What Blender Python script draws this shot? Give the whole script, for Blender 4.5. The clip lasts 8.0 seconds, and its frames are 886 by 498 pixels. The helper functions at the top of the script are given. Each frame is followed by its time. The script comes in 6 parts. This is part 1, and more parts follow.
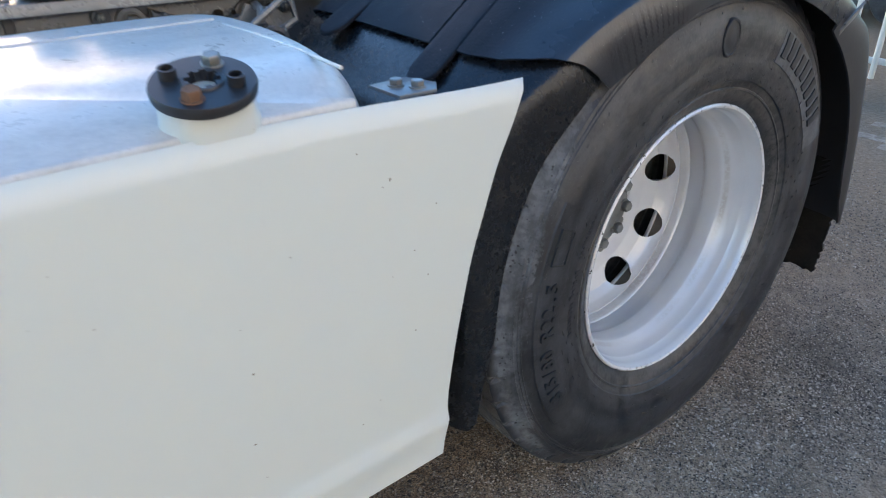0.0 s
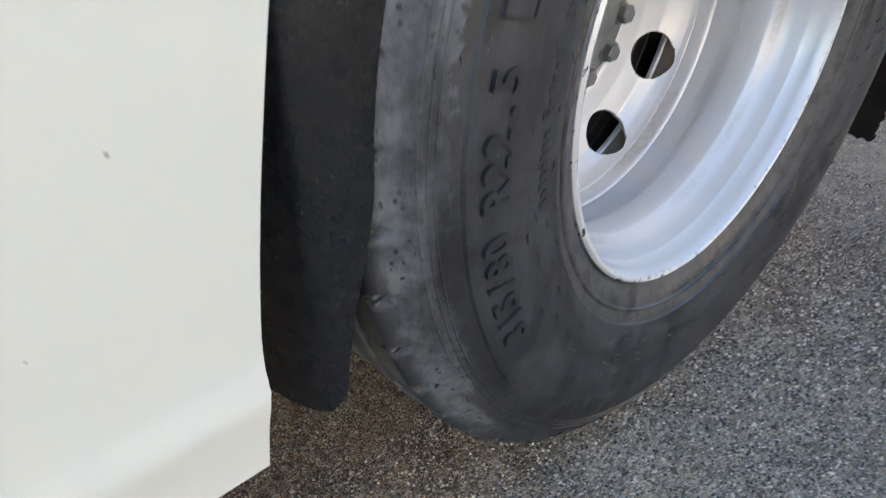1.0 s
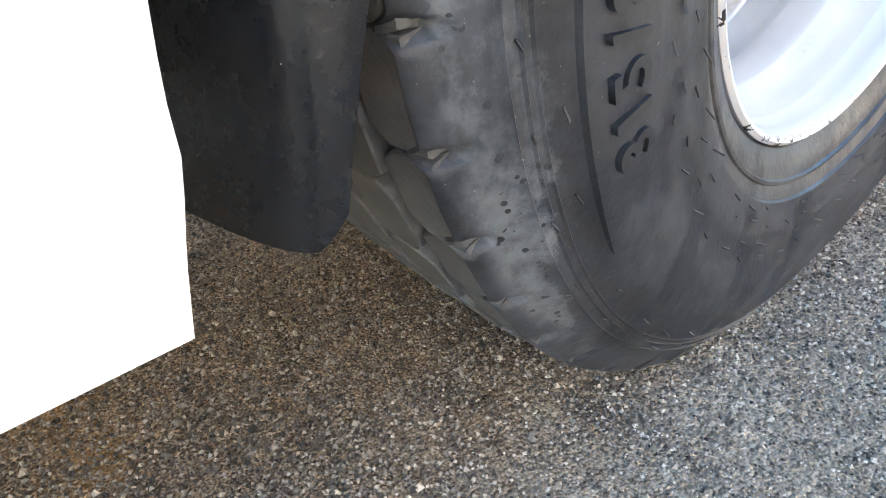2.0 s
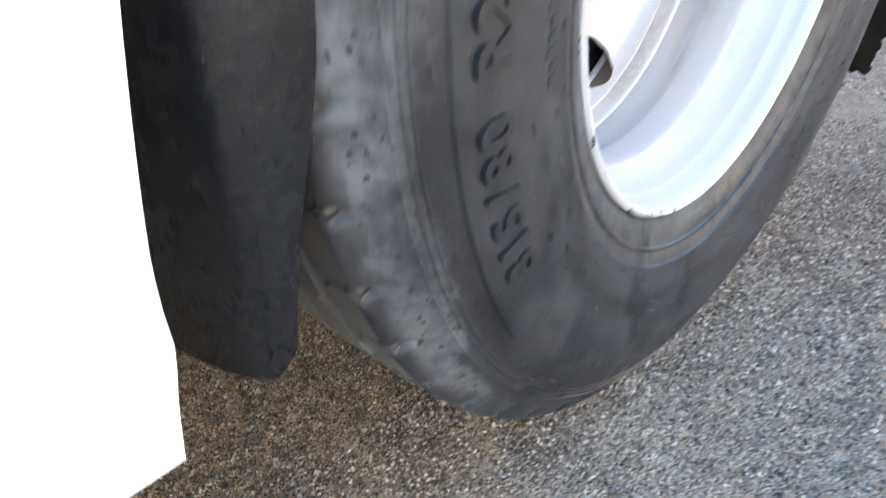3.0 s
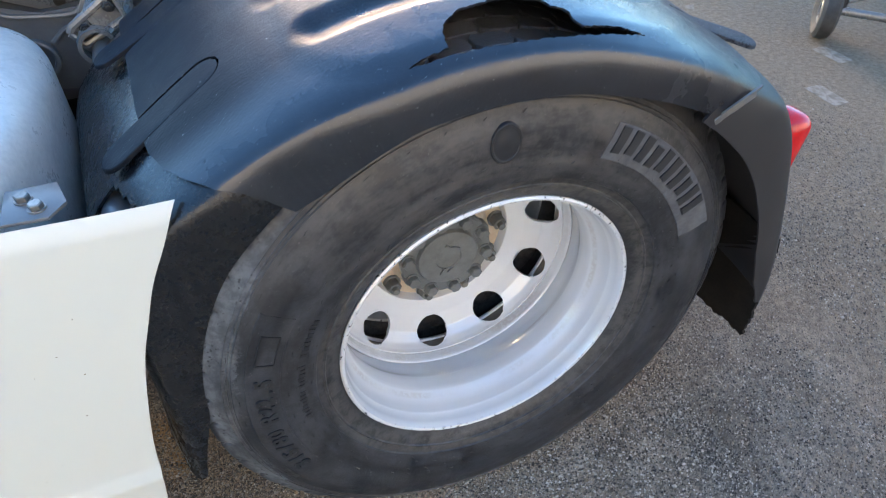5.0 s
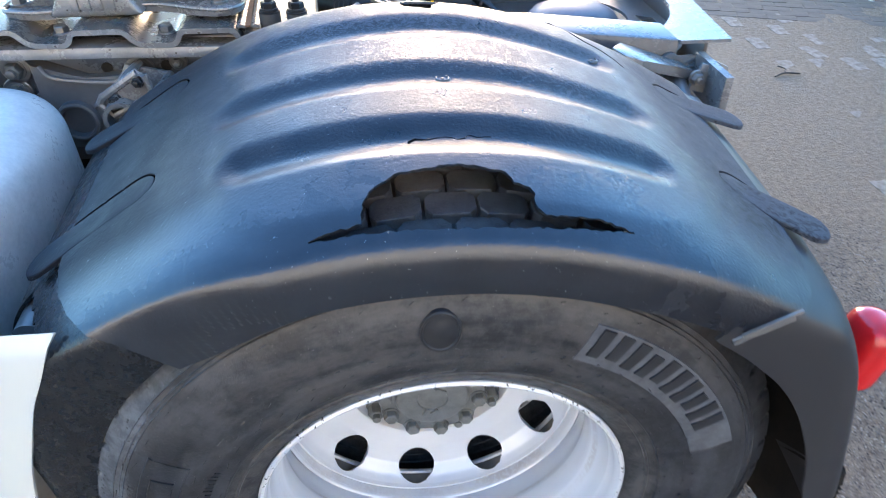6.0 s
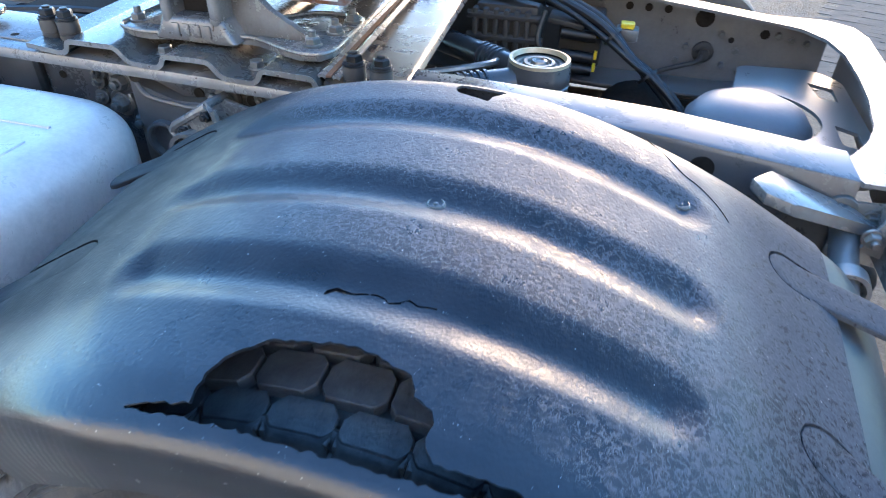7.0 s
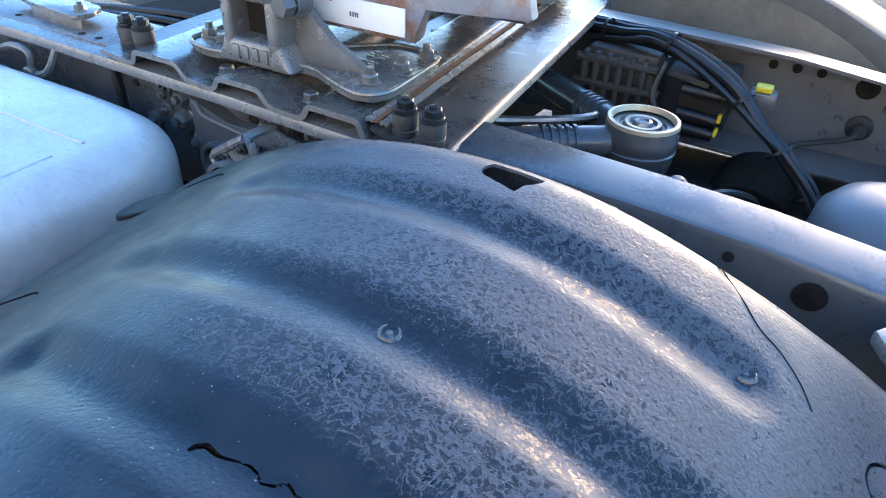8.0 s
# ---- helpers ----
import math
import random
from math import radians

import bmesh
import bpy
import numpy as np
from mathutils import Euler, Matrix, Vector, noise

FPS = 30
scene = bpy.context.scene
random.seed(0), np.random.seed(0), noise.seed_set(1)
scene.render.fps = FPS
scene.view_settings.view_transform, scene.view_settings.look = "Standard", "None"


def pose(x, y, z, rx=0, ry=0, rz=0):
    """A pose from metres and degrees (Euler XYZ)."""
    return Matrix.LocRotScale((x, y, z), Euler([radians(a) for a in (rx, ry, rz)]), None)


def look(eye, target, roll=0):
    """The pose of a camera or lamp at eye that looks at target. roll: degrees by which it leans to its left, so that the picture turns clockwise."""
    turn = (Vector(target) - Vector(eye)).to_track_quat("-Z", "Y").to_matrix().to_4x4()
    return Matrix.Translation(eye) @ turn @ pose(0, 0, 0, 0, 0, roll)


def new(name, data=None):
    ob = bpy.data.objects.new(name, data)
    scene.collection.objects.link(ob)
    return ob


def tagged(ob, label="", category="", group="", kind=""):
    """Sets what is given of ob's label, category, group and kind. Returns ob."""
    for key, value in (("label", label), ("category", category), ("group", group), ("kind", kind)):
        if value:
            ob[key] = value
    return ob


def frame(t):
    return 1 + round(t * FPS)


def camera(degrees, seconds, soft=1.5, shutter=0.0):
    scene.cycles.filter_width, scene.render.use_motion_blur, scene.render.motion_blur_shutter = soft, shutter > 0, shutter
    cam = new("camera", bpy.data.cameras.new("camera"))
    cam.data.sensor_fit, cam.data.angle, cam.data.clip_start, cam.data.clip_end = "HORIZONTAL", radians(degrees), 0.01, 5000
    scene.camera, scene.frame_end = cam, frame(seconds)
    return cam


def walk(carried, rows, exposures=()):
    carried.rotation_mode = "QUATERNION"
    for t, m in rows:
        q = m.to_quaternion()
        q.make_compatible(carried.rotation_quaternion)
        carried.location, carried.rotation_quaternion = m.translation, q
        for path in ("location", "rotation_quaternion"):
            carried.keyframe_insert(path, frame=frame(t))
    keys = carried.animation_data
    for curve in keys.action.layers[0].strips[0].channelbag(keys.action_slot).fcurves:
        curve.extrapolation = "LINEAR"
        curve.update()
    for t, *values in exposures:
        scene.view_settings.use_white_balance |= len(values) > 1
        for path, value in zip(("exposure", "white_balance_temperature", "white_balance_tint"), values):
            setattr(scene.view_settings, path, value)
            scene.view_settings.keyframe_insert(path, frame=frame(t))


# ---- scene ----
cam = camera(68.4, 8.0, soft=0.55, shutter=0.2)
# seconds, eye, target and roll in degrees
PATH = [
    (0, (-1.117, -0.669, 1.217), (-0.078, 0.742, 0.253), -2.0),
    (0.5, (-0.911, -0.492, 1.029), (0.192, 0.816, -0.007), -0.9),
    (1, (-0.754, -0.34, 0.79), (0.331, 0.904, -0.34), -1.0),
    (1.5, (-0.703, -0.24, 0.546), (0.345, 1.017, -0.603), -2.0),
    (2.8, (-0.692, -0.204, 0.54), (0.458, 0.963, -0.606), -1.3),
    (3, (-0.705, -0.262, 0.651), (0.465, 0.9, -0.481), -1.9),
    (3.2, (-0.701, -0.309, 0.78), (0.466, 0.814, -0.394), -0.5),
    (3.5, (-0.649, -0.402, 0.964), (0.456, 0.668, -0.314), -0.3),
    (4, (-0.583, -0.517, 1.191), (0.433, 0.582, -0.136), 0.4),
    (4.2, (-0.59, -0.57, 1.249), (0.336, 0.608, -0.075), -0.0),
    (5.3, (-0.268, -0.775, 1.536), (0.205, 0.683, 0.251), -0.8),
    (5.5, (-0.187, -0.755, 1.551), (0.246, 0.742, 0.297), -0.5),
    (6, (-0.067, -0.589, 1.531), (0.104, 0.983, 0.307), -0.1),
    (6.5, (0.061, -0.449, 1.525), (-0.043, 1.151, 0.329), 0.5),
    (7, (0.189, -0.303, 1.539), (-0.222, 1.259, 0.359), 1.4),
    (7.5, (0.214, -0.118, 1.533), (-0.411, 1.382, 0.367), 2.0),
    (8, (0.254, -0.057, 1.533), (-0.517, 1.38, 0.376), 2.5),
]
walk(cam, [(t, look(eye, target, roll)) for t, eye, target, roll in PATH],
     exposures=[(0.0, 2.0, 6600, 8), (0.6, 2.2, 6900, 8), (1.0, 2.42, 6950, 8), (1.5, 2.78, 7150, 8), (2.8, 3.85, 7100, 8), (3.0, 3.32, 6950, 8), (3.5, 2.5, 6800, 8), (4.2, 2.78, 6800, 8), (5.3, 2.4, 6500, 8), (5.5, 2.62, 6350, 8), (6.0, 2.7, 6180, 8), (6.5, 2.65, 6100, 8), (7.0, 2.66, 6050, 8), (8.0, 2.52, 6020, 8)])

# ---- world and light ----
world = bpy.data.worlds.new("world")
scene.world = world
world.use_nodes = True
sky = world.node_tree.nodes.new("ShaderNodeTexSky")
sky.sky_type = "NISHITA"
sky.sun_disc = False
sky.sun_elevation = radians(9)
sky.sun_rotation = radians(-8)
sky.air_density, sky.dust_density, sky.ozone_density = 1.0, 0.35, 4.0
back = world.node_tree.nodes["Background"]
world.node_tree.links.new(sky.outputs["Color"], back.inputs["Color"])
back.inputs["Strength"].default_value = 0.23
sun_data = bpy.data.lights.new("sun", "SUN")
sun_data.energy, sun_data.angle, sun_data.color = 1.2, radians(30), (1.0, 0.64, 0.34)
sun = new("sun", sun_data)
sun.matrix_world = look((1.4, 9.9, 1.6), (0, 0, 0))


# ---- materials ----
def mat(name, base, other=None, rough=0.5, metal=0.0, scale=8.0, fine=90.0, bump=0.1, spread=0.25, depth=0.002, coat=0.0,
        rough_var=0.12, low=0.35, high=0.7):
    """A surface of two colours mixed by broad noise and fine grain, with relief and uneven gloss."""
    m = bpy.data.materials.new(name)
    m.use_nodes = True
    n, l = m.node_tree.nodes, m.node_tree.links
    b = n["Principled BSDF"]
    co = n.new("ShaderNodeTexCoord")
    big, small = n.new("ShaderNodeTexNoise"), n.new("ShaderNodeTexNoise")
    for tex, s in ((big, scale), (small, fine)):
        tex.inputs["Scale"].default_value, tex.inputs["Detail"].default_value = s, 6
        tex.inputs["Roughness"].default_value = 0.65
        l.new(co.outputs["Object"], tex.inputs["Vector"])
    ramp = n.new("ShaderNodeMapRange")
    ramp.inputs["From Min"].default_value, ramp.inputs["From Max"].default_value = low, high
    add = n.new("ShaderNodeMix")
    add.data_type = "FLOAT"
    add.inputs["Factor"].default_value = spread
    l.new(big.outputs["Fac"], add.inputs["A"])
    l.new(small.outputs["Fac"], add.inputs["B"])
    l.new(add.outputs["Result"], ramp.inputs["Value"])
    mix = n.new("ShaderNodeMix")
    mix.data_type = "RGBA"
    mix.inputs["A"].default_value = (*base, 1)
    mix.inputs["B"].default_value = (*(other or [c * 0.75 for c in base]), 1)
    l.new(ramp.outputs["Result"], mix.inputs["Factor"])
    l.new(mix.outputs["Result"], b.inputs["Base Color"])
    rr = n.new("ShaderNodeMapRange")
    rr.inputs["To Min"].default_value, rr.inputs["To Max"].default_value = max(0.02, rough - rough_var), min(1, rough + rough_var)
    rr.inputs["From Min"].default_value, rr.inputs["From Max"].default_value = 0.3, 0.7
    l.new(add.outputs["Result"], rr.inputs["Value"])
    l.new(rr.outputs["Result"], b.inputs["Roughness"])
    b.inputs["Metallic"].default_value, b.inputs["Coat Weight"].default_value = metal, coat
    bp = n.new("ShaderNodeBump")
    bp.inputs["Strength"].default_value, bp.inputs["Distance"].default_value = bump, depth
    l.new(small.outputs["Fac"], bp.inputs["Height"])
    l.new(bp.outputs["Normal"], b.inputs["Normal"])
    return m


WHITE = mat("cream_paint", (0.58, 0.595, 0.545), (0.574, 0.588, 0.537), 0.3, scale=3, bump=0.02, coat=0.3, rough_var=0.012)


def specked(m, scale, level, colour):
    """Tiny spots on a clean surface: dirt, and painted glints on the wet plastic."""
    n, l = m.node_tree.nodes, m.node_tree.links
    b = n["Principled BSDF"]
    co, tex, cut, mix = n.new("ShaderNodeTexCoord"), n.new("ShaderNodeTexNoise"), n.new("ShaderNodeMath"), n.new("ShaderNodeMix")
    tex.inputs["Scale"].default_value, tex.inputs["Detail"].default_value = scale, 1.0
    cut.operation, cut.inputs[1].default_value = "GREATER_THAN", level
    mix.data_type = "RGBA"
    mix.inputs["B"].default_value = (*colour, 1)
    l.new(co.outputs["Object"], tex.inputs["Vector"])
    l.new(tex.outputs["Fac"], cut.inputs[0])
    l.new(b.inputs["Base Color"].links[0].from_socket, mix.inputs["A"])
    l.new(cut.outputs[0], mix.inputs["Factor"])
    l.new(mix.outputs["Result"], b.inputs["Base Color"])


specked(WHITE, 95.0, 0.81, (0.22, 0.19, 0.15))
PLASTIC = mat("black_plastic", (0.014, 0.014, 0.016), (0.026, 0.026, 0.029), 0.46, scale=5, fine=220, bump=0.12, depth=0.0006, rough_var=0.1)
TREAD = mat("worn_tread", (0.048, 0.049, 0.051), (0.13, 0.128, 0.124), 0.4, scale=38, fine=260, bump=0.8, depth=0.002)
HUBGREY = mat("grey_hub_casting", (0.165, 0.172, 0.166), (0.11, 0.112, 0.104), 0.42, 0.25, scale=30, fine=220, bump=0.35, depth=0.0008)
SILVER_PLAIN = mat("silver_plain_paint", (0.62, 0.63, 0.65), (0.55, 0.56, 0.58), 0.35, 0.35, scale=6, fine=150, bump=0.04, depth=0.0005, rough_var=0.06)
CAST = mat("grey_cast_iron", (0.10, 0.103, 0.10), (0.17, 0.17, 0.162), 0.42, 0.3, scale=20, fine=200, bump=0.4, depth=0.001)
CHASSIS = mat("grey_chassis_paint", (0.108, 0.107, 0.105), (0.165, 0.16, 0.152), 0.36, 0.1, scale=9, fine=120, bump=0.14, depth=0.001, coat=0.1)
STEEL = mat("bare_steel", (0.30, 0.29, 0.27), (0.16, 0.14, 0.12), 0.38, 0.8, scale=25, fine=220, bump=0.2, depth=0.0005)
RUST = mat("rusty_steel", (0.2, 0.09, 0.04), (0.1, 0.06, 0.04), 0.8, 0.1, scale=25, fine=200, bump=0.4, depth=0.001)
TANK = mat("tank_paint", (0.62, 0.585, 0.535), (0.44, 0.42, 0.39), 0.36, 0.1, scale=17, fine=120, bump=0.18, depth=0.0006, spread=0.4, rough_var=0.18)
DARK = mat("dark_grime", (0.018, 0.017, 0.016), (0.045, 0.04, 0.034), 0.7, scale=15, fine=120, bump=0.5, depth=0.003)
HOSE = mat("black_hose", (0.007, 0.007, 0.0075), (0.018, 0.018, 0.018), 0.42, scale=30, fine=200, bump=0.1, depth=0.0005)
GRIMY = mat("grimy_chassis_paint", (0.036, 0.033, 0.03), (0.068, 0.06, 0.052), 0.55, scale=9, fine=120, bump=0.2, depth=0.001)
MOUNT = mat("wet_dark_plate", (0.078, 0.073, 0.066), (0.155, 0.142, 0.122), 0.25, 0.3, scale=14, fine=160, bump=0.25, depth=0.001)
RAIL = mat("blue_grey_rail_paint", (0.052, 0.055, 0.060), (0.085, 0.087, 0.09), 0.3, 0.05, scale=7, fine=150, bump=0.12, depth=0.0008, coat=0.25)
BLACKSTEEL = mat("oily_black_steel", (0.02, 0.0195, 0.019), (0.05, 0.046, 0.042), 0.36, 0.4, scale=40, fine=200, bump=0.3, depth=0.0008)
# black of greasy parts, and of shade put in as colour inside openings
GRIME_SHADE = mat("black_grime_shade", (0.012, 0.011, 0.010), (0.03, 0.026, 0.022), 0.95, scale=15, fine=120, bump=0.4)
GRIME_SHADE.node_tree.nodes["Principled BSDF"].inputs["Specular IOR Level"].default_value = 0.08
DROPLET = mat("wet_black_plastic", (0.0060, 0.0064, 0.0078), (0.0085, 0.0088, 0.0100), 0.27, scale=26, fine=120, bump=0.3, depth=0.0016, rough_var=0.06, spread=0.5)
# pale spots: specks of dirt and the painted glints of water drops
specked(DROPLET, 300.0, 0.83, (0.3, 0.29, 0.27))
INNER = mat("dusty_arch_plate", (0.24, 0.205, 0.16), (0.14, 0.115, 0.088), 0.75, scale=8, fine=90, bump=0.3)
CROSS = mat("sandy_wet_steel", (0.045, 0.046, 0.05), (0.10, 0.09, 0.075), 0.3, 0.3, scale=18, fine=160, bump=0.35, depth=0.001)
RED = mat("red_lens", (0.62, 0.01, 0.012), (0.5, 0.008, 0.01), 0.16, scale=20, fine=200, bump=0.02, coat=0.5, rough_var=0.04)
YELLOW = mat("yellow_plastic", (0.75, 0.55, 0.03), None, 0.4, bump=0.05)
STEELGREY = mat("light_grey_paint", (0.25, 0.242, 0.228), (0.15, 0.143, 0.132), 0.28, 0.25, scale=11, fine=140, bump=0.1, depth=0.0008)
CASTLIGHT = mat("wet_cast_grey", (0.27, 0.257, 0.24), (0.13, 0.122, 0.11), 0.25, 0.4, scale=16, fine=220, bump=0.45, depth=0.0009)
specked(STEELGREY, 70.0, 0.74, (0.05, 0.04, 0.03))
specked(CASTLIGHT, 70.0, 0.75, (0.05, 0.035, 0.025))
GREASY = mat("greasy_rusty_plate", (0.30, 0.32, 0.36), (0.22, 0.10, 0.05), 0.35, 0.4, scale=9, fine=60, bump=0.3, depth=0.001, low=0.45, high=0.6)
LABEL = mat("white_sticker", (0.82, 0.82, 0.80), (0.75, 0.74, 0.72), 0.4, scale=30, bump=0.02)
BRASS = mat("pale_brass", (0.55, 0.47, 0.33), (0.42, 0.34, 0.22), 0.45, 0.5, scale=40, bump=0.1)
TANKBLUE = mat("blue_grey_paint", (0.145, 0.15, 0.16), (0.12, 0.125, 0.135), 0.5, 0.1, scale=6, bump=0.03)
DUSTY = mat("dusty_plastic", (0.055, 0.05, 0.042), (0.125, 0.106, 0.082), 0.65, scale=5, fine=80, bump=0.15)
TANWALL = mat("dusty_tan_plastic", (0.20, 0.168, 0.128), (0.12, 0.098, 0.074), 0.8, scale=6, fine=70, bump=0.3)
BROWN = mat("flaking_primer", (0.44, 0.33, 0.22), (0.55, 0.47, 0.37), 0.7, scale=20, bump=0.2)


def weathered_plastic():
    """Sun-bleached black plastic: pale bloom with short dark worm-like cracks where it is worst, smoother and darker elsewhere."""
    m = bpy.data.materials.new("weathered_guard_plastic")
    m.use_nodes = True
    n, l = m.node_tree.nodes, m.node_tree.links
    b = n["Principled BSDF"]
    co = n.new("ShaderNodeTexCoord")

    def tex(scale, detail, rough=0.5, distort=0.0):
        t = n.new("ShaderNodeTexNoise")
        for key, v in (("Scale", scale), ("Detail", detail), ("Roughness", rough), ("Distortion", distort)):
            t.inputs[key].default_value = v
        l.new(co.outputs["Object"], t.inputs["Vector"])
        return t.outputs["Fac"]

    def ranged(v, a, c, d=0.0, e=1.0):
        r = n.new("ShaderNodeMapRange")
        for key, w in (("From Min", a), ("From Max", c), ("To Min", d), ("To Max", e)):
            r.inputs[key].default_value = w
        l.new(v, r.inputs["Value"])
        return r.outputs["Result"]

    def calc(op, a, c):
        x = n.new("ShaderNodeMath")
        x.operation = op
        for k, v in enumerate((a, c)):
            if isinstance(v, (int, float)):
                x.inputs[k].default_value = v
            else:
                l.new(v, x.inputs[k])
        return x.outputs[0]

    def mix(a, c, fac):
        x = n.new("ShaderNodeMix")
        x.data_type = "RGBA"
        for key, v in (("A", a), ("B", c)):
            if isinstance(v, tuple):
                x.inputs[key].default_value = (*v, 1)
            else:
                l.new(v, x.inputs[key])
        l.new(fac, x.inputs["Factor"])
        return x.outputs["Result"]

    sep = n.new("ShaderNodeSeparateXYZ")
    l.new(co.outputs["Object"], sep.inputs[0])
    wide, mid, fine = tex(3.5, 4), tex(22, 5, 0.6), tex(240, 3)
    # chalky bloom: whole on the raised pad, thinning to branching veins in the grooves and to bare dark plastic in front of the pad
    pad = calc("MULTIPLY", ranged(calc("ADD", sep.outputs["X"], calc("MULTIPLY", wide, 0.1)), -0.25, -0.20), ranged(calc("ADD", sep.outputs["Y"], calc("MULTIPLY", wide, 0.1)), 0.02, 0.07))
    cover = calc("ADD", calc("MULTIPLY", calc("SUBTRACT", wide, 0.5), 1.0), ranged(sep.outputs["X"], -0.2, 0.35, 0.56, 0.80))
    for mid_y in (0.135, 0.288, 0.452):
        dip = ranged(calc("ABSOLUTE", calc("SUBTRACT", sep.outputs["Y"], mid_y), 0), 0.055, 0.0)
        cover = calc("SUBTRACT", cover, calc("MULTIPLY", dip, ranged(sep.outputs["X"], 0.30, 0.36, 0.5, 0.0)))
    cover = calc("MULTIPLY", calc("MULTIPLY", cover, pad), ranged(calc("ADD", sep.outputs["Y"], calc("MULTIPLY", sep.outputs["X"], 0.45)), 0.10, 0.48, 0.18, 1.0))
    branch = calc("ABSOLUTE", calc("SUBTRACT", tex(84, 3.5, 0.6, 0.5), 0.5), 0)
    twig = calc("ABSOLUTE", calc("SUBTRACT", tex(150, 2.5, 0.55, 0.4), 0.49), 0)
    wide_vein = ranged(cover, 0.08, 0.85, -0.002, 0.125)
    bloom = calc("MAXIMUM", ranged(calc("SUBTRACT", branch, wide_vein), 0.004, -0.004), ranged(calc("SUBTRACT", twig, calc("MULTIPLY", wide_vein, 0.3)), 0.003, -0.004))
    bloom = calc("MULTIPLY", bloom, ranged(cover, 0.05, 0.2))
    base = mix((0.0066, 0.0080, 0.0115), (0.0125, 0.0145, 0.0195), ranged(mid, 0.35, 0.65))
    colour = mix(base, (0.068, 0.074, 0.085), calc("MULTIPLY", bloom, ranged(fine, 0.3, 0.7, 0.62, 1.0)))
    speck = calc("GREATER_THAN", tex(430, 1), 0.785)
    colour = mix(colour, (0.4, 0.4, 0.4), speck)
    l.new(colour, b.inputs["Base Color"])
    ends = calc("ADD", ranged(sep.outputs["X"], -0.38, -0.16, 1.0, 0.0), ranged(sep.outputs["X"], 0.33, 0.42, 0.0, 1.0))
    ends = calc("MULTIPLY", ends, ranged(sep.outputs["Y"], -0.02, 0.08))
    dull = calc("ADD", calc("MULTIPLY", ends, 0.2), calc("MULTIPLY", ranged(sep.outputs["Y"], -0.03, 0.08, -0.17, 0.0), ranged(sep.outputs["X"], 0.2, 0.36, 1.0, 0.0)))
    l.new(ranged(ends, 0.0, 1.0, 0.5, 0.14), b.inputs["Specular IOR Level"])
    l.new(calc("ADD", ranged(calc("ADD", calc("MULTIPLY", bloom, 0.5), mid), 0.3, 1.1, 0.25, 0.62), dull), b.inputs["Roughness"])
    l.new(calc("MULTIPLY", ranged(sep.outputs["Y"], 0.0, 0.1, 0.75, 0.0), ranged(sep.outputs["X"], 0.2, 0.36, 1.0, 0.1)), b.inputs["Coat Weight"])
    bp = n.new("ShaderNodeBump")
    bp.inputs["Strength"].default_value, bp.inputs["Distance"].default_value = 0.7, 0.0014
    l.new(calc("ADD", calc("ADD", calc("MULTIPLY", fine, 0.6), calc("MULTIPLY", mid, 0.8)), calc("MULTIPLY", bloom, 0.12)), bp.inputs["Height"])
    l.new(bp.outputs["Normal"], b.inputs["Normal"])
    return m


GUARD = weathered_plastic()
GUARD.node_tree.nodes["Principled BSDF"].inputs["Coat Roughness"].default_value = 0.3


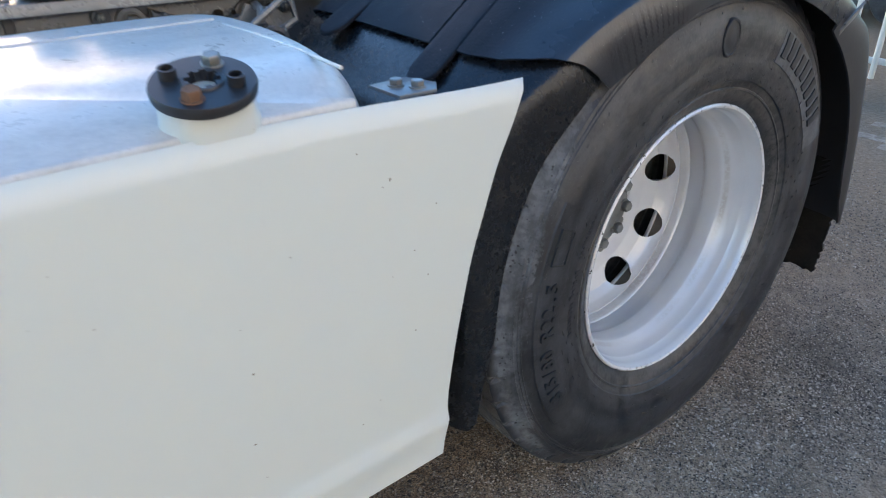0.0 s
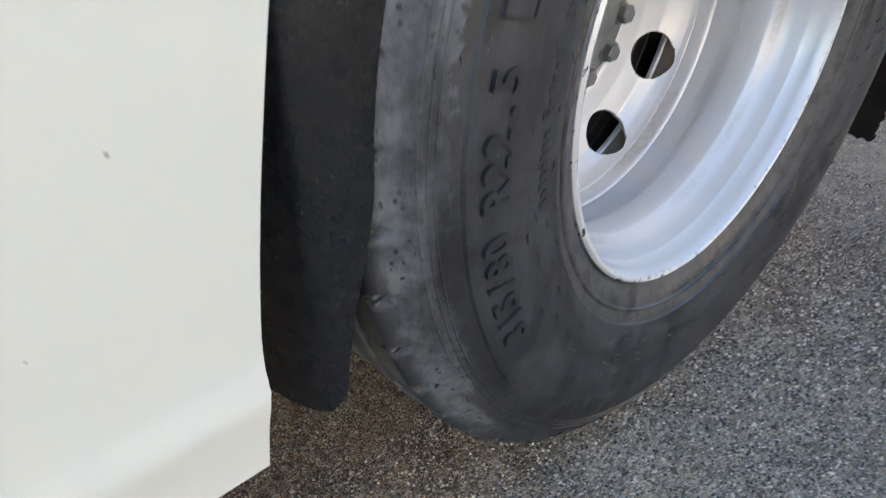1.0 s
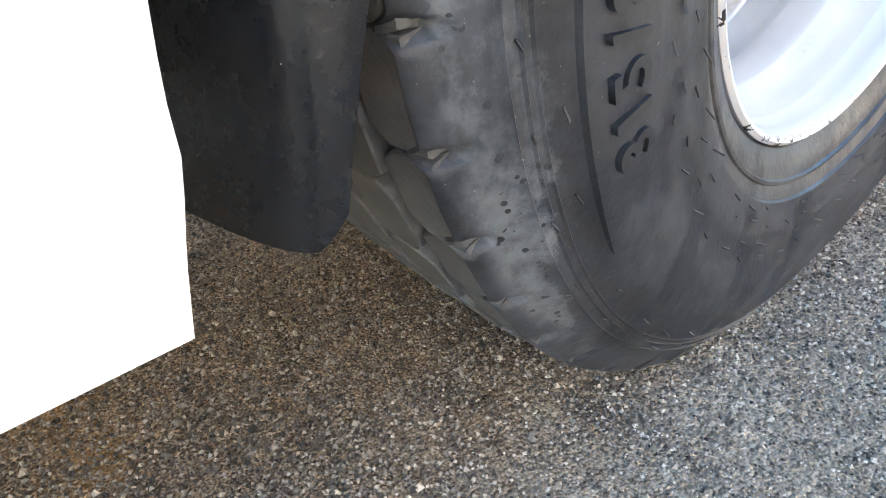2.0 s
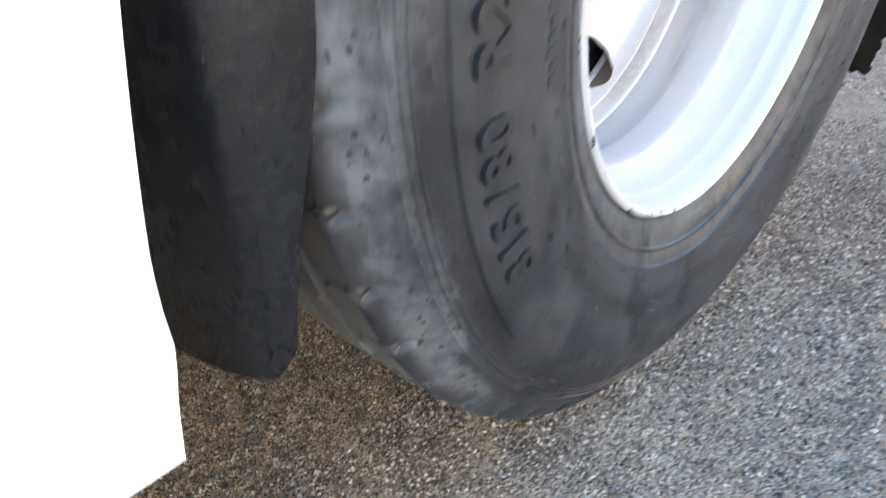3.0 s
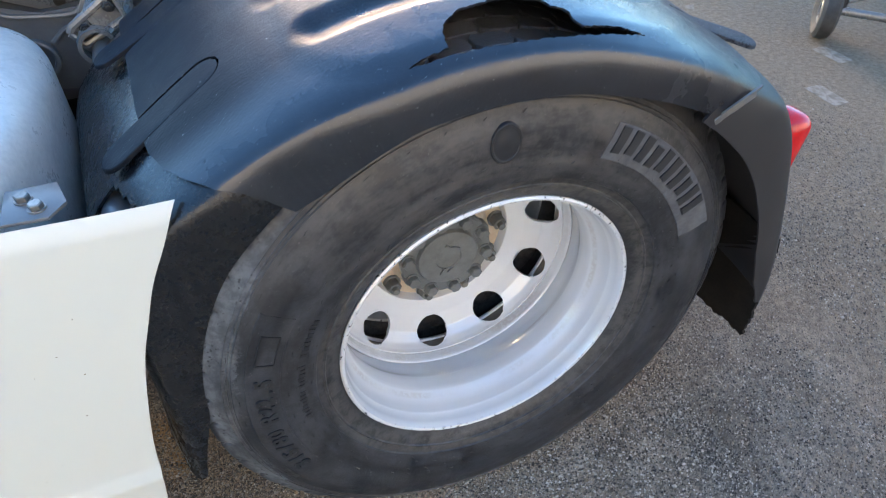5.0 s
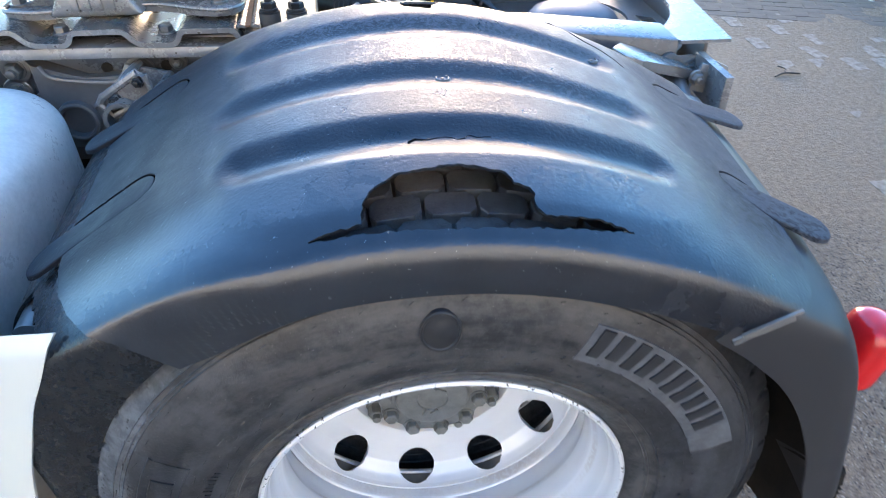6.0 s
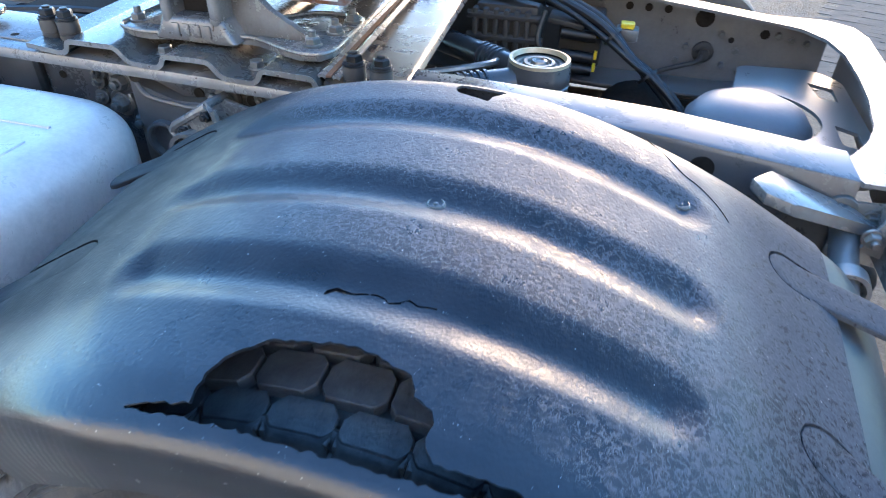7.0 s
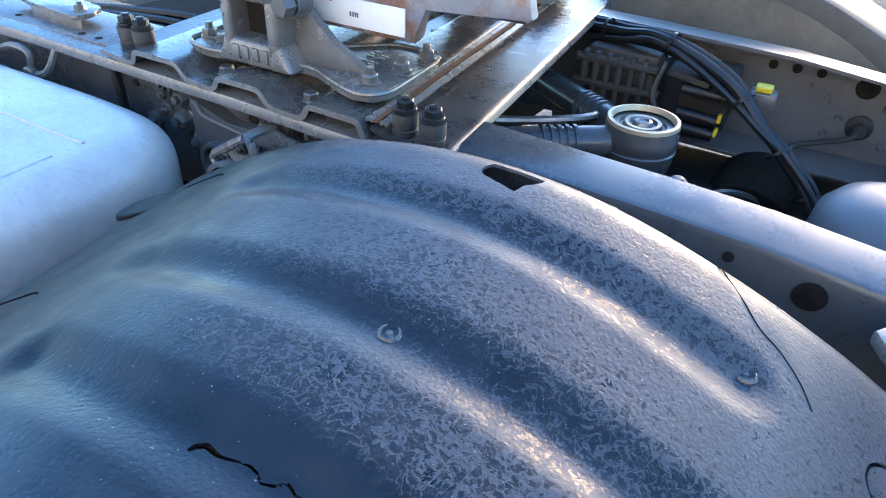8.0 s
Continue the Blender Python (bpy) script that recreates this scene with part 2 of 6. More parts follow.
def round_material(name, ring, base, other, mark, rough, metal, bands, zc=0.546, chips=None, uneven=0.12):
    """A turned surface about the axle: two mixed colours, bands of wear (radius, half-width, strength) and chipped edges."""
    m = mat(name, base, other, rough, metal, scale=9, fine=170, bump=ring, depth=0.001, rough_var=uneven)
    n, l = m.node_tree.nodes, m.node_tree.links
    b = n["Principled BSDF"]
    co = n.new("ShaderNodeTexCoord")
    sep = n.new("ShaderNodeSeparateXYZ")
    l.new(co.outputs["Object"], sep.inputs[0])

    def calc(op, a, c=0.0):
        x = n.new("ShaderNodeMath")
        x.operation = op
        for k, v in enumerate((a, c)):
            if isinstance(v, (int, float)):
                x.inputs[k].default_value = v
            else:
                l.new(v, x.inputs[k])
        return x.outputs[0]

    def fade(v, a, c, d=0.0, e=1.0):
        r = n.new("ShaderNodeMapRange")
        r.interpolation_type = "SMOOTHSTEP"
        for key, w in (("From Min", a), ("From Max", c), ("To Min", d), ("To Max", e)):
            r.inputs[key].default_value = w
        l.new(v, r.inputs["Value"])
        return r.outputs["Result"]

    dz = calc("SUBTRACT", sep.outputs["Z"], zc)
    radius = calc("SQRT", calc("ADD", calc("MULTIPLY", sep.outputs["X"], sep.outputs["X"]), calc("MULTIPLY", dz, dz)))
    patch, grain = n.new("ShaderNodeTexNoise"), n.new("ShaderNodeTexNoise")
    for t, s, d in ((patch, 5.0, 5.0), (grain, 130.0, 3.0)):
        t.inputs["Scale"].default_value, t.inputs["Detail"].default_value = s, d
        l.new(co.outputs["Object"], t.inputs["Vector"])
    old = b.inputs["Base Color"].links[0].from_socket
    for r0, half, power, worn in bands:
        near = fade(calc("ABSOLUTE", calc("SUBTRACT", radius, r0)), half, half * 0.3)
        rub = calc("MULTIPLY", fade(patch.outputs["Fac"], 0.39, 0.58), fade(grain.outputs["Fac"], 0.36, 0.56, 0.35, 1.0))
        mix = n.new("ShaderNodeMix")
        mix.data_type = "RGBA"
        mix.inputs["B"].default_value = (*worn, 1)
        l.new(old, mix.inputs["A"])
        l.new(calc("MULTIPLY", calc("MULTIPLY", near, rub), power), mix.inputs["Factor"])
        old = mix.outputs["Result"]
    if chips:
        edge = calc("MULTIPLY", calc("GREATER_THAN", grain.outputs["Fac"], 0.63), fade(calc("ABSOLUTE", calc("SUBTRACT", radius, chips)), 0.009, 0.001))
        mix = n.new("ShaderNodeMix")
        mix.data_type = "RGBA"
        mix.inputs["B"].default_value = (*mark, 1)
        l.new(old, mix.inputs["A"])
        l.new(edge, mix.inputs["Factor"])
        old = mix.outputs["Result"]
    l.new(old, b.inputs["Base Color"])
    return m


def tyre_rubber():
    """Old sidewall rubber: blue-black, damp blotches, and a pale kerb-scuffed belt with a ragged edge and small pits near the shoulder."""
    m = bpy.data.materials.new("tyre_rubber")
    m.use_nodes = True
    n, l = m.node_tree.nodes, m.node_tree.links
    b = n["Principled BSDF"]
    co = n.new("ShaderNodeTexCoord")
    sep = n.new("ShaderNodeSeparateXYZ")
    l.new(co.outputs["Object"], sep.inputs[0])

    def calc(op, a, c=0.0):
        x = n.new("ShaderNodeMath")
        x.operation = op
        for k, v in enumerate((a, c)):
            if isinstance(v, (int, float)):
                x.inputs[k].default_value = v
            else:
                l.new(v, x.inputs[k])
        return x.outputs[0]

    def fade(v, a, c, d=0.0, e=1.0):
        r = n.new("ShaderNodeMapRange")
        r.interpolation_type = "SMOOTHSTEP"
        for key, w in (("From Min", a), ("From Max", c), ("To Min", d), ("To Max", e)):
            r.inputs[key].default_value = w
        l.new(v, r.inputs["Value"])
        return r.outputs["Result"]

    def tex(scale, detail, rough=0.6, vector=None):
        t = n.new("ShaderNodeTexNoise")
        for key, v in (("Scale", scale), ("Detail", detail), ("Roughness", rough)):
            t.inputs[key].default_value = v
        l.new(vector or co.outputs["Object"], t.inputs["Vector"])
        return t.outputs["Fac"]

    def mix(a, c, fac):
        x = n.new("ShaderNodeMix")
        x.data_type = "RGBA"
        for key, v in (("A", a), ("B", c)):
            if isinstance(v, tuple):
                x.inputs[key].default_value = (*v, 1)
            else:
                l.new(v, x.inputs[key])
        l.new(fac, x.inputs["Factor"])
        return x.outputs["Result"]

    dx, dz = calc("MULTIPLY", sep.outputs["X"], -1.0), calc("SUBTRACT", 0.546, sep.outputs["Z"])
    radius = calc("SQRT", calc("ADD", calc("MULTIPLY", dx, dx), calc("MULTIPLY", dz, dz)))
    turn = calc("MULTIPLY", calc("ARCTAN2", dz, dx), 57.2958)
    ring = n.new("ShaderNodeCombineXYZ")
    l.new(calc("MULTIPLY", calc("DIVIDE", dx, radius), 0.6), ring.inputs[0])
    l.new(calc("MULTIPLY", calc("DIVIDE", dz, radius), 0.6), ring.inputs[1])
    l.new(calc("MULTIPLY", radius, 6.0), ring.inputs[2])
    streak, blotch, mid, fine = tex(5.0, 6, 0.62, ring.outputs[0]), tex(11.0, 5), tex(46.0, 5, 0.7), tex(210.0, 3)
    colour = mix((0.0098, 0.0105, 0.0128), (0.040, 0.0425, 0.048), fade(calc("ADD", calc("MULTIPLY", streak, 0.65), calc("MULTIPLY", mid, 0.35)), 0.36, 0.66))
    damp = fade(blotch, 0.52, 0.62)
    colour = mix(colour, (0.010, 0.0105, 0.0125), calc("MULTIPLY", damp, 0.7))
    dust = calc("MULTIPLY", fade(calc("ABSOLUTE", calc("SUBTRACT", radius, 0.325), 0), 0.03, 0.006), fade(mid, 0.35, 0.6))
    colour = mix(colour, (0.085, 0.08, 0.073), calc("MULTIPLY", dust, 0.55))
    dry = calc("MULTIPLY", fade(sep.outputs["Z"], 0.72, 0.98), fade(calc("ADD", calc("MULTIPLY", streak, 0.6), calc("MULTIPLY", mid, 0.4)), 0.4, 0.6))
    colour = mix(colour, (0.072, 0.064, 0.056), calc("MULTIPLY", dry, 0.6))
    # the scuffed belt, worst on the side that meets the kerb
    worst = fade(calc("ABSOLUTE", calc("ADD", turn, 1.0), 0), 56.0, 34.0, 0.22, 1.0)
    bend = calc("ADD", turn, 7.0)
    inner = calc("ADD", calc("MULTIPLY", calc("MULTIPLY", bend, bend), 0.0000147), 0.477)
    rough_edge = calc("ADD", calc("MULTIPLY", calc("SUBTRACT", tex(17.0, 6, 0.72), 0.5), 0.085), inner)
    belt = calc("MULTIPLY", fade(calc("SUBTRACT", radius, rough_edge), -0.001, 0.004), fade(radius, 0.532, 0.520))
    belt = calc("MULTIPLY", calc("MULTIPLY", belt, worst), fade(calc("ADD", calc("MULTIPLY", streak, 0.65), calc("MULTIPLY", blotch, 0.35)), 0.40, 0.58, 0.15, 1.0))
    pits = n.new("ShaderNodeTexVoronoi")
    pits.inputs["Scale"].default_value = 120.0
    l.new(co.outputs["Object"], pits.inputs["Vector"])
    pit = calc("MULTIPLY", calc("LESS_THAN", pits.outputs["Distance"], 0.27), calc("GREATER_THAN", tex(60.0, 1), 0.52))
    scuff = mix((0.052, 0.056, 0.062), (0.118, 0.127, 0.135), fade(mid, 0.36, 0.64))
    colour = mix(colour, scuff, calc("MULTIPLY", belt, 0.88))
    colour = mix(colour, (0.012, 0.012, 0.014), calc("MULTIPLY", pit, belt))
    speck = calc("GREATER_THAN", tex(330.0, 1), 0.77)
    colour = mix(colour, (0.16, 0.15, 0.14), calc("MULTIPLY", speck, 0.8))
    l.new(colour, b.inputs["Base Color"])
    l.new(calc("ADD", fade(damp, 0.0, 1.0, 0.52, 0.36), calc("MULTIPLY", belt, 0.14)), b.inputs["Roughness"])
    bp = n.new("ShaderNodeBump")
    bp.inputs["Strength"].default_value, bp.inputs["Distance"].default_value = 0.6, 0.0016
    height = calc("ADD", calc("MULTIPLY", fine, 0.5), calc("MULTIPLY", mid, 0.9))
    l.new(calc("SUBTRACT", height, calc("MULTIPLY", calc("ADD", pit, 0.6), belt)), bp.inputs["Height"])
    l.new(bp.outputs["Normal"], b.inputs["Normal"])
    return m


RUBBER = tyre_rubber()
MOULDED = mat("moulded_black_rubber", (0.011, 0.0113, 0.013), (0.02, 0.021, 0.024), 0.5, scale=30, fine=200, bump=0.2, depth=0.0008)
SILVER = round_material("silver_wheel_paint", 0.02, (0.64, 0.65, 0.66), (0.60, 0.61, 0.625), (0.05, 0.045, 0.04), 0.25, 0.2,
                        [(0.272, 0.004, 0.4, (0.36, 0.28, 0.2))], chips=0.2965, uneven=0.02)


# ---- mesh helpers ----
def part(name, bm, material, parent=None, label="", smooth=35):
    """Links a bmesh as one mesh object under a thing or under a part."""
    me = bpy.data.meshes.new(name)
    bmesh.ops.recalc_face_normals(bm, faces=bm.faces)
    bm.to_mesh(me)
    bm.free()
    me.materials.append(material)
    if smooth:
        for p in me.polygons:
            p.use_smooth = True
        me.set_sharp_from_angle(angle=radians(smooth))
    ob = new(name, me)
    ob.parent = parent
    if label:
        tagged(ob, label)
    return ob


def thing(name, label, category, at=(0, 0, 0), group="", kind=""):
    ob = new(name)
    ob.empty_display_size = 0.05
    ob.location = at
    return tagged(ob, label, category, group, kind)


def add_box(bm, x0, x1, y0, y1, z0, z1, bevel=0.0, m=None, segments=2):
    """A box, its edges rounded, added to bm; m turns it about its own place."""
    vs = bmesh.ops.create_cube(bm, size=1.0)["verts"]
    c = Vector(((x0 + x1) / 2, (y0 + y1) / 2, (z0 + z1) / 2))
    for v in vs:
        v.co = Vector((v.co.x * (x1 - x0), v.co.y * (y1 - y0), v.co.z * (z1 - z0)))
    if bevel:
        es = list({e for v in vs for e in v.link_edges})
        out = bmesh.ops.bevel(bm, geom=es, offset=bevel, segments=segments, affect="EDGES", profile=0.5)
        vs = list({v for v in vs if v.is_valid} | set(out["verts"]))
    for v in vs:
        v.co = (m @ v.co if m else v.co) + c
    return vs


def box(*args, **kw):
    bm = bmesh.new()
    add_box(bm, *args, **kw)
    return bm


def add_lathe(bm, profile, m, n=96, closed=False):
    """Turns a profile of (along, radius) about the local z axis, placed by m."""
    rings = []
    for a, r in profile:
        rings.append([bm.verts.new(m @ Vector((r * math.cos(2 * math.pi * i / n), r * math.sin(2 * math.pi * i / n), a))) for i in range(n)])
    pairs = list(zip(rings, rings[1:])) + ([(rings[-1], rings[0])] if closed else [])
    for p, q in pairs:
        for i in range(n):
            bm.faces.new((p[i], p[(i + 1) % n], q[(i + 1) % n], q[i]))
    return rings


def add_plug(bm, profile, m, n=24):
    """As add_lathe, with both ends closed."""
    rings = add_lathe(bm, profile, m, n)
    bm.faces.new(rings[0])
    bm.faces.new(rings[-1])


def smooth_line(points, steps=8):
    """A Catmull-Rom line through the points."""
    ps = [Vector(p) for p in points]
    ps = [2 * ps[0] - ps[1], *ps, 2 * ps[-1] - ps[-2]]
    out = []
    for a, b, c, d in zip(ps, ps[1:], ps[2:], ps[3:]):
        for k in range(steps):
            t = k / steps
            out.append(0.5 * (2 * b + (c - a) * t + (2 * a - 5 * b + 4 * c - d) * t * t + (3 * b - a - 3 * c + d) * t ** 3))
    return out + [ps[-2]]


def add_tube(bm, points, r, n=10, steps=8, ribs=0.0):
    """A round bar or hose along a line; ribs: the depth of corrugations."""
    line = smooth_line(points, steps) if steps else [Vector(p) for p in points]
    side = Vector((0, 0, 1))
    rings = []
    for i, p in enumerate(line):
        ahead = (line[min(i + 1, len(line) - 1)] - line[max(i - 1, 0)]).normalized()
        u = side - ahead * side.dot(ahead)
        if u.length < 1e-3:
            u = ahead.orthogonal()
        u.normalize()
        side, w = u, ahead.cross(u)
        rr = r + (ribs if i % 2 else 0)
        rings.append([bm.verts.new(p + rr * (math.cos(2 * math.pi * k / n) * u + math.sin(2 * math.pi * k / n) * w)) for k in range(n)])
    for p, q in zip(rings, rings[1:]):
        for k in range(n):
            bm.faces.new((p[k], p[(k + 1) % n], q[(k + 1) % n], q[k]))
    bm.faces.new(rings[0])
    bm.faces.new(rings[-1])


def tube(points, r, n=10, steps=8, ribs=0.0):
    bm = bmesh.new()
    add_tube(bm, points, r, n, steps, ribs)
    return bm


def add_slab(bm, outline, axis, a, b, bevel=0.0):
    """A flat plate: an outline in the two axes left over, from a to b along the axis named."""
    def place(p, v):
        return {"x": (v, p[0], p[1]), "y": (p[0], v, p[1]), "z": (p[0], p[1], v)}[axis]
    lo = [bm.verts.new(place(p, a)) for p in outline]
    hi = [bm.verts.new(place(p, b)) for p in outline]
    k = len(lo)
    faces = [bm.faces.new(lo), bm.faces.new(hi)] + [bm.faces.new((lo[i], lo[(i + 1) % k], hi[(i + 1) % k], hi[i])) for i in range(k)]
    if bevel:
        es = list({e for f in faces[:2] for e in f.edges})
        bmesh.ops.bevel(bm, geom=es, offset=bevel, segments=2, affect="EDGES", profile=0.5)


def thicken(bm, t):
    """Gives an open sheet its thickness, on the side away from its normals."""
    bmesh.ops.remove_doubles(bm, verts=bm.verts[:], dist=1e-5)
    bmesh.ops.delete(bm, geom=[f for f in bm.faces if f.calc_area() < 1e-10], context="FACES_ONLY")
    bm.normal_update()
    faces, rim = bm.faces[:], [e for e in bm.edges if e.is_boundary]
    under = {}
    for v in bm.verts[:]:
        total = sum((f.normal for f in v.link_faces), Vector())
        under[v] = bm.verts.new(v.co - (total.normalized() if total.length > 1e-6 else Vector((0, 0, 1))) * t)
    for f in faces:
        bm.faces.new([under[v] for v in reversed(f.verts)])
    for e in rim:
        a, b = e.verts
        bm.faces.new((a, b, under[b], under[a]))


def turn_to(ahead, at):
    """A pose whose local z looks along ahead."""
    return Matrix.Translation(at) @ Vector(ahead).to_track_quat("Z", "Y").to_matrix().to_4x4()


def add_hex(bm, m, r, h):
    """A hexagon head with a chamfer on a washer."""
    add_plug(bm, [(-0.002, r * 1.35), (0.15 * h, r * 1.35), (0.2 * h, r * 1.3)], m, 20)
    add_plug(bm, [(0.1 * h, r * 1.12), (0.85 * h, r * 1.12), (h, r * 0.95)], m, 6)


def hex_bolt(at, ahead, r, h, stud=0.0, nut=True):
    bm = bmesh.new()
    m = turn_to(ahead, at)
    add_hex(bm, m, r, h)
    if stud:
        add_plug(bm, [(0.5 * h, r * 0.55), (h + stud * 0.9, r * 0.55), (h + stud, r * 0.45)], m, 12)
    return bm


# ---- ground ----
def ground_material():
    m = bpy.data.materials.new("worn_asphalt")
    m.use_nodes = True
    n, l = m.node_tree.nodes, m.node_tree.links
    b = n["Principled BSDF"]
    co = n.new("ShaderNodeTexCoord")

    def tex(kind, scale, detail=4.0):
        t = n.new(kind)
        t.inputs["Scale"].default_value = scale
        if kind == "ShaderNodeTexNoise":
            t.inputs["Detail"].default_value, t.inputs["Roughness"].default_value = detail, 0.65
        l.new(co.outputs["Object"], t.inputs["Vector"])
        return t

    def mix(a, c, fac, kind="MIX"):
        x = n.new("ShaderNodeMix")
        x.data_type, x.blend_type = "RGBA", kind
        for key, v in (("A", a), ("B", c)):
            if isinstance(v, tuple):
                x.inputs[key].default_value = (*v, 1)
            else:
                l.new(v, x.inputs[key])
        if isinstance(fac, float):
            x.inputs["Factor"].default_value = fac
        else:
            l.new(fac, x.inputs["Factor"])
        return x.outputs["Result"]

    def ranged(out, a, c, d=0.0, e=1.0):
        r = n.new("ShaderNodeMapRange")
        for key, v in (("From Min", a), ("From Max", c), ("To Min", d), ("To Max", e)):
            r.inputs[key].default_value = v
        l.new(out, r.inputs["Value"])
        return r.outputs["Result"]

    grit, wide, mid = tex("ShaderNodeTexVoronoi", 290.0), tex("ShaderNodeTexNoise", 1.1), tex("ShaderNodeTexNoise", 9.0)
    speck = tex("ShaderNodeTexNoise", 330.0, 2.0)
    stones = mix((0.03, 0.025, 0.02), (0.60, 0.51, 0.40), ranged(grit.outputs["Color"], 0.1, 0.95))
    coarse, clump = tex("ShaderNodeTexVoronoi", 120.0), tex("ShaderNodeTexNoise", 42.0, 5.0)
    stones = mix(stones, mix((0.025, 0.021, 0.017), (0.50, 0.425, 0.34), ranged(coarse.outputs["Color"], 0.1, 0.95)), 0.4)
    dirt = mix((0.04, 0.031, 0.024), (0.20, 0.165, 0.132), ranged(clump.outputs["Fac"], 0.35, 0.65))
    colour = mix(stones, dirt, ranged(mid.outputs["Fac"], 0.35, 0.68, 0.3, 0.62))
    colour = mix(colour, (0.075, 0.06, 0.045), ranged(wide.outputs["Fac"], 0.42, 0.7, 0.0, 0.45))
    # oily brown dirt plus painted shade under the truck; two rusty yellow spills
    sep = n.new("ShaderNodeSeparateXYZ")
    l.new(co.outputs["Object"], sep.inputs[0])
    wave = n.new("ShaderNodeMath")
    wave.operation = "MULTIPLY_ADD"
    l.new(mid.outputs["Fac"], wave.inputs[0])
    wave.inputs[1].default_value = 0.7
    l.new(sep.outputs["Y"], wave.inputs[2])
    under = n.new("ShaderNodeMath")
    under.operation = "MULTIPLY"
    l.new(ranged(sep.outputs["X"], 0.5, 1.8, 1.0, 0.3), under.inputs[0])
    l.new(ranged(sep.outputs["Y"], 1.9, 2.8, 1.0, 0.3), under.inputs[1])
    dirt_and_shade = n.new("ShaderNodeMath")
    dirt_and_shade.operation = "MULTIPLY"
    l.new(ranged(wave.outputs[0], 0.2, 0.55, 0.0, 0.88), dirt_and_shade.inputs[0])
    l.new(under.outputs[0], dirt_and_shade.inputs[1])
    colour = mix(colour, mix((0.010, 0.0075, 0.0055), mix((0.17, 0.13, 0.095), (0.30, 0.24, 0.18), ranged(clump.outputs["Fac"], 0.4, 0.6)), ranged(speck.outputs["Fac"], 0.40, 0.64)), dirt_and_shade.outputs[0])
    for sx, sy, size in ((-0.71, 0.44, 0.07), (-0.69, 0.33, 0.055)):
        far = n.new("ShaderNodeVectorMath")
        far.operation = "DISTANCE"
        l.new(co.outputs["Object"], far.inputs[0])
        far.inputs[1].default_value = (sx, sy, 0)
        near = n.new("ShaderNodeMath")
        near.operation = "MULTIPLY_ADD"
        l.new(speck.outputs["Fac"], near.inputs[0])
        near.inputs[1].default_value = 0.12
        l.new(far.outputs["Value"], near.inputs[2])
        colour = mix(colour, (0.28, 0.15, 0.035), ranged(near.outputs[0], 0.06 + size, 0.05, 0.0, 0.42))
    dust = n.new("ShaderNodeMath")
    dust.operation = "MULTIPLY"
    l.new(ranged(sep.outputs["X"], 0.45, 1.7, 0.0, 0.9), dust.inputs[0])
    l.new(ranged(mid.outputs["Fac"], 0.3, 0.6, 0.65, 1.0), dust.inputs[1])
    colour = mix(colour, mix((0.145, 0.108, 0.070), (0.245, 0.187, 0.126), ranged(clump.outputs["Fac"], 0.35, 0.65)), dust.outputs[0])
    # ground brightened towards -x, where more sky light falls, by scaling its colour
    pale = n.new("ShaderNodeMath")
    pale.operation = "MULTIPLY_ADD"
    l.new(wide.outputs["Fac"], pale.inputs[0])
    pale.inputs[1].default_value = 1.5
    l.new(sep.outputs["X"], pale.inputs[2])
    colour = mix(colour, mix(colour, (1.75, 1.66, 1.55), 1.0, "MULTIPLY"), ranged(pale.outputs[0], 1.45, 0.95))
    l.new(colour, b.inputs["Base Color"])
    b.inputs["Roughness"].default_value, b.inputs["Specular IOR Level"].default_value = 0.85, 0.3
    high = n.new("ShaderNodeMath")
    high.operation = "MULTIPLY_ADD"
    l.new(grit.outputs["Distance"], high.inputs[0])
    high.inputs[1].default_value = -0.45
    l.new(mid.outputs["Fac"], high.inputs[2])
    bp = n.new("ShaderNodeBump")
    bp.inputs["Strength"].default_value, bp.inputs["Distance"].default_value = 1.0, 0.007
    rest = n.new("ShaderNodeMath")
    rest.operation = "MULTIPLY_ADD"
    l.new(clump.outputs["Fac"], rest.inputs[0])
    rest.inputs[1].default_value = 1.3
    l.new(high.outputs[0], rest.inputs[2])
    last = n.new("ShaderNodeMath")
    last.operation = "MULTIPLY_ADD"
    l.new(coarse.outputs["Distance"], last.inputs[0])
    last.inputs[1].default_value = -0.6
    l.new(rest.outputs[0], last.inputs[2])
    l.new(last.outputs[0], bp.inputs["Height"])
    l.new(bp.outputs["Normal"], b.inputs["Normal"])
    return m


def build_ground():
    bm = bmesh.new()
    steps = [-400, -120, -40, -14, -6] + [-4 + 0.25 * i for i in range(45)] + [9, 14, 40, 120, 400]
    rows = []
    for y in steps:
        rows.append([])
        for x in steps:
            near = max(0.0, 1 - math.hypot(x, y) / 8)
            z = 0.012 * near * noise.noise((x * 1.3, y * 1.3, 0)) if abs(x) < 9 and abs(y) < 9 else 0.0
            rows[-1].append(bm.verts.new((x, y, z)))
    for a, b in zip(rows, rows[1:]):
        for i in range(len(a) - 1):
            bm.faces.new((a[i], a[i + 1], b[i + 1], b[i]))
    return tagged(part("ground", bm, ground_material(), smooth=60), "worn grey gritty asphalt with brown dirt", "ground", kind="structure")


ground = build_ground()
# unseen pale wall across the yard, behind the walk, added to bounce light
BOUNCE_WALL = mat("pale_bounce_render", (0.85, 0.825, 0.76), (0.79, 0.765, 0.70), 0.8, scale=0.6, fine=40, bump=0.1)
tagged(part("bounce_wall_south", box(-30, 30, -10.3, -10.0, -0.1, 9.0), BOUNCE_WALL, None, smooth=0), "unseen plain pale wall across the yard, added to bounce light", "wall", kind="structure")

# ---- the truck ----
truck = thing("tractor_truck", "white tractor truck with a torn black mudguard, parked on asphalt", "truck")
ZC = 0.546
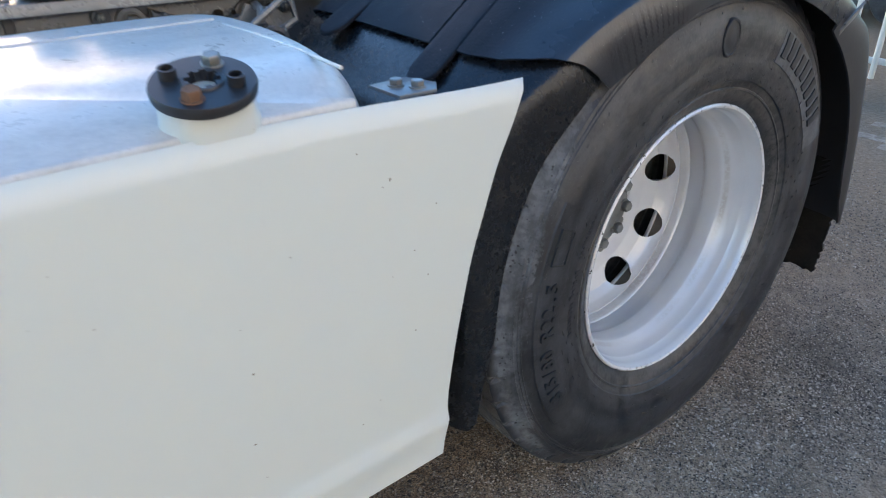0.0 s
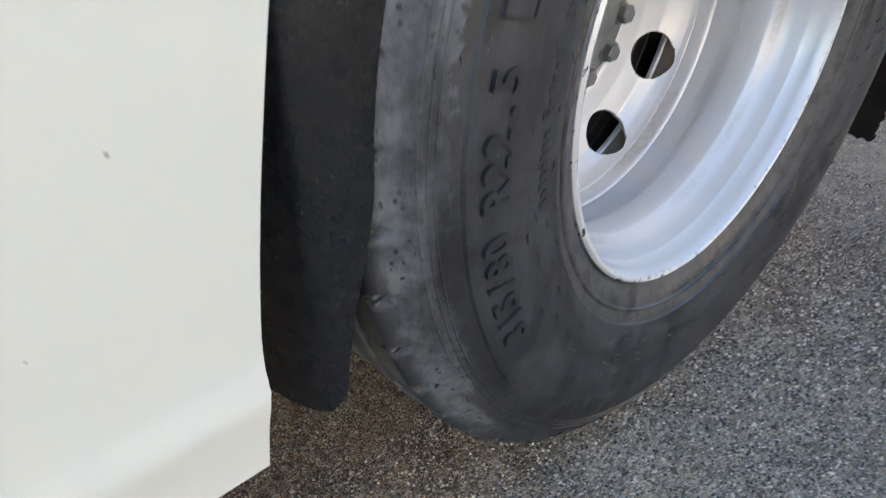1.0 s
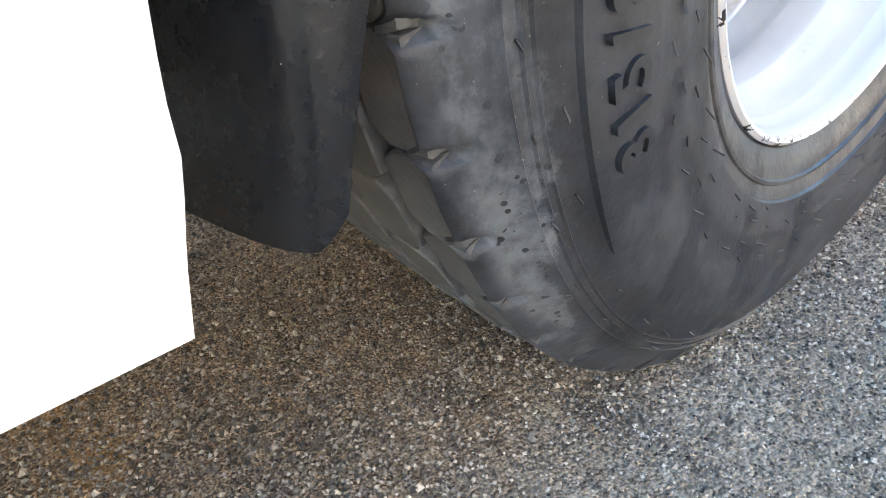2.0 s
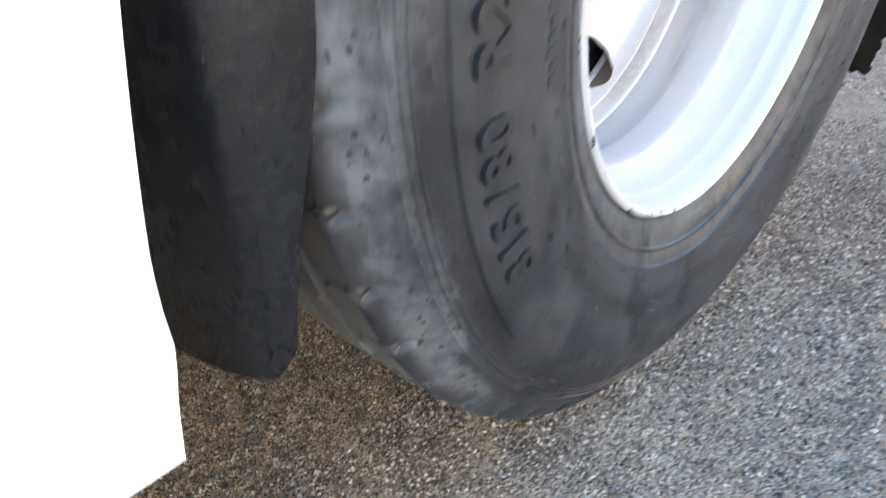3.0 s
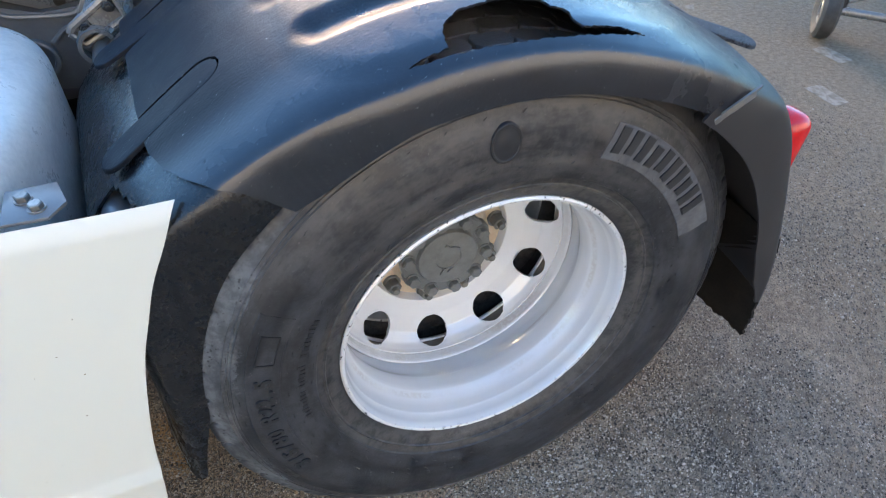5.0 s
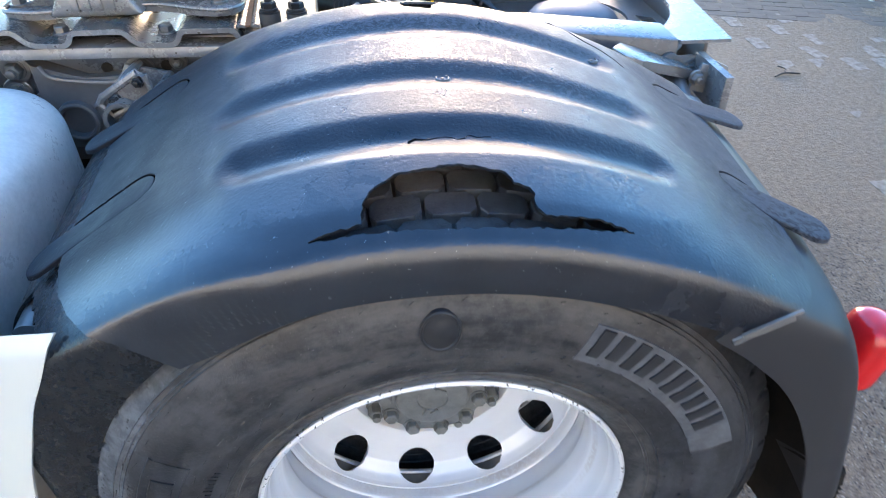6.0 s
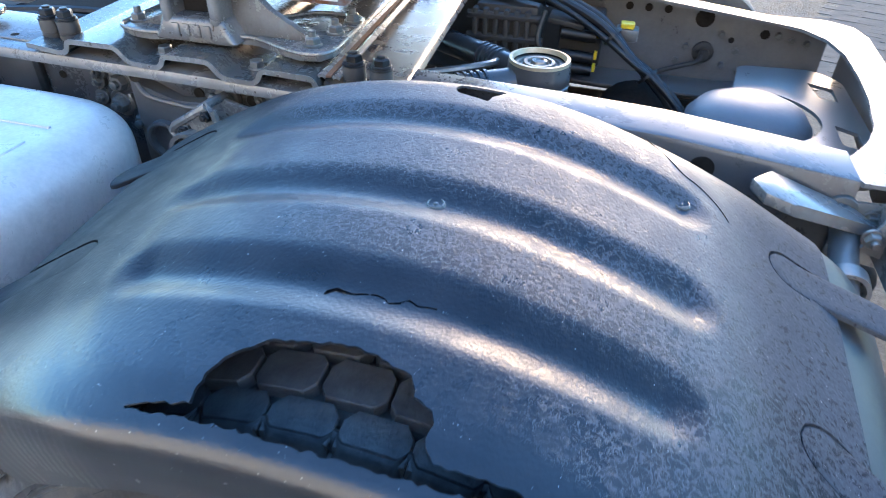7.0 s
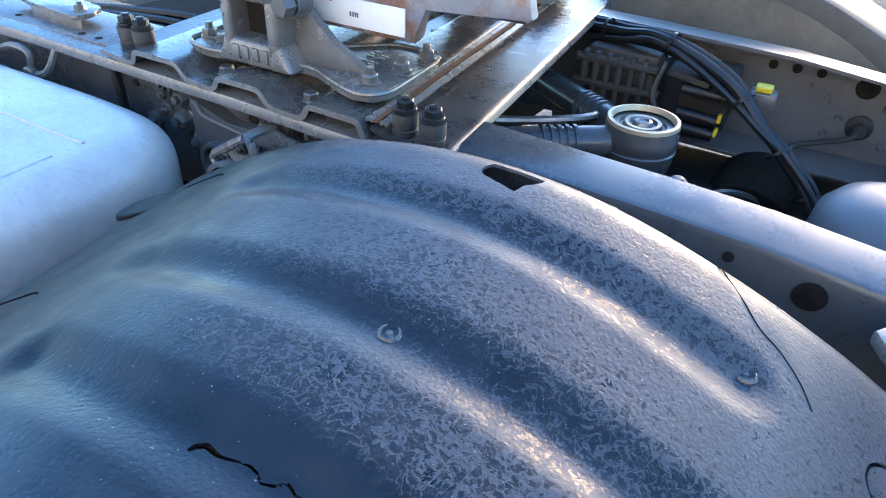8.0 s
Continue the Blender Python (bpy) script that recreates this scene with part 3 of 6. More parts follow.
AXLE = turn_to((0, 1, 0), (0, 0, ZC))


SIDE = [(0.004, 0.2965), (-0.006, 0.305), (-0.014, 0.322), (-0.0155, 0.327), (-0.0185, 0.3285), (-0.0185, 0.3315), (-0.017, 0.333), (-0.0225, 0.345), (-0.0255, 0.3465), (-0.0265, 0.3495), (-0.0265, 0.354),
        (-0.031, 0.372), (-0.0335, 0.384),
        (-0.0325, 0.388), (-0.036, 0.41), (-0.0365, 0.432), (-0.0345, 0.458), (-0.0315, 0.462), (-0.028, 0.478), (-0.0255, 0.482), (-0.0245, 0.4845), (-0.0254, 0.4855), (-0.0234, 0.4868),
        (-0.0222, 0.490), (-0.0231, 0.491), (-0.0211, 0.4923), (-0.0190, 0.498), (-0.0199, 0.499), (-0.0178, 0.5003), (-0.012, 0.51), (-0.0095, 0.5135), (-0.006, 0.519),
        (-0.0038, 0.5228), (-0.0015, 0.5265), (0.0008, 0.5305), (0.003, 0.5345), (0.0075, 0.5375), (0.0115, 0.536), (0.014, 0.523)]
TREAD_W = 0.25


def smoothstep(a, b, v):
    t = max(0.0, min(1.0, (v - a) / (b - a)))
    return t * t * (3 - 2 * t)


def tyre_mesh(y0, grooved):
    """A tyre with its outer bead at y0; grooved: with plain ribs in place of tread blocks."""
    bm = bmesh.new()
    mid = [(0.04, 0.526), (TREAD_W / 2, 0.528), (TREAD_W - 0.04, 0.526)]
    if grooved:
        mid = []
        for k in range(5):
            a = 0.012 + 0.0475 * k
            mid += [(a, 0.526), (a + 0.003, 0.541), (a + 0.035, 0.541), (a + 0.038, 0.526)]
    prof = SIDE + mid + [(TREAD_W - a, r) for a, r in reversed(SIDE)]
    add_lathe(bm, [(a + y0, r) for a, r in prof], AXLE, 200 if grooved else 900)
    if not grooved:
        # rounded pockets where the grooves run out at the shoulder
        for v in bm.verts:
            r = math.hypot(v.co.x, v.co.z - ZC)
            a = (math.degrees(math.atan2(v.co.z - ZC, v.co.x)) - 2.2) / 7.2
            off, far = (a - round(a)) * 7.2 * 0.0093, v.co.y - y0
            if 0.02 < far < TREAD_W - 0.02 or r < 0.505:
                continue
            near = math.hypot(off / 0.0062, min(0.0, r - 0.531) / 0.014)
            push = 0.011 * smoothstep(1.0, 0.75, near)
            if push:
                v.co.y += push if far < 0.02 else -push
    return bm


def block_mesh(k, rows, pitch, y0):
    """One tread block of row k, at angle nought on the tyre: six or eight sides, worn edges, a fine cut across."""
    bm = bmesh.new()
    w = (TREAD_W + 0.006) / rows
    yc = y0 - 0.003 + w * (k + 0.5)
    ha, hy = pitch * (0.482 if k in (0, rows - 1) else 0.468), w * 0.466
    edge = k in (0, rows - 1)
    if edge:
        side = w * 0.5 - 0.0085
        corner = [(-ha, -side), (-ha * 0.2, -side), (ha * 0.2, -side), (ha, -side), (ha, hy * 0.45), (ha * 0.7, hy), (-ha * 0.7, hy), (-ha, hy * 0.45)]
        if k:
            corner = [(a, -b) for a, b in corner]
    else:
        corner = [(-ha, -hy * 0.5), (-ha * 0.72, -hy), (ha * 0.76, -hy), (ha, -hy * 0.55), (ha, hy * 0.5), (ha * 0.74, hy), (-ha * 0.72, hy), (-ha, hy * 0.58)]
    drop = 0.007 * (abs(yc - y0 - TREAD_W / 2) / (TREAD_W / 2)) ** 2
    rings = [[], [], []]
    for a, dy in corner:
        out = edge and ((k == 0 and dy < 0) or (k and dy > 0))
        for ring, r, grow in zip(rings, (0.511 if out else 0.520, 0.5410 - drop, 0.5425 - drop), (1.0, 1.0, 0.965)):
            yy = yc + dy * grow
            rr = r - (0.003 if out else 0)
            ring.append(bm.verts.new((rr * math.cos(a * grow), yy, rr * math.sin(a * grow))))
    n = len(corner)
    bm.faces.new(rings[2])
    for p, q in zip(rings, rings[1:]):
        for j in range(n):
            bm.faces.new((p[j], p[(j + 1) % n], q[(j + 1) % n], q[j]))
    return bm


def rim_mesh(y0):
    """A steel wheel: rim, drop centre, dished disc with ten hand holes."""
    bm = bmesh.new()
    prof = [(0.014, 0.292), (0.004, 0.2985), (-0.003, 0.2985), (-0.006, 0.295), (-0.004, 0.2905), (0.004, 0.287), (0.012, 0.2855),
            (0.028, 0.2848), (0.0305, 0.2832), (0.034, 0.2824), (0.048, 0.2806), (0.060, 0.2772), (0.071, 0.2718), (0.079, 0.2678), (0.082, 0.2666), (0.092, 0.2658), (0.106, 0.2655), (0.119, 0.2660), (0.122, 0.2672), (0.130, 0.2712), (0.140, 0.2765), (0.149, 0.2800), (0.16, 0.2826), (0.2, 0.2845), (0.236, 0.2845),
            (0.244, 0.287), (0.25, 0.2985)]
    back = [(0.25, 0.2995), (0.2, 0.2875), (0.15, 0.2855), (0.12, 0.2755), (0.07, 0.2775), (0.03, 0.289)]
    add_lathe(bm, [(a + y0, r) for a, r in prof + back], AXLE, 128, closed=True)
    return bm


def disc_mesh(y0, phase):
    """The dished disc: a ring with round holes cut through, of 6 mm plate."""
    bm = bmesh.new()
    n, holes = 400, 10
    hr, hole_r = 0.2425, 0.038
    rad = [0.160, 0.1625, 0.165, 0.1675, 0.174, 0.18, 0.19, 0.199] + [0.2 + 0.066 * i / 28 for i in range(29)] + [0.2665 + 0.001 * i for i in range(17)] + [0.2835]
    line = [(0.0, 0.288), (0.160, 0.288), (0.1625, 0.272), (0.1650, 0.2655), (0.1675, 0.2640), (0.205, 0.2555), (0.2425, 0.2405), (0.260, 0.220), (0.2665, 0.206), (0.268, 0.199), (0.2700, 0.198), (0.2715, 0.1985), (0.2725, 0.190),
            (0.2735, 0.182), (0.2750, 0.1765), (0.2775, 0.174), (0.2795, 0.1755), (0.2835, 0.180)]

    def depth(r):
        for (ra, ya), (rb, yb) in zip(line, line[1:]):
            if r <= rb:
                return ya + (yb - ya) * (r - ra) / (rb - ra)
        return line[-1][1]
    grid = []
    for r in rad:
        grid.append([])
        for i in range(n):
            a = 2 * math.pi * i / n
            k = round((a - phase) / (2 * math.pi / holes))
            ac = phase + k * 2 * math.pi / holes
            px, pz, cx, cz = r * math.cos(a), r * math.sin(a), hr * math.cos(ac), hr * math.sin(ac)
            da, dr = (a - ac) * hr / 0.0385, (r - hr) / (0.036 if r < hr else 0.0235)
            d = math.hypot(da, dr)
            inside = d < 1
            if 0.86 < d < 1.03:
                rr, aa = hr + (r - hr) / d, ac + (a - ac) / d
                px, pz = rr * math.cos(aa), rr * math.sin(aa)
            grid[-1].append((bm.verts.new((px, y0 + depth(math.hypot(px, pz)), ZC + pz)), inside))
    for p, q in zip(grid, grid[1:]):
        for i in range(n):
            four = (p[i], p[(i + 1) % n], q[(i + 1) % n], q[i])
            if sum(f[1] for f in four) < 3:
                bm.faces.new([f[0] for f in four])
    loose = [v for v in bm.verts if not v.link_faces]
    bmesh.ops.delete(bm, geom=loose, context="VERTS")
    bmesh.ops.recalc_face_normals(bm, faces=bm.faces)
    thicken(bm, 0.009)
    return bm


PHASE = radians(9.6)
wheel = part("wheel", rim_mesh(0.0), SILVER, truck, "silver painted steel wheel with chipped rim edge")
tyre = part("tyre", tyre_mesh(0.0, False), RUBBER, truck, "worn black truck tyre with scuffed sidewall")
part("wheel_disc", disc_mesh(0.0, PHASE), SILVER, wheel)
inner_wheel = part("wheel", rim_mesh(0.34), SILVER, truck)
part("tyre", tyre_mesh(0.34, True), RUBBER, inner_wheel)
bm = bmesh.new()
add_plug(bm, [(0.30, 0.19), (0.306, 0.215), (0.5, 0.215), (0.5, 0.2)], AXLE, 48)
part("brake_drum", bm, DARK, wheel, "dark rusty brake drum behind the hand holes")

# inner side of the rim behind the disc: dusty barrel and its pale edge, seen through the hand holes
bm = bmesh.new()
add_lathe(bm, [(0.196, 0.2835), (0.243, 0.2835)], AXLE, 96)
part("rim_barrel", bm, INNER, wheel, "dusty brown inside of the rim")
bm = bmesh.new()
add_lathe(bm, [(0.2435, 0.2825), (0.246, 0.2800), (0.251, 0.2800), (0.254, 0.2825), (0.254, 0.287), (0.2435, 0.287)], AXLE, 128, closed=True)
part("rim_edge", bm, SILVER_PLAIN, wheel)

# hub: cover plate with bolts, wheel nuts on the disc
bm = bmesh.new()
add_plug(bm, [(0.305, 0.166), (0.2885, 0.1655), (0.2875, 0.160), (0.2875, 0.125), (0.262, 0.118), (0.245, 0.108)], AXLE, 56)
hub = part("hub", bm, BROWN, wheel, "hub with flaking orange primer")
bm = bmesh.new()
add_plug(bm, [(0.245, 0.104), (0.228, 0.104), (0.223, 0.1), (0.222, 0.072), (0.214, 0.068), (0.212, 0.062), (0.2125, 0.03), (0.215, 0.028)], AXLE, 48)
cover = part("hub_cover", bm, HUBGREY, wheel, "grey cast hub cover with a ring of bolts")
for k in range(10):
    a = PHASE + 2 * math.pi * (k + 0.5) / 10
    bm = bmesh.new()
    add_plug(bm, [(0.245, 0.019), (0.226, 0.019), (0.222, 0.016)], turn_to((0, 1, 0), (0.091 * math.cos(a), 0, ZC + 0.091 * math.sin(a))), 16)
    part("boss", bm, HUBGREY, cover)
for a0, r0, ln in ((0.5, 0.03, 0.02), (2.4, 0.034, 0.016), (3.9, 0.03, 0.022), (5.3, 0.036, 0.018)):
    bm = bmesh.new()
    add_box(bm, -ln / 2, ln / 2, -0.002, 0.002, -0.003, 0.003, m=Matrix.Rotation(a0, 4, "Y"))
    bmesh.ops.translate(bm, vec=(r0 * math.cos(a0 * 2), 0.211, ZC + r0 * math.sin(a0 * 2)), verts=bm.verts)
    part("cast_mark", bm, HUBGREY, cover)
for k in range(10):
    a = PHASE + 2 * math.pi * (k + 0.5) / 10
    part("hub_bolt", hex_bolt((0.091 * math.cos(a), 0.223, ZC + 0.091 * math.sin(a)), (0, -1, 0), 0.0125, 0.017), HUBGREY, wheel)
for k in range(10):
    a = PHASE - radians(5) + 2 * math.pi * k / 10
    part("wheel_nut", hex_bolt((0.146 * math.cos(a), 0.287, ZC + 0.146 * math.sin(a)), (0, -1, 0), 0.0155, 0.026, 0.012), HUBGREY, wheel)

# ---- mudguard ----
ARCH = [(-0.598, 0.40), (-0.608, 0.46), (-0.618, 0.52), (-0.632, 0.66), (-0.630, 0.78), (-0.602, 0.885), (-0.545, 0.960), (-0.46, 1.022), (-0.30, 1.105), (-0.16, 1.145), (-0.02, 1.158),
        (0.12, 1.145), (0.27, 1.101), (0.40, 1.045), (0.49, 1.0), (0.56, 0.953), (0.612, 0.872), (0.650, 0.765), (0.682, 0.65), (0.708, 0.54), (0.718, 0.46), (0.714, 0.40)]
FRONT = [(-0.640, 0.372), (-0.632, 0.46), (-0.628, 0.56), (-0.630, 0.66), (-0.633, 0.75), (-0.628, 0.83), (-0.602, 0.903), (-0.545, 0.963)] + ARCH[7:]
ARCH_LINE = [(p.x, p.z) for p in smooth_line([(x, 0, z) for x, z in ARCH], 12)]


FRONT_LINE = [(p.x, p.z) for p in smooth_line([(x, 0, z) for x, z in FRONT], 12)]


def arch_at(u, line=None):
    """Place and outward normal on the arch, u from 0 at its front foot to 1 at its rear foot."""
    line = line or ARCH_LINE
    f = max(0.0, min(0.9999, u)) * (len(line) - 1)
    i = int(f)
    (ax, az), (bx, bz) = line[i], line[i + 1]
    x, z = ax + (bx - ax) * (f - i), az + (bz - az) * (f - i)
    tx, tz = bx - ax, bz - az
    k = math.hypot(tx, tz)
    return x, z, -tz / k, tx / k


def u_of_x(x, line=None):
    line = line or ARCH_LINE
    return min((abs(p[0] - x), i) for i, p in enumerate(line) if p[1] > 0.93)[1] / (len(line) - 1)


# across: (y, height along the normal) from the inner edge over the shoulder to the lip
# the first point is an unseen turned-down edge, added to shade the tread
ACROSS = [(0.584, -0.08), (0.576, 0.002), (0.564, 0.014), (0.52, 0.0175), (0.42, 0.012), (0.28, 0.004), (0.16, -0.004), (0.08, -0.013), (0.03, -0.021),
          (-0.003, -0.028), (-0.030, -0.037), (-0.047, -0.0475), (-0.055, -0.062), (-0.058, -0.085), (-0.057, -0.112)]


def across_at(s):
    f = max(0.0, min(0.9999, s)) * (len(ACROSS_LINE) - 1)
    i = int(f)
    (a, b), (c, d) = ACROSS_LINE[i], ACROSS_LINE[i + 1]
    return a + (c - a) * (f - i), b + (d - b) * (f - i)


ACROSS_LINE = [(p.x, p.z) for p in smooth_line([(y, 0, d) for y, d in ACROSS], 6)]


def guard_point(u, s, relief=None, lift=0.0, lip=0.112, line=None, shift=0.0):
    x, z, nx, nz = arch_at(u, line)
    y, d = across_at(s)
    y += (shift(x) if callable(shift) else shift) * (1 - smoothstep(0.0, 0.15, y))
    if d < -0.05 and lip < 0:
        # the side runs straight in towards the axle, to this radius
        bx, bz = x + nx * (lift - 0.05), z + nz * (lift - 0.05) - ZC
        r = math.hypot(bx, bz)
        k = 1 + (min(1.0, -lip / r) - 1) * (-0.05 - d) / 0.062
        return Vector((bx * k, y, ZC + bz * k))
    if d < -0.05:
        d = -0.05 + (d + 0.05) / 0.062 * (lip - 0.05)
    d += lift
    if relief:
        d += relief(x, y)
    return Vector((x + nx * d, y, z + nz * d))


def inside(poly, x, y):
    hit = False
    for (ax, ay), (bx, by) in zip(poly, poly[1:] + poly[:1]):
        if (ay > y) != (by > y) and x < (bx - ax) * (y - ay) / (by - ay) + ax:
            hit = not hit
    return hit


def nearest(poly, x, y):
    best = None
    for (ax, ay), (bx, by) in zip(poly, poly[1:] + poly[:1]):
        dx, dy = bx - ax, by - ay
        t = max(0, min(1, ((x - ax) * dx + (y - ay) * dy) / (dx * dx + dy * dy + 1e-12)))
        px, py = ax + t * dx, ay + t * dy
        d = (px - x) ** 2 + (py - y) ** 2
        if best is None or d < best[0]:
            best = (d, px, py)
    return best[1], best[2]


GROOVES = [(0.122, -0.26, 0.31), (0.275, -0.285, 0.325), (0.445, -0.285, 0.315)]


def guard_relief(x, y):
    """The raised pad and the three long grooves pressed into the crown."""
    cx, cy, hx, hy, r = 0.045, 0.27, 0.325, 0.295, 0.13
    qx, qy = abs(x - cx) - hx + r, abs(y - cy) - hy + r
    d = math.hypot(max(qx, 0), max(qy, 0)) + min(max(qx, qy), 0) - r
    h = 0.0035 * (1 - smoothstep(-0.03, 0.014, d))
    for gy, x0, x1 in GROOVES:
        yy = gy - (0.003 if gy < 0.2 else 0.012) * ((x - 0.02) / 0.3) ** 2
        end = max(x0 + 0.03 - x, x - x1 + 0.03, 0)
        e = math.hypot(end, y - yy)
        h -= 0.011 * (1 - smoothstep(0.0, 0.047, e))
    return h - 0.005 * smoothstep(0.37, 0.46, x)


def guard_over(x, y, relief, lift):
    """The shell's surface over a place on the ground plan."""
    a, b = 0.0, 0.9
    for k in range(30):
        s = (a + b) / 2
        a, b = (s, b) if across_at(s)[0] > y else (a, s)
    lo, hi = 0.3, 0.7
    for k in range(30):
        u = (lo + hi) / 2
        lo, hi = (u, hi) if guard_point(u, s, relief, lift).x < x else (lo, u)
    return guard_point(u, s, relief, lift)


def ragged(poly, size, seed):
    """A torn outline: each side broken into short steps that stray a little."""
    gen = random.Random(seed)
    out = []
    for (ax, ay), (bx, by) in zip(poly, poly[1:] + poly[:1]):
        long = math.hypot(bx - ax, by - ay)
        n = max(1, int(long / 0.005))
        for k in range(n):
            t, off = k / n, (gen.uniform(-size, size) if k else 0.0)
            out.append((ax + (bx - ax) * t - (by - ay) / long * off, ay + (by - ay) * t + (bx - ax) / long * off))
    return out


def guard_sheet(u0, u1, nu, ns, s0=0.0, s1=1.0, relief=None, lift=0.0, holes=(), thick=0.005, lip=None, line=None, shift=0.0, ends=None, dense=None, cut=None):
    """One shell of the mudguard between two places along the arch, with ragged holes cut through."""
    bm = bmesh.new()
    grid = []

    def steps(n, span):
        """Even steps from 0 to 1, four times as close within a span."""
        out = []
        for k in range(n):
            m = 4 if span and span[0] < (k + 0.5) / n < span[1] else 1
            out += [(k + q / m) / n for q in range(m)]
        return out + [1.0]

    along, over = steps(nu, dense and dense[0]), steps(ns, dense and dense[1])
    ns = len(over) - 1
    for fi in along:
        grid.append([])
        for fj in over:
            s = s0 + (s1 - s0) * fj
            e0, e1 = ends(s) if ends else (0.0, 0.0)
            u = u0 + e0 + (u1 + e1 - u0 - e0) * fi
            p = guard_point(u, s, relief, lift, lip(u) if lip else 0.112, line, shift)
            gone = (p.z > 0.9 and any(inside(poly, p.x, p.y) for poly in holes)) or (cut is not None and cut(p))
            grid[-1].append((bm.verts.new(p), gone))
    for p, q in zip(grid, grid[1:]):
        for j in range(ns):
            four = (p[j], p[j + 1], q[j + 1], q[j])
            if sum(f[1] for f in four) < 3:
                bm.faces.new([f[0] for f in four])
    bmesh.ops.delete(bm, geom=[v for v in bm.verts if not v.link_faces], context="VERTS")
    for v in bm.verts if holes else ():
        if v.is_boundary and v.co.z > 0.9:
            for poly in holes:
                nx, ny = nearest(poly, v.co.x, v.co.y)
                if math.hypot(nx - v.co.x, ny - v.co.y) < 0.005:
                    v.co = guard_over(nx, ny, relief, lift)
    bmesh.ops.recalc_face_normals(bm, faces=bm.faces)
    up = sum((f.normal.z * f.calc_area() for f in bm.faces))
    if up < 0:
        bmesh.ops.reverse_faces(bm, faces=bm.faces)
    thicken(bm, thick)
    return bm


HOLES = [
    # the torn hole above the shoulder, with a split running out to both sides
    [(-0.152, -0.030), (-0.124, -0.024), (-0.092, -0.020), (-0.091, 0.004), (-0.083, 0.021), (-0.070, 0.033), (-0.054, 0.045), (-0.023, 0.051),
     (0.009, 0.057), (0.036, 0.055), (0.061, 0.048), (0.074, 0.045), (0.081, 0.028), (0.098, 0.022), (0.103, 0.012), (0.100, -0.003),
     (0.110, -0.016), (0.139, -0.014), (0.176, -0.012), (0.218, -0.022), (0.165, -0.026), (0.113, -0.031), (0.052, -0.034), (-0.009, -0.034), (-0.06, -0.032)],
    # a short jagged crack
    [(-0.0335, 0.1091), (-0.0332, 0.1194), (-0.0244, 0.1254), (-0.0127, 0.1229), (-0.0093, 0.1223), (0.0018, 0.1251), (0.0140, 0.1271), (0.0224, 0.1249), (0.0281, 0.1210), (0.0364, 0.1241), (0.0439, 0.1302), (0.0541, 0.1260), (0.0629, 0.1279), (0.0770, 0.1283), (0.0770, 0.1277), (0.0631, 0.1261), (0.0539, 0.1240), (0.0441, 0.1278), (0.0376, 0.1219), (0.0279, 0.1190), (0.0216, 0.1231), (0.0140, 0.1249), (0.0022, 0.1229), (-0.0087, 0.1197), (-0.0133, 0.1191), (-0.0236, 0.1206), (-0.0288, 0.1166), (-0.0325, 0.1089)],
    # a broken-out clip slot near the inner edge
    [(-0.018, 0.534), (-0.012, 0.524), (0.010, 0.517), (0.033, 0.511), (0.035, 0.526), (0.046, 0.541), (0.051, 0.558), (0.020, 0.562), (-0.014, 0.561)],
]

U0, U1 = u_of_x(-0.492), u_of_x(0.502)


def along_line(table, v):
    """Straight lines through a table of (v, value), v falling."""
    for (va, a), (vb, b) in zip(table, table[1:]):
        if v >= vb:
            return a + (b - a) * max(0.0, min(1.0, (va - v) / (va - vb)))
    return table[-1][1]


def fine_u(x):
    i = next(k for k in range(len(ARCH_LINE) - 1) if ARCH_LINE[k][1] > 0.93 and ARCH_LINE[k][0] <= x < ARCH_LINE[k + 1][0])
    (ax, _), (bx, _) = ARCH_LINE[i], ARCH_LINE[i + 1]
    return (i + (x - ax) / (bx - ax)) / (len(ARCH_LINE) - 1)


def middle_ends(s):
    """The middle section's ends sweep towards the crown over the shoulder and the lip."""
    y, d = across_at(s)
    v = y + min(0.0, d + 0.05)
    front = along_line([(0.20, -0.492), (0.10, -0.490), (0.03, -0.478), (-0.01, -0.460), (-0.045, -0.437), (-0.075, -0.412), (-0.12, -0.385)], v)
    rear = along_line([(0.20, 0.502), (0.05, 0.500), (-0.015, 0.487), (-0.05, 0.465), (-0.08, 0.435), (-0.12, 0.40)], v)
    return fine_u(front) - U0, fine_u(rear) - U1


def middle_lip(u):
    return 0.112 + 0.03 * smoothstep(-0.15, -0.36, arch_at(u)[0])


def middle_shift(x):
    return 0.026 * smoothstep(-0.18, -0.42, x)


def front_shift(x):
    return 0.036 + 0.017 * smoothstep(-0.42, -0.60, x)


def front_corner(p):
    """The open corner below the front section's top panel, where the carrying tube ends."""
    return p.x < -0.50 and 0.825 < p.z < 0.945 and 0.045 < p.y < 0.135 + 0.25 * (0.945 - p.z)


def front_aim(u):
    """The front section's side reaches in to the tyre above and stands clear of it at the foot."""
    return -(0.524 + 0.062 * smoothstep(0.58, 0.36, arch_at(u, FRONT_LINE)[1]))


def rear_aim(u):
    """The rear section's side runs close round the tyre and tapers to its foot."""
    x, z, nx, nz = arch_at(u)
    turn = math.degrees(math.atan2(z - ZC, x))
    return -along_line([(50, 0.518), (35, 0.537), (18, 0.556), (4, 0.578), (-5, 0.61), (-12, 0.655)], turn)


def front_ends(s):
    return 0.004 + 0.009 * smoothstep(0.79, 1.0, s) + 0.022 * smoothstep(0.94, 1.0, s) ** 2, 0.0


def s_of_y(y):
    return min((abs(across_at(k / 1000)[0] - y), k / 1000) for k in range(900))[1]


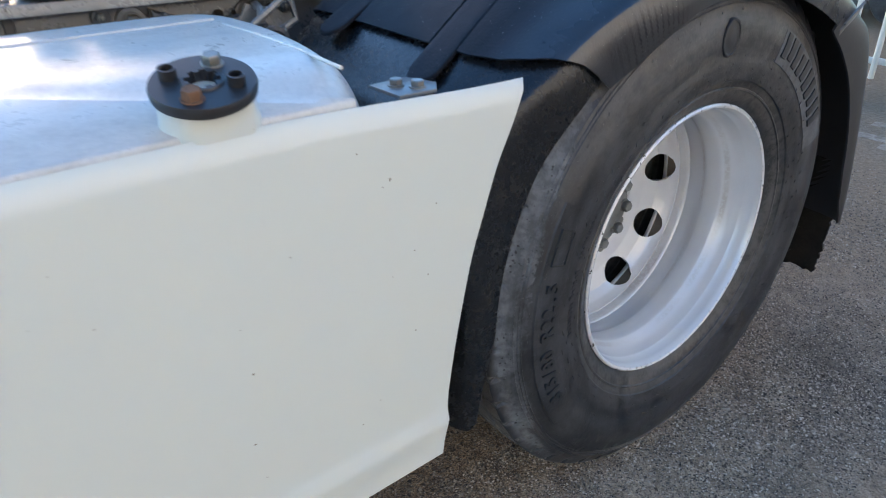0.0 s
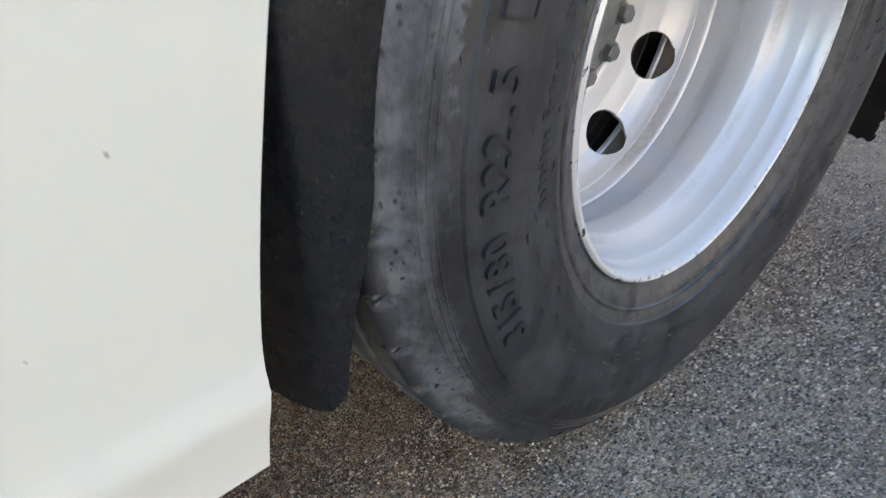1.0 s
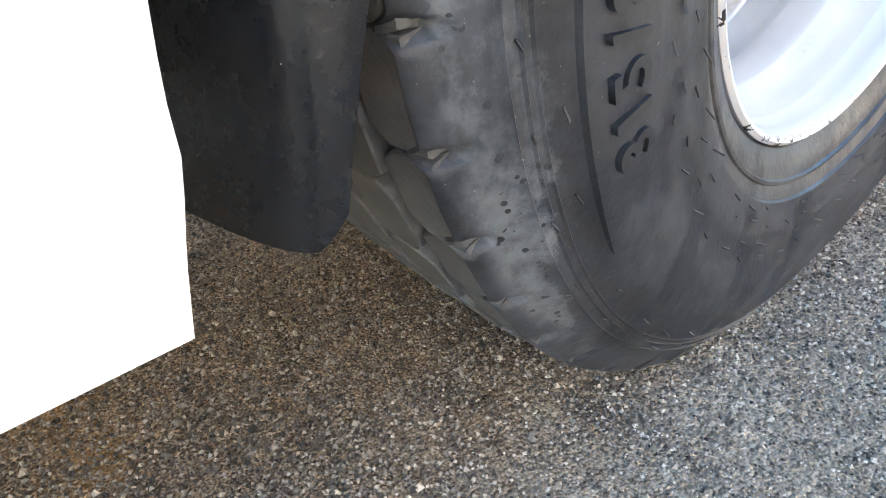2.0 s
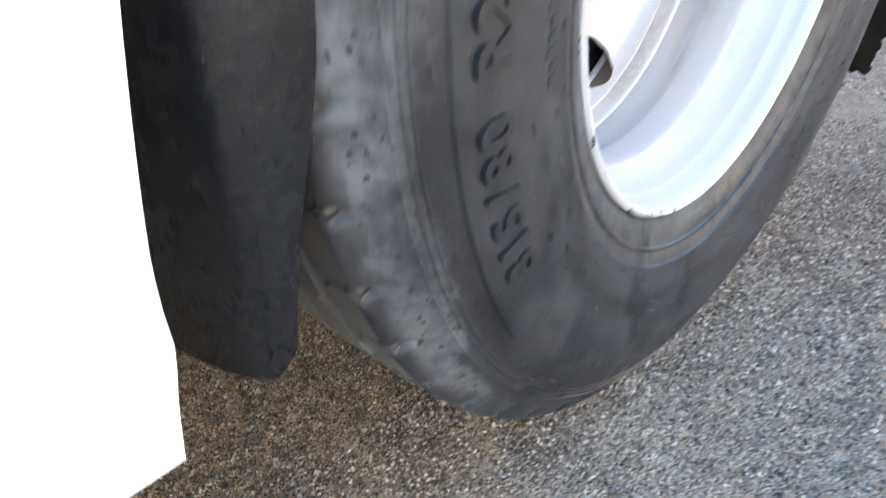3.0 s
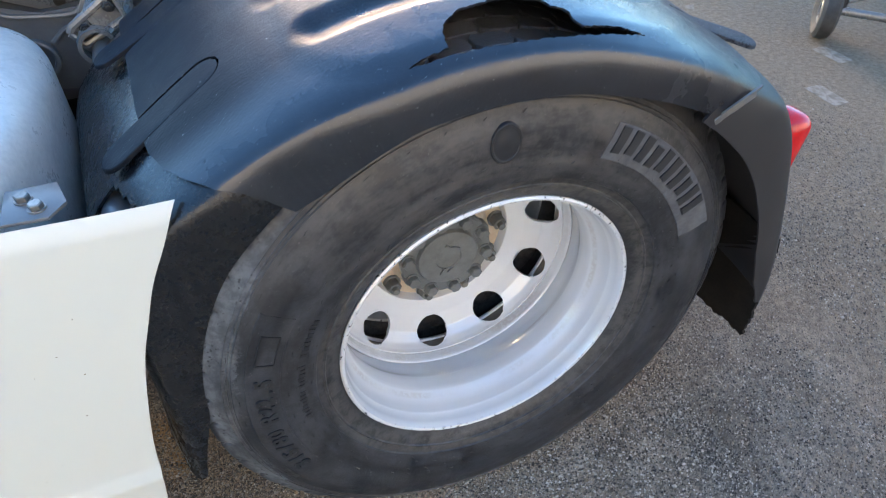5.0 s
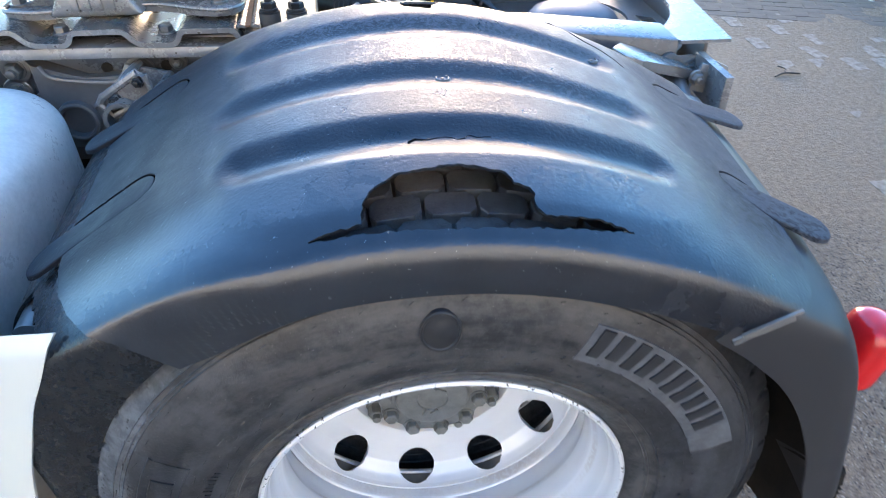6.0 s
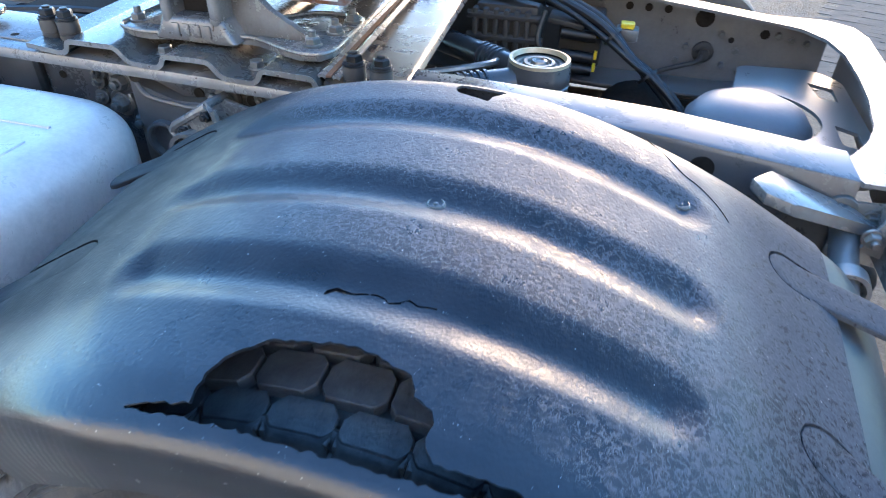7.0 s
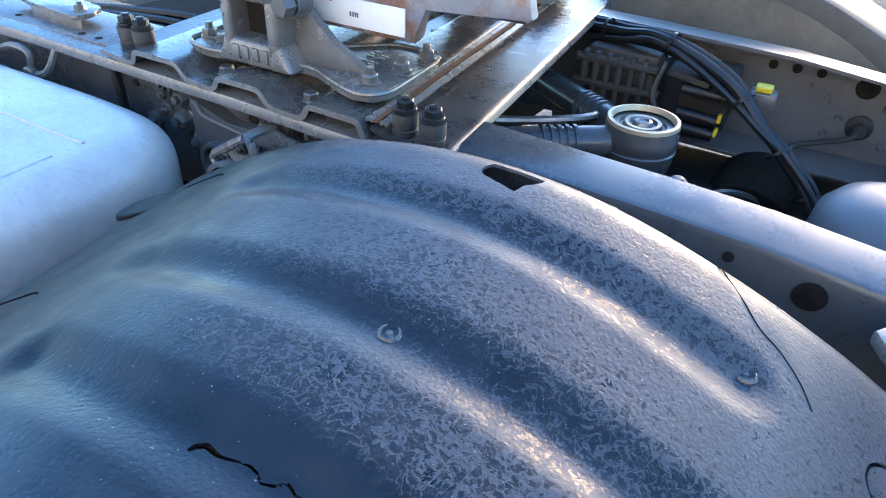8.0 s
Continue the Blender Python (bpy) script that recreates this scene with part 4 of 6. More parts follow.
def strap_outline(a, b, half, grow=0.0, n=12):
    """A strip with round ends about a line on the ground plan."""
    (ax, ay), (bx, by) = a, b
    long = math.hypot(bx - ax, by - ay)
    ux, uy = (bx - ax) / long, (by - ay) / long
    h = half + grow
    pts = [(h * math.cos(t), h * math.sin(t)) for t in [radians(90 + 180 * k / n) for k in range(n + 1)]]
    pts += [(long * k / 8, -h) for k in range(1, 8)]
    pts += [(long + h * math.cos(t), h * math.sin(t)) for t in [radians(-90 + 180 * k / n) for k in range(n + 1)]]
    pts += [(long * k / 8, h) for k in range(7, 0, -1)]
    return [(ax + ux * u - uy * v, ay + uy * u + ux * v) for u, v in pts]


# straps over the joints: middle of the upper end, middle of the lower end, half width, height of the lower end
STRAPS = [((-0.396, 0.182), (-0.528, 0.157), 0.030, 0.967), ((-0.402, 0.462), (-0.526, 0.438), 0.030, 1.003),
          ((0.452, 0.172), (0.545, 0.116), 0.030, 0.974), ((0.448, 0.440), (0.568, 0.438), 0.030, 0.984)]
SLOTS = [[(x, y - 0.0012) for x, y in strap_outline(a, b, half, 0.0022)] for a, b, half, low in STRAPS]

mudguard = part("mudguard", guard_sheet(U0, U1, 400, 320, relief=guard_relief, lift=0.006, holes=[ragged(HOLES[0], 0.0016, 5), ragged(HOLES[1], 0.0006, 6), ragged(HOLES[2], 0.001, 7), *SLOTS], thick=0.0035, lip=middle_lip, shift=middle_shift, ends=middle_ends, dense=(None, (s_of_y(0.15), s_of_y(0.09)))), GUARD, truck,
                "black plastic mudguard, weathered, with a torn hole", smooth=50)
front_guard = part("front_mudguard", guard_sheet(0.0, u_of_x(-0.31, FRONT_LINE), 110, 60, lift=-0.006, lip=front_aim, line=FRONT_LINE, shift=front_shift, ends=front_ends, cut=front_corner), DROPLET, truck, "black plastic front section of the mudguard")
rear_guard = part("rear_mudguard", guard_sheet(u_of_x(0.40), 1.0, 90, 60, lift=-0.004, lip=rear_aim), PLASTIC, truck, "black plastic rear section of the mudguard")

# ---- side skirt and tank ----
def skirt_mesh():
    edge = smooth_line([(-0.466, 0, 0.980), (-0.472, 0, 0.972), (-0.497, 0, 0.92), (-0.527, 0, 0.863), (-0.553, 0, 0.796), (-0.578, 0, 0.727), (-0.602, 0, 0.631), (-0.617, 0, 0.56), (-0.628, 0, 0.495),
                        (-0.632, 0, 0.455), (-0.645, 0, 0.370)], 8)
    bm = bmesh.new()
    rows = 40
    cols = 60
    grid = []
    for j in range(rows + 1):
        v = j / rows
        z_end = 0.980 - (0.980 - 0.370) * v
        e = min(edge, key=lambda p: abs(p.z - z_end)).x if 0 < j < rows else (edge[0].x if j == 0 else edge[-1].x)
        if 0 < j < rows:
            lo = max((p for p in edge if p.z >= z_end), key=lambda p: -p.z)
            hi = min((p for p in edge if p.z < z_end), key=lambda p: -p.z)
            t = (lo.z - z_end) / (lo.z - hi.z)
            e = lo.x + (hi.x - lo.x) * t
        grid.append([])
        for i in range(cols + 1):
            w = i / cols
            x = -2.6 + (e + 2.6) * (1 - (1 - w) ** 2)
            z = z_end + (0.014 * smoothstep(0.0, 0.4, e - x) + 0.004 * (e - x)) * (1 - v)
            y = -0.004 - 0.004 * math.sin(math.pi * v)
            if v < 0.035:
                y += 0.012 * (1 - v / 0.035) ** 2
            y -= 0.008 * smoothstep(0.843, 0.872, v) - 0.0045 * smoothstep(0.88, 0.95, v)
            grid[-1].append(bm.verts.new((x, y, z)))
    for p, q in zip(grid, grid[1:]):
        for i in range(cols):
            bm.faces.new((p[i], p[i + 1], q[i + 1], q[i]))
    bmesh.ops.recalc_face_normals(bm, faces=bm.faces)
    thicken(bm, 0.006)
    return bm


part("side_skirt", skirt_mesh(), WHITE, truck, "cream white painted side skirt panel")


FILL = Matrix.Translation((-0.900, 0.055, 0.978)) @ Matrix.Rotation(radians(17), 4, Vector((0.96, -0.27, 0))) @ Matrix.Translation((0.888, -0.024, -1.0))


def tank_mesh():
    """A tank with wide rounded corners in plan and a softly domed top edge."""
    plan = smooth_line([(-0.735, 0.012, 0), (-0.70, 0.06, 0), (-0.668, 0.16, 0), (-0.641, 0.32, 0), (-0.634, 0.49, 0), (-0.654, 0.605, 0), (-0.73, 0.672, 0), (-0.88, 0.69, 0), (-1.1, 0.692, 0)], 5)
    outline = [(-2.4, 0.012)] + [(p.x, p.y) for p in plan] + [(-2.4, 0.692)]
    bm = bmesh.new()
    rings = []
    r = 0.075
    steps = [(0.42, 0.0), (0.9, 0.0)] + [(1.034 - r + r * math.sin(a), r * (1 - math.cos(a))) for a in [radians(9 * k) for k in range(11)]] 
    for z, inset in steps:
        ring = []
        for i, (x, y) in enumerate(outline):
            a, b = Vector(outline[max(i - 1, 0)]), Vector(outline[min(i + 1, len(outline) - 1)])
            d = (b - a).normalized()
            nx, ny = d.y, -d.x
            if i == 0 or i == len(outline) - 1 or x < -2.3:
                nx, ny = 0, (1 if i else -1)
            low = 0.034 * smoothstep(0.14, 0.01, y) if z > 0.97 else 0
            ring.append(bm.verts.new((x - inset * nx, y - inset * ny * (1 if y > 0.1 else 0.12), z - low)))
        rings.append(ring)
    for p, q in zip(rings, rings[1:]):
        for i in range(len(outline)):
            bm.faces.new((p[i], p[(i + 1) % len(p)], q[(i + 1) % len(p)], q[i]))
    middle = bm.verts.new((-1.2, 0.3, 1.035))
    for i in range(len(outline)):
        bm.faces.new((rings[-1][i], rings[-1][(i + 1) % len(outline)], middle))
    bm.faces.new(rings[0])
    return bm


# unseen box on the far side, added to stop low sun under the truck
part("fuel_tank", box(-2.4, -0.68, 1.86, 2.5, 0.24, 1.0, bevel=0.06, segments=4), TANK, truck, "unseen pale grey tank box added on the far side to block sun")
tank = part("fuel_tank", tank_mesh(), TANK, truck, "pale grey fuel tank with rounded corners")
part("weld_seam", tube([(-2.3, 0.505, 1.0338), (-1.4, 0.507, 1.0345), (-0.725, 0.505, 1.0342)], 0.0032, 8, 6), TANK, tank)
part("weld_seam", tube([(-0.727, 0.06, 1.028), (-0.724, 0.25, 1.0335), (-0.727, 0.45, 1.0335)], 0.0028, 8, 8), TANK, tank)
bm = bmesh.new()
add_plug(bm, [(0.93, 0.066), (0.962, 0.061), (0.985, 0.058), (1.02, 0.056), (1.035, 0.053), (1.06, 0.051), (1.064, 0.045)], FILL @ pose(-0.888, 0.024, 0), 40)
for v in bm.verts:
    v.co.y = max(v.co.y, 0.004)
part("filler_neck", bm, WHITE, tank, "white conical neck")
bm = bmesh.new()
add_lathe(bm, [(1.058, 0.050), (1.062, 0.0555), (1.07, 0.0565), (1.074, 0.055), (1.0745, 0.024), (1.077, 0.022), (1.077, 0.019), (1.066, 0.017), (1.06, 0.017)], FILL @ pose(-0.888, 0.024, 0), 56)
disc = part("filler_disc", bm, PLASTIC, tank, "black round plate with bolts")
for a in (2.47, 5.61):
    bm = bmesh.new()
    add_lathe(bm, [(1.07, 0.0095), (1.086, 0.0095), (1.086, 0.007), (1.07, 0.007)], FILL @ pose(-0.888 + 0.036 * math.cos(a), 0.024 + 0.036 * math.sin(a), 0), 20)
    part("socket", bm, PLASTIC, disc)
for a in range(8):
    bm = box(-0.888 + 0.018 * math.cos(a * 0.785) - 0.003, -0.888 + 0.018 * math.cos(a * 0.785) + 0.003, 0.024 + 0.018 * math.sin(a * 0.785) - 0.003,
             0.024 + 0.018 * math.sin(a * 0.785) + 0.003, 1.066, 1.077)
    bmesh.ops.transform(bm, matrix=FILL, verts=bm.verts)
    part("tooth", bm, PLASTIC, disc)
for a, m_ in ((0.9, STEEL), (4.04, RUST)):
    bm = bmesh.new()
    add_hex(bm, FILL @ pose(-0.888 + 0.036 * math.cos(a), 0.024 + 0.036 * math.sin(a), 1.0735), 0.0092, 0.013)
    part("bolt", bm, m_, disc)

# ---- chassis ----
def rail_top(x):
    return min(1.062, 1.055 - 0.035 * x) - 0.075 * max(0.0, x - 0.26)


def rail_mesh(y, s, x0, x1, wide=0.085):
    """A C-shaped rail, its web at y and its flanges towards s."""
    prof = [(0.0, -0.012), (0.004, -0.003), (0.014, 0.0), (wide, 0.0), (wide, -0.008), (0.016, -0.008), (0.008, -0.016), (0.008, -0.262), (0.016, -0.27),
            (wide, -0.27), (wide, -0.278), (0.014, -0.278), (0.004, -0.275), (0.0, -0.266)]
    bm = bmesh.new()
    rings = []
    for i in range(21):
        x = x0 + (x1 - x0) * i / 20
        rings.append([bm.verts.new((x, y + s * a, rail_top(x) + b * (1 - 0.45 * smoothstep(0.3, 0.78, x)))) for a, b in prof])
    for p, q in zip(rings, rings[1:]):
        for k in range(len(prof)):
            bm.faces.new((p[k], p[(k + 1) % len(prof)], q[(k + 1) % len(prof)], q[k]))
    bm.faces.new(rings[0])
    bm.faces.new(rings[-1])
    return bm


rail_l = part("chassis_rail", rail_mesh(0.785, 1, -2.6, 0.615, 0.115), RAIL, truck, "grey painted steel chassis rail")
rail_r = part("chassis_rail", rail_mesh(1.745, -1, -2.6, 0.75), CHASSIS, truck, "grey painted steel chassis rail with bolts and holes")


# ---- parts on the mudguard ----
def strap_mesh(a, b, half, low):
    """A tongue with round ends, let in flush with the crown and standing off the next section at its lower end."""
    (ax, ay), (bx, by) = a, b
    long = math.hypot(bx - ax, by - ay)
    ux, uy = (bx - ax) / long, (by - ay) / long
    edge = 0.470 if ax > 0 else -0.455
    bm = bmesh.new()

    def height(x, y):
        inner = min(x, edge) if ax > 0 else max(x, edge)
        z = guard_over(inner, y, guard_relief, 0.006).z
        if inner != x:
            end = bx + math.copysign(half, bx)
            t = (x - edge) / (end - edge)
            z += (low - guard_over(edge, by, guard_relief, 0.006).z) * t
        return z - 0.0012

    rings = []
    for lift, shrink in ((-0.008, 0.0), (-0.0022, 0.0), (-0.0006, 0.0012), (0.0, 0.0035), (0.0, half * 0.45), (0.0, half * 0.92)):
        ring = []
        for x, y in strap_outline(a, b, half, -shrink):
            ring.append(bm.verts.new((x, y, height(x, y) + lift)))
        rings.append(ring)
    n = len(rings[0])
    for p, q in zip(rings, rings[1:]):
        for i in range(n):
            bm.faces.new((p[i], p[(i + 1) % n], q[(i + 1) % n], q[i]))
    for ring in (rings[0], rings[-1]):
        for i in range(n // 2 - 1):
            bm.faces.new((ring[(6 - i) % n], ring[(7 + i) % n], ring[(8 + i) % n], ring[(5 - i) % n]))
    return bm


for a, b, half, low in STRAPS:
    part("clamp_pad", strap_mesh(a, b, half, low), GUARD, front_guard if a[0] < 0 else rear_guard, "rounded plastic clamp strap over the joint", smooth=20)
for x, y in ((0.027, 0.278), (0.30, 0.451)):
    bm = bmesh.new()
    add_plug(bm, [(-0.008, 0.0115), (0.0, 0.0115), (0.0022, 0.0098), (0.0024, 0.0085), (0.0, 0.0065), (0.0004, 0.0035), (0.0018, 0.002)], pose(x, y, guard_over(x, y, guard_relief, 0.006).z - (0.0006 if x < 0.1 else 0.0018)), 24)
    part("screw", bm, MOUNT, mudguard, "round shiny screw head in the guard")
# torn joint between the middle and the rear section: a bent metal strip
bm = bmesh.new()
add_box(bm, -0.040, 0.040, -0.003, 0.003, -0.008, 0.008, bevel=0.002, m=Matrix.Rotation(radians(-28), 4, "Y") @ Matrix.Rotation(radians(12), 4, "X"))
add_box(bm, -0.038, 0.038, -0.002, 0.002, -0.002, 0.002, m=Matrix.Translation((0.004, -0.006, 0.016)) @ Matrix.Rotation(radians(-28), 4, "Y"))
bmesh.ops.translate(bm, vec=(0.392, -0.056, 0.955), verts=bm.verts)
part("joint_strip", bm, CHASSIS, rear_guard, "bent grey strip at the broken joint")


def flap_mesh():
    """The mud flap: a hanging sheet with a ribbed, frayed surface."""
    bm = bmesh.new()
    rnd = random.Random(8)
    nx, nz = 60, 44
    rows = []
    for j in range(nz + 1):
        t = j / nz
        rows.append([])
        for i in range(nx + 1):
            y = -0.03 + 0.62 * i / nx
            z = 0.56 - 0.36 * t
            if j == nz:
                z += rnd.uniform(-0.006, 0.006)
            yy = y + (rnd.uniform(-0.004, 0.004) if i == 0 else 0) + 0.03 * t * (1 - i / nx)
            x = 0.668 + 0.052 * t + (0.004 if (i + j) % 2 else 0) + 0.01 * math.sin(7 * y + 3 * t)
            rows[-1].append(bm.verts.new((x, yy, z)))
    for p, q in zip(rows, rows[1:]):
        for i in range(nx):
            bm.faces.new((p[i], p[i + 1], q[i + 1], q[i]))
    thicken(bm, 0.008)
    return bm


part("mud_flap", flap_mesh(), GRIME_SHADE, truck, "frayed black mud flap behind the wheel", smooth=10)
bm = bmesh.new()
add_box(bm, 0.660, 0.735, 0.034, 0.125, 0.670, 0.815, bevel=0.032, segments=5, m=Matrix.Rotation(radians(10), 4, "Y"))
lamp = part("tail_lamp", bm, RED, truck, "red tail lamp lens")
part("lamp_housing", box(0.672, 0.69, 0.05, 0.115, 0.69, 0.79, bevel=0.006), PLASTIC, lamp, "black lamp housing")

# small steel plate with two bolts at the front of the guard
bm = bmesh.new()
add_slab(bm, [(-0.668, 0.022), (-0.612, 0.018), (-0.592, 0.046), (-0.605, 0.098), (-0.668, 0.098)], "z", 0.984, 0.989, 0.001)
bracket = part("bracket_plate", bm, CHASSIS, truck, "small grey steel plate with two bolts")
for x, y in ((-0.643, 0.068), (-0.626, 0.042)):
    part("bolt", hex_bolt((x, y, 0.989), (0, 0, 1), 0.0085, 0.010), STEEL, bracket)

# a thin split with a lifted edge near the inner rear of the crown
split = [(0.222, 0.578), (0.245, 0.572), (0.262, 0.556), (0.280, 0.530), (0.300, 0.508), (0.326, 0.496), (0.345, 0.476), (0.362, 0.455)]
line = [guard_over(x + 0.002 * math.sin(40 * i), y, guard_relief, 0.006) for i, (x, y) in enumerate(split)]
part("split", tube(line, 0.0008, 6, 3), GRIME_SHADE, mudguard, "thin dark split in the plastic")

# ---- marks on the tyre ----
def on_side(r, a, out=0.0):
    """A place on the tyre's outer sidewall."""
    ys = [(0.322, -0.014), (0.345, -0.024), (0.372, -0.031), (0.41, -0.036), (0.432, -0.0365), (0.458, -0.0345), (0.478, -0.028), (0.498, -0.019)]
    y = ys[0][1]
    for (ra, ya), (rb, yb) in zip(ys, ys[1:]):
        if ra <= r <= rb:
            y = ya + (yb - ya) * (r - ra) / (rb - ra)
    return Vector((r * math.cos(a), y - out, ZC + r * math.sin(a)))


def sector_mesh(r0, r1, a0, a1, high=0.0025, n=10):
    """A low raised patch on the sidewall between two radii and two angles."""
    bm = bmesh.new()
    rows = []
    for i in range(n + 1):
        a = a0 + (a1 - a0) * i / n
        rows.append([bm.verts.new(on_side(r, a, o)) for r, o in ((r0, -0.002), (r0 + 0.001, high), ((r0 + r1) / 2, high), (r1 - 0.001, high), (r1, -0.002))])
    for p, q in zip(rows, rows[1:]):
        for j in range(4):
            bm.faces.new((p[j], p[j + 1], q[j + 1], q[j]))
    bm.faces.new(rows[0])
    bm.faces.new(rows[-1])
    return bm


SCUFF = mat("scuffed_rubber", (0.095, 0.10, 0.11), (0.045, 0.047, 0.052), 0.6, scale=30, fine=150, bump=0.2, depth=0.001)
part("brand_band", sector_mesh(0.394, 0.460, radians(19), radians(66), 0.0012, 30), SCUFF, tyre, "pale scuffed raised band on the sidewall")
for k in range(10):
    a = 64.5 - 3.9 * k
    part("brand_bar", sector_mesh(0.408 + 0.004 * (k % 3 == 1), 0.456 - 0.006 * (k % 4 == 3), radians(a - 2.3), radians(a), 0.0032, 3), MOULDED, tyre)


def letters(text, mid_r, start, step, size, parent, material, deep=0.003):
    """Raised characters round the sidewall, their feet to the hub."""
    for k, ch in enumerate(text):
        if ch == " ":
            continue
        cu = bpy.data.curves.new("letter", "FONT")
        cu.body, cu.size, cu.align_x, cu.align_y = ch, size, "CENTER", "CENTER"
        cu.extrude, cu.offset = deep / 2, 0.0011
        tmp = bpy.data.objects.new("letter", cu)
        me = bpy.data.meshes.new_from_object(tmp)
        bpy.data.objects.remove(tmp)
        bpy.data.curves.remove(cu)
        a = radians(start - step * k)
        at = on_side(mid_r, a, 0.001)
        up = Vector((math.cos(a), 0, math.sin(a)))
        right = Vector((math.sin(a), 0, -math.cos(a)))
        face = right.cross(up)
        rot = Matrix((right, up, face)).transposed().to_4x4()
        me.transform(Matrix.Translation(at) @ rot)
        me.materials.clear()
        me.materials.append(material)
        ob = new("letter", me)
        ob.parent = parent


def size_band_mesh():
    """The raised band under the size marking, its lower end cut to a slanting point."""
    bm = bmesh.new()
    rows = []
    for i in range(49):
        a = radians(150 + 61.5 * i / 48)
        r0 = 0.407 + 0.053 * max(0.0, (math.degrees(a) - 204.0) / 7.5)
        r1 = 0.4665
        rows.append([bm.verts.new(on_side(r0 + (r1 - r0) * f, a, o)) for f, o in ((0.0, -0.002), (0.04, 0.0015), (0.5, 0.0013), (0.96, 0.0015), (1.0, -0.002))])
    for p, q in zip(rows, rows[1:]):
        for j in range(4):
            bm.faces.new((p[j], p[j + 1], q[j + 1], q[j]))
    bm.faces.new(rows[0])
    bm.faces.new(rows[-1])
    return bm


part("size_band", size_band_mesh(), RUBBER, tyre)
letters("315/80 R22.5", 0.434, 202.5, 3.05, 0.040, tyre, MOULDED, 0.0056)
# outlines and small lettering too worn to read
for r0, r1, a0, a1 in ((0.420, 0.4225, 155.5, 163.5), (0.4505, 0.453, 155.5, 163.5), (0.420, 0.453, 155.2, 155.6), (0.420, 0.453, 163.3, 163.7)):
    part("moulded_line", sector_mesh(r0, r1, radians(a0), radians(a1), 0.0034, 6), MOULDED, tyre)
for k in range(26):
    a = 150.5 + 1.42 * k
    if k not in (9, 10, 17):
        part("worn_letter", sector_mesh(0.366, 0.3765 + 0.002 * (k % 3), radians(a), radians(a + 0.85 + 0.15 * (k % 2)), 0.0014, 2), MOULDED, tyre)
rnd = random.Random(77)
hairs = bmesh.new()
for r, first in ((0.352, 1.0), (0.366, 3.0), (0.382, 0.4), (0.396, 2.3), (0.476, 1.2), (0.494, 3.1)):
    for k in range(50):
        a = radians(7.2 * k + first + rnd.uniform(-0.7, 0.7))
        at = on_side(r + rnd.uniform(-0.002, 0.002), a, 0.0008)
        if rnd.random() < 0.88:
            lean = Vector((-math.sin(a), rnd.uniform(-0.7, -0.1), math.cos(a))) * rnd.uniform(0.005, 0.009) + Vector((math.cos(a), 0, math.sin(a))) * rnd.uniform(-0.003, 0.003)
            add_tube(hairs, [at, at + lean], 0.0008, 4, 0)
tagged(part("rubber_hair", hairs, MOULDED, tyre), "short moulding hairs on the sidewall", kind="stuff")
# plain raised oval where the sidewall carries its emblem
bm = bmesh.new()
add_plug(bm, [(-0.006, 1.0), (0.0012, 1.0), (0.0026, 0.96), (0.0026, 0.86), (0.0012, 0.82), (0.0012, 0.5), (0.0022, 0.42), (0.0022, 0.1)], Matrix.Diagonal((0.026, 0.034, 1.0, 1.0)), 32)
bmesh.ops.transform(bm, matrix=turn_to((0, -1, 0), on_side(0.430, radians(91.3))), verts=bm.verts)
part("emblem_plate", bm, MOULDED, tyre)

# ---- chassis fittings ----
def profile_sheet(line, thick, y0, y1, skew=0.0):
    """A bent plate: a line in x and z drawn along y."""
    bm = bmesh.new()
    lo = [bm.verts.new((x, y0, z)) for x, z in line]
    hi = [bm.verts.new((x + skew * (y1 - y0), y1, z)) for x, z in line]
    for i in range(len(line) - 1):
        bm.faces.new((lo[i], lo[i + 1], hi[i + 1], hi[i]))
    bmesh.ops.recalc_face_normals(bm, faces=bm.faces)
    thicken(bm, thick)
    return bm


def round_bends(points, r=0.012, n=4):
    out = [points[0]]
    for a, b, c in zip(points, points[1:], points[2:]):
        a, b, c = Vector(a), Vector(b), Vector(c)
        p = b + (a - b).normalized() * min(r, (a - b).length * 0.45)
        q = b + (c - b).normalized() * min(r, (c - b).length * 0.45)
        for k in range(n + 1):
            t = k / n
            v = (1 - t) ** 2 * p + 2 * t * (1 - t) * b + t * t * q
            out.append((v.x, v.y))
    return out + [points[-1]]


# outer angle that carries the mounting plate
bm = bmesh.new()
outline = [(0.735, -0.01), (0.738, -0.002), (0.746, 0.0), (0.87, 0.0), (0.87, -0.008), (0.775, -0.008), (0.772, -0.02), (0.735, -0.022)]
rings = []
for x in (-2.6, -1.2, -0.6, -0.22, 0.09):
    rings.append([bm.verts.new((x, y, 1.042 - 0.03 * x * (x > -0.9) + 0.027 * (x <= -0.9) + z)) for y, z in outline])
for p, q in zip(rings, rings[1:]):
    for k in range(len(outline)):
        bm.faces.new((p[k], p[(k + 1) % 8], q[(k + 1) % 8], q[k]))
bm.faces.new(rings[0])
bm.faces.new(rings[-1])
part("subframe_angle", bm, STEELGREY, truck, "light grey subframe angle")

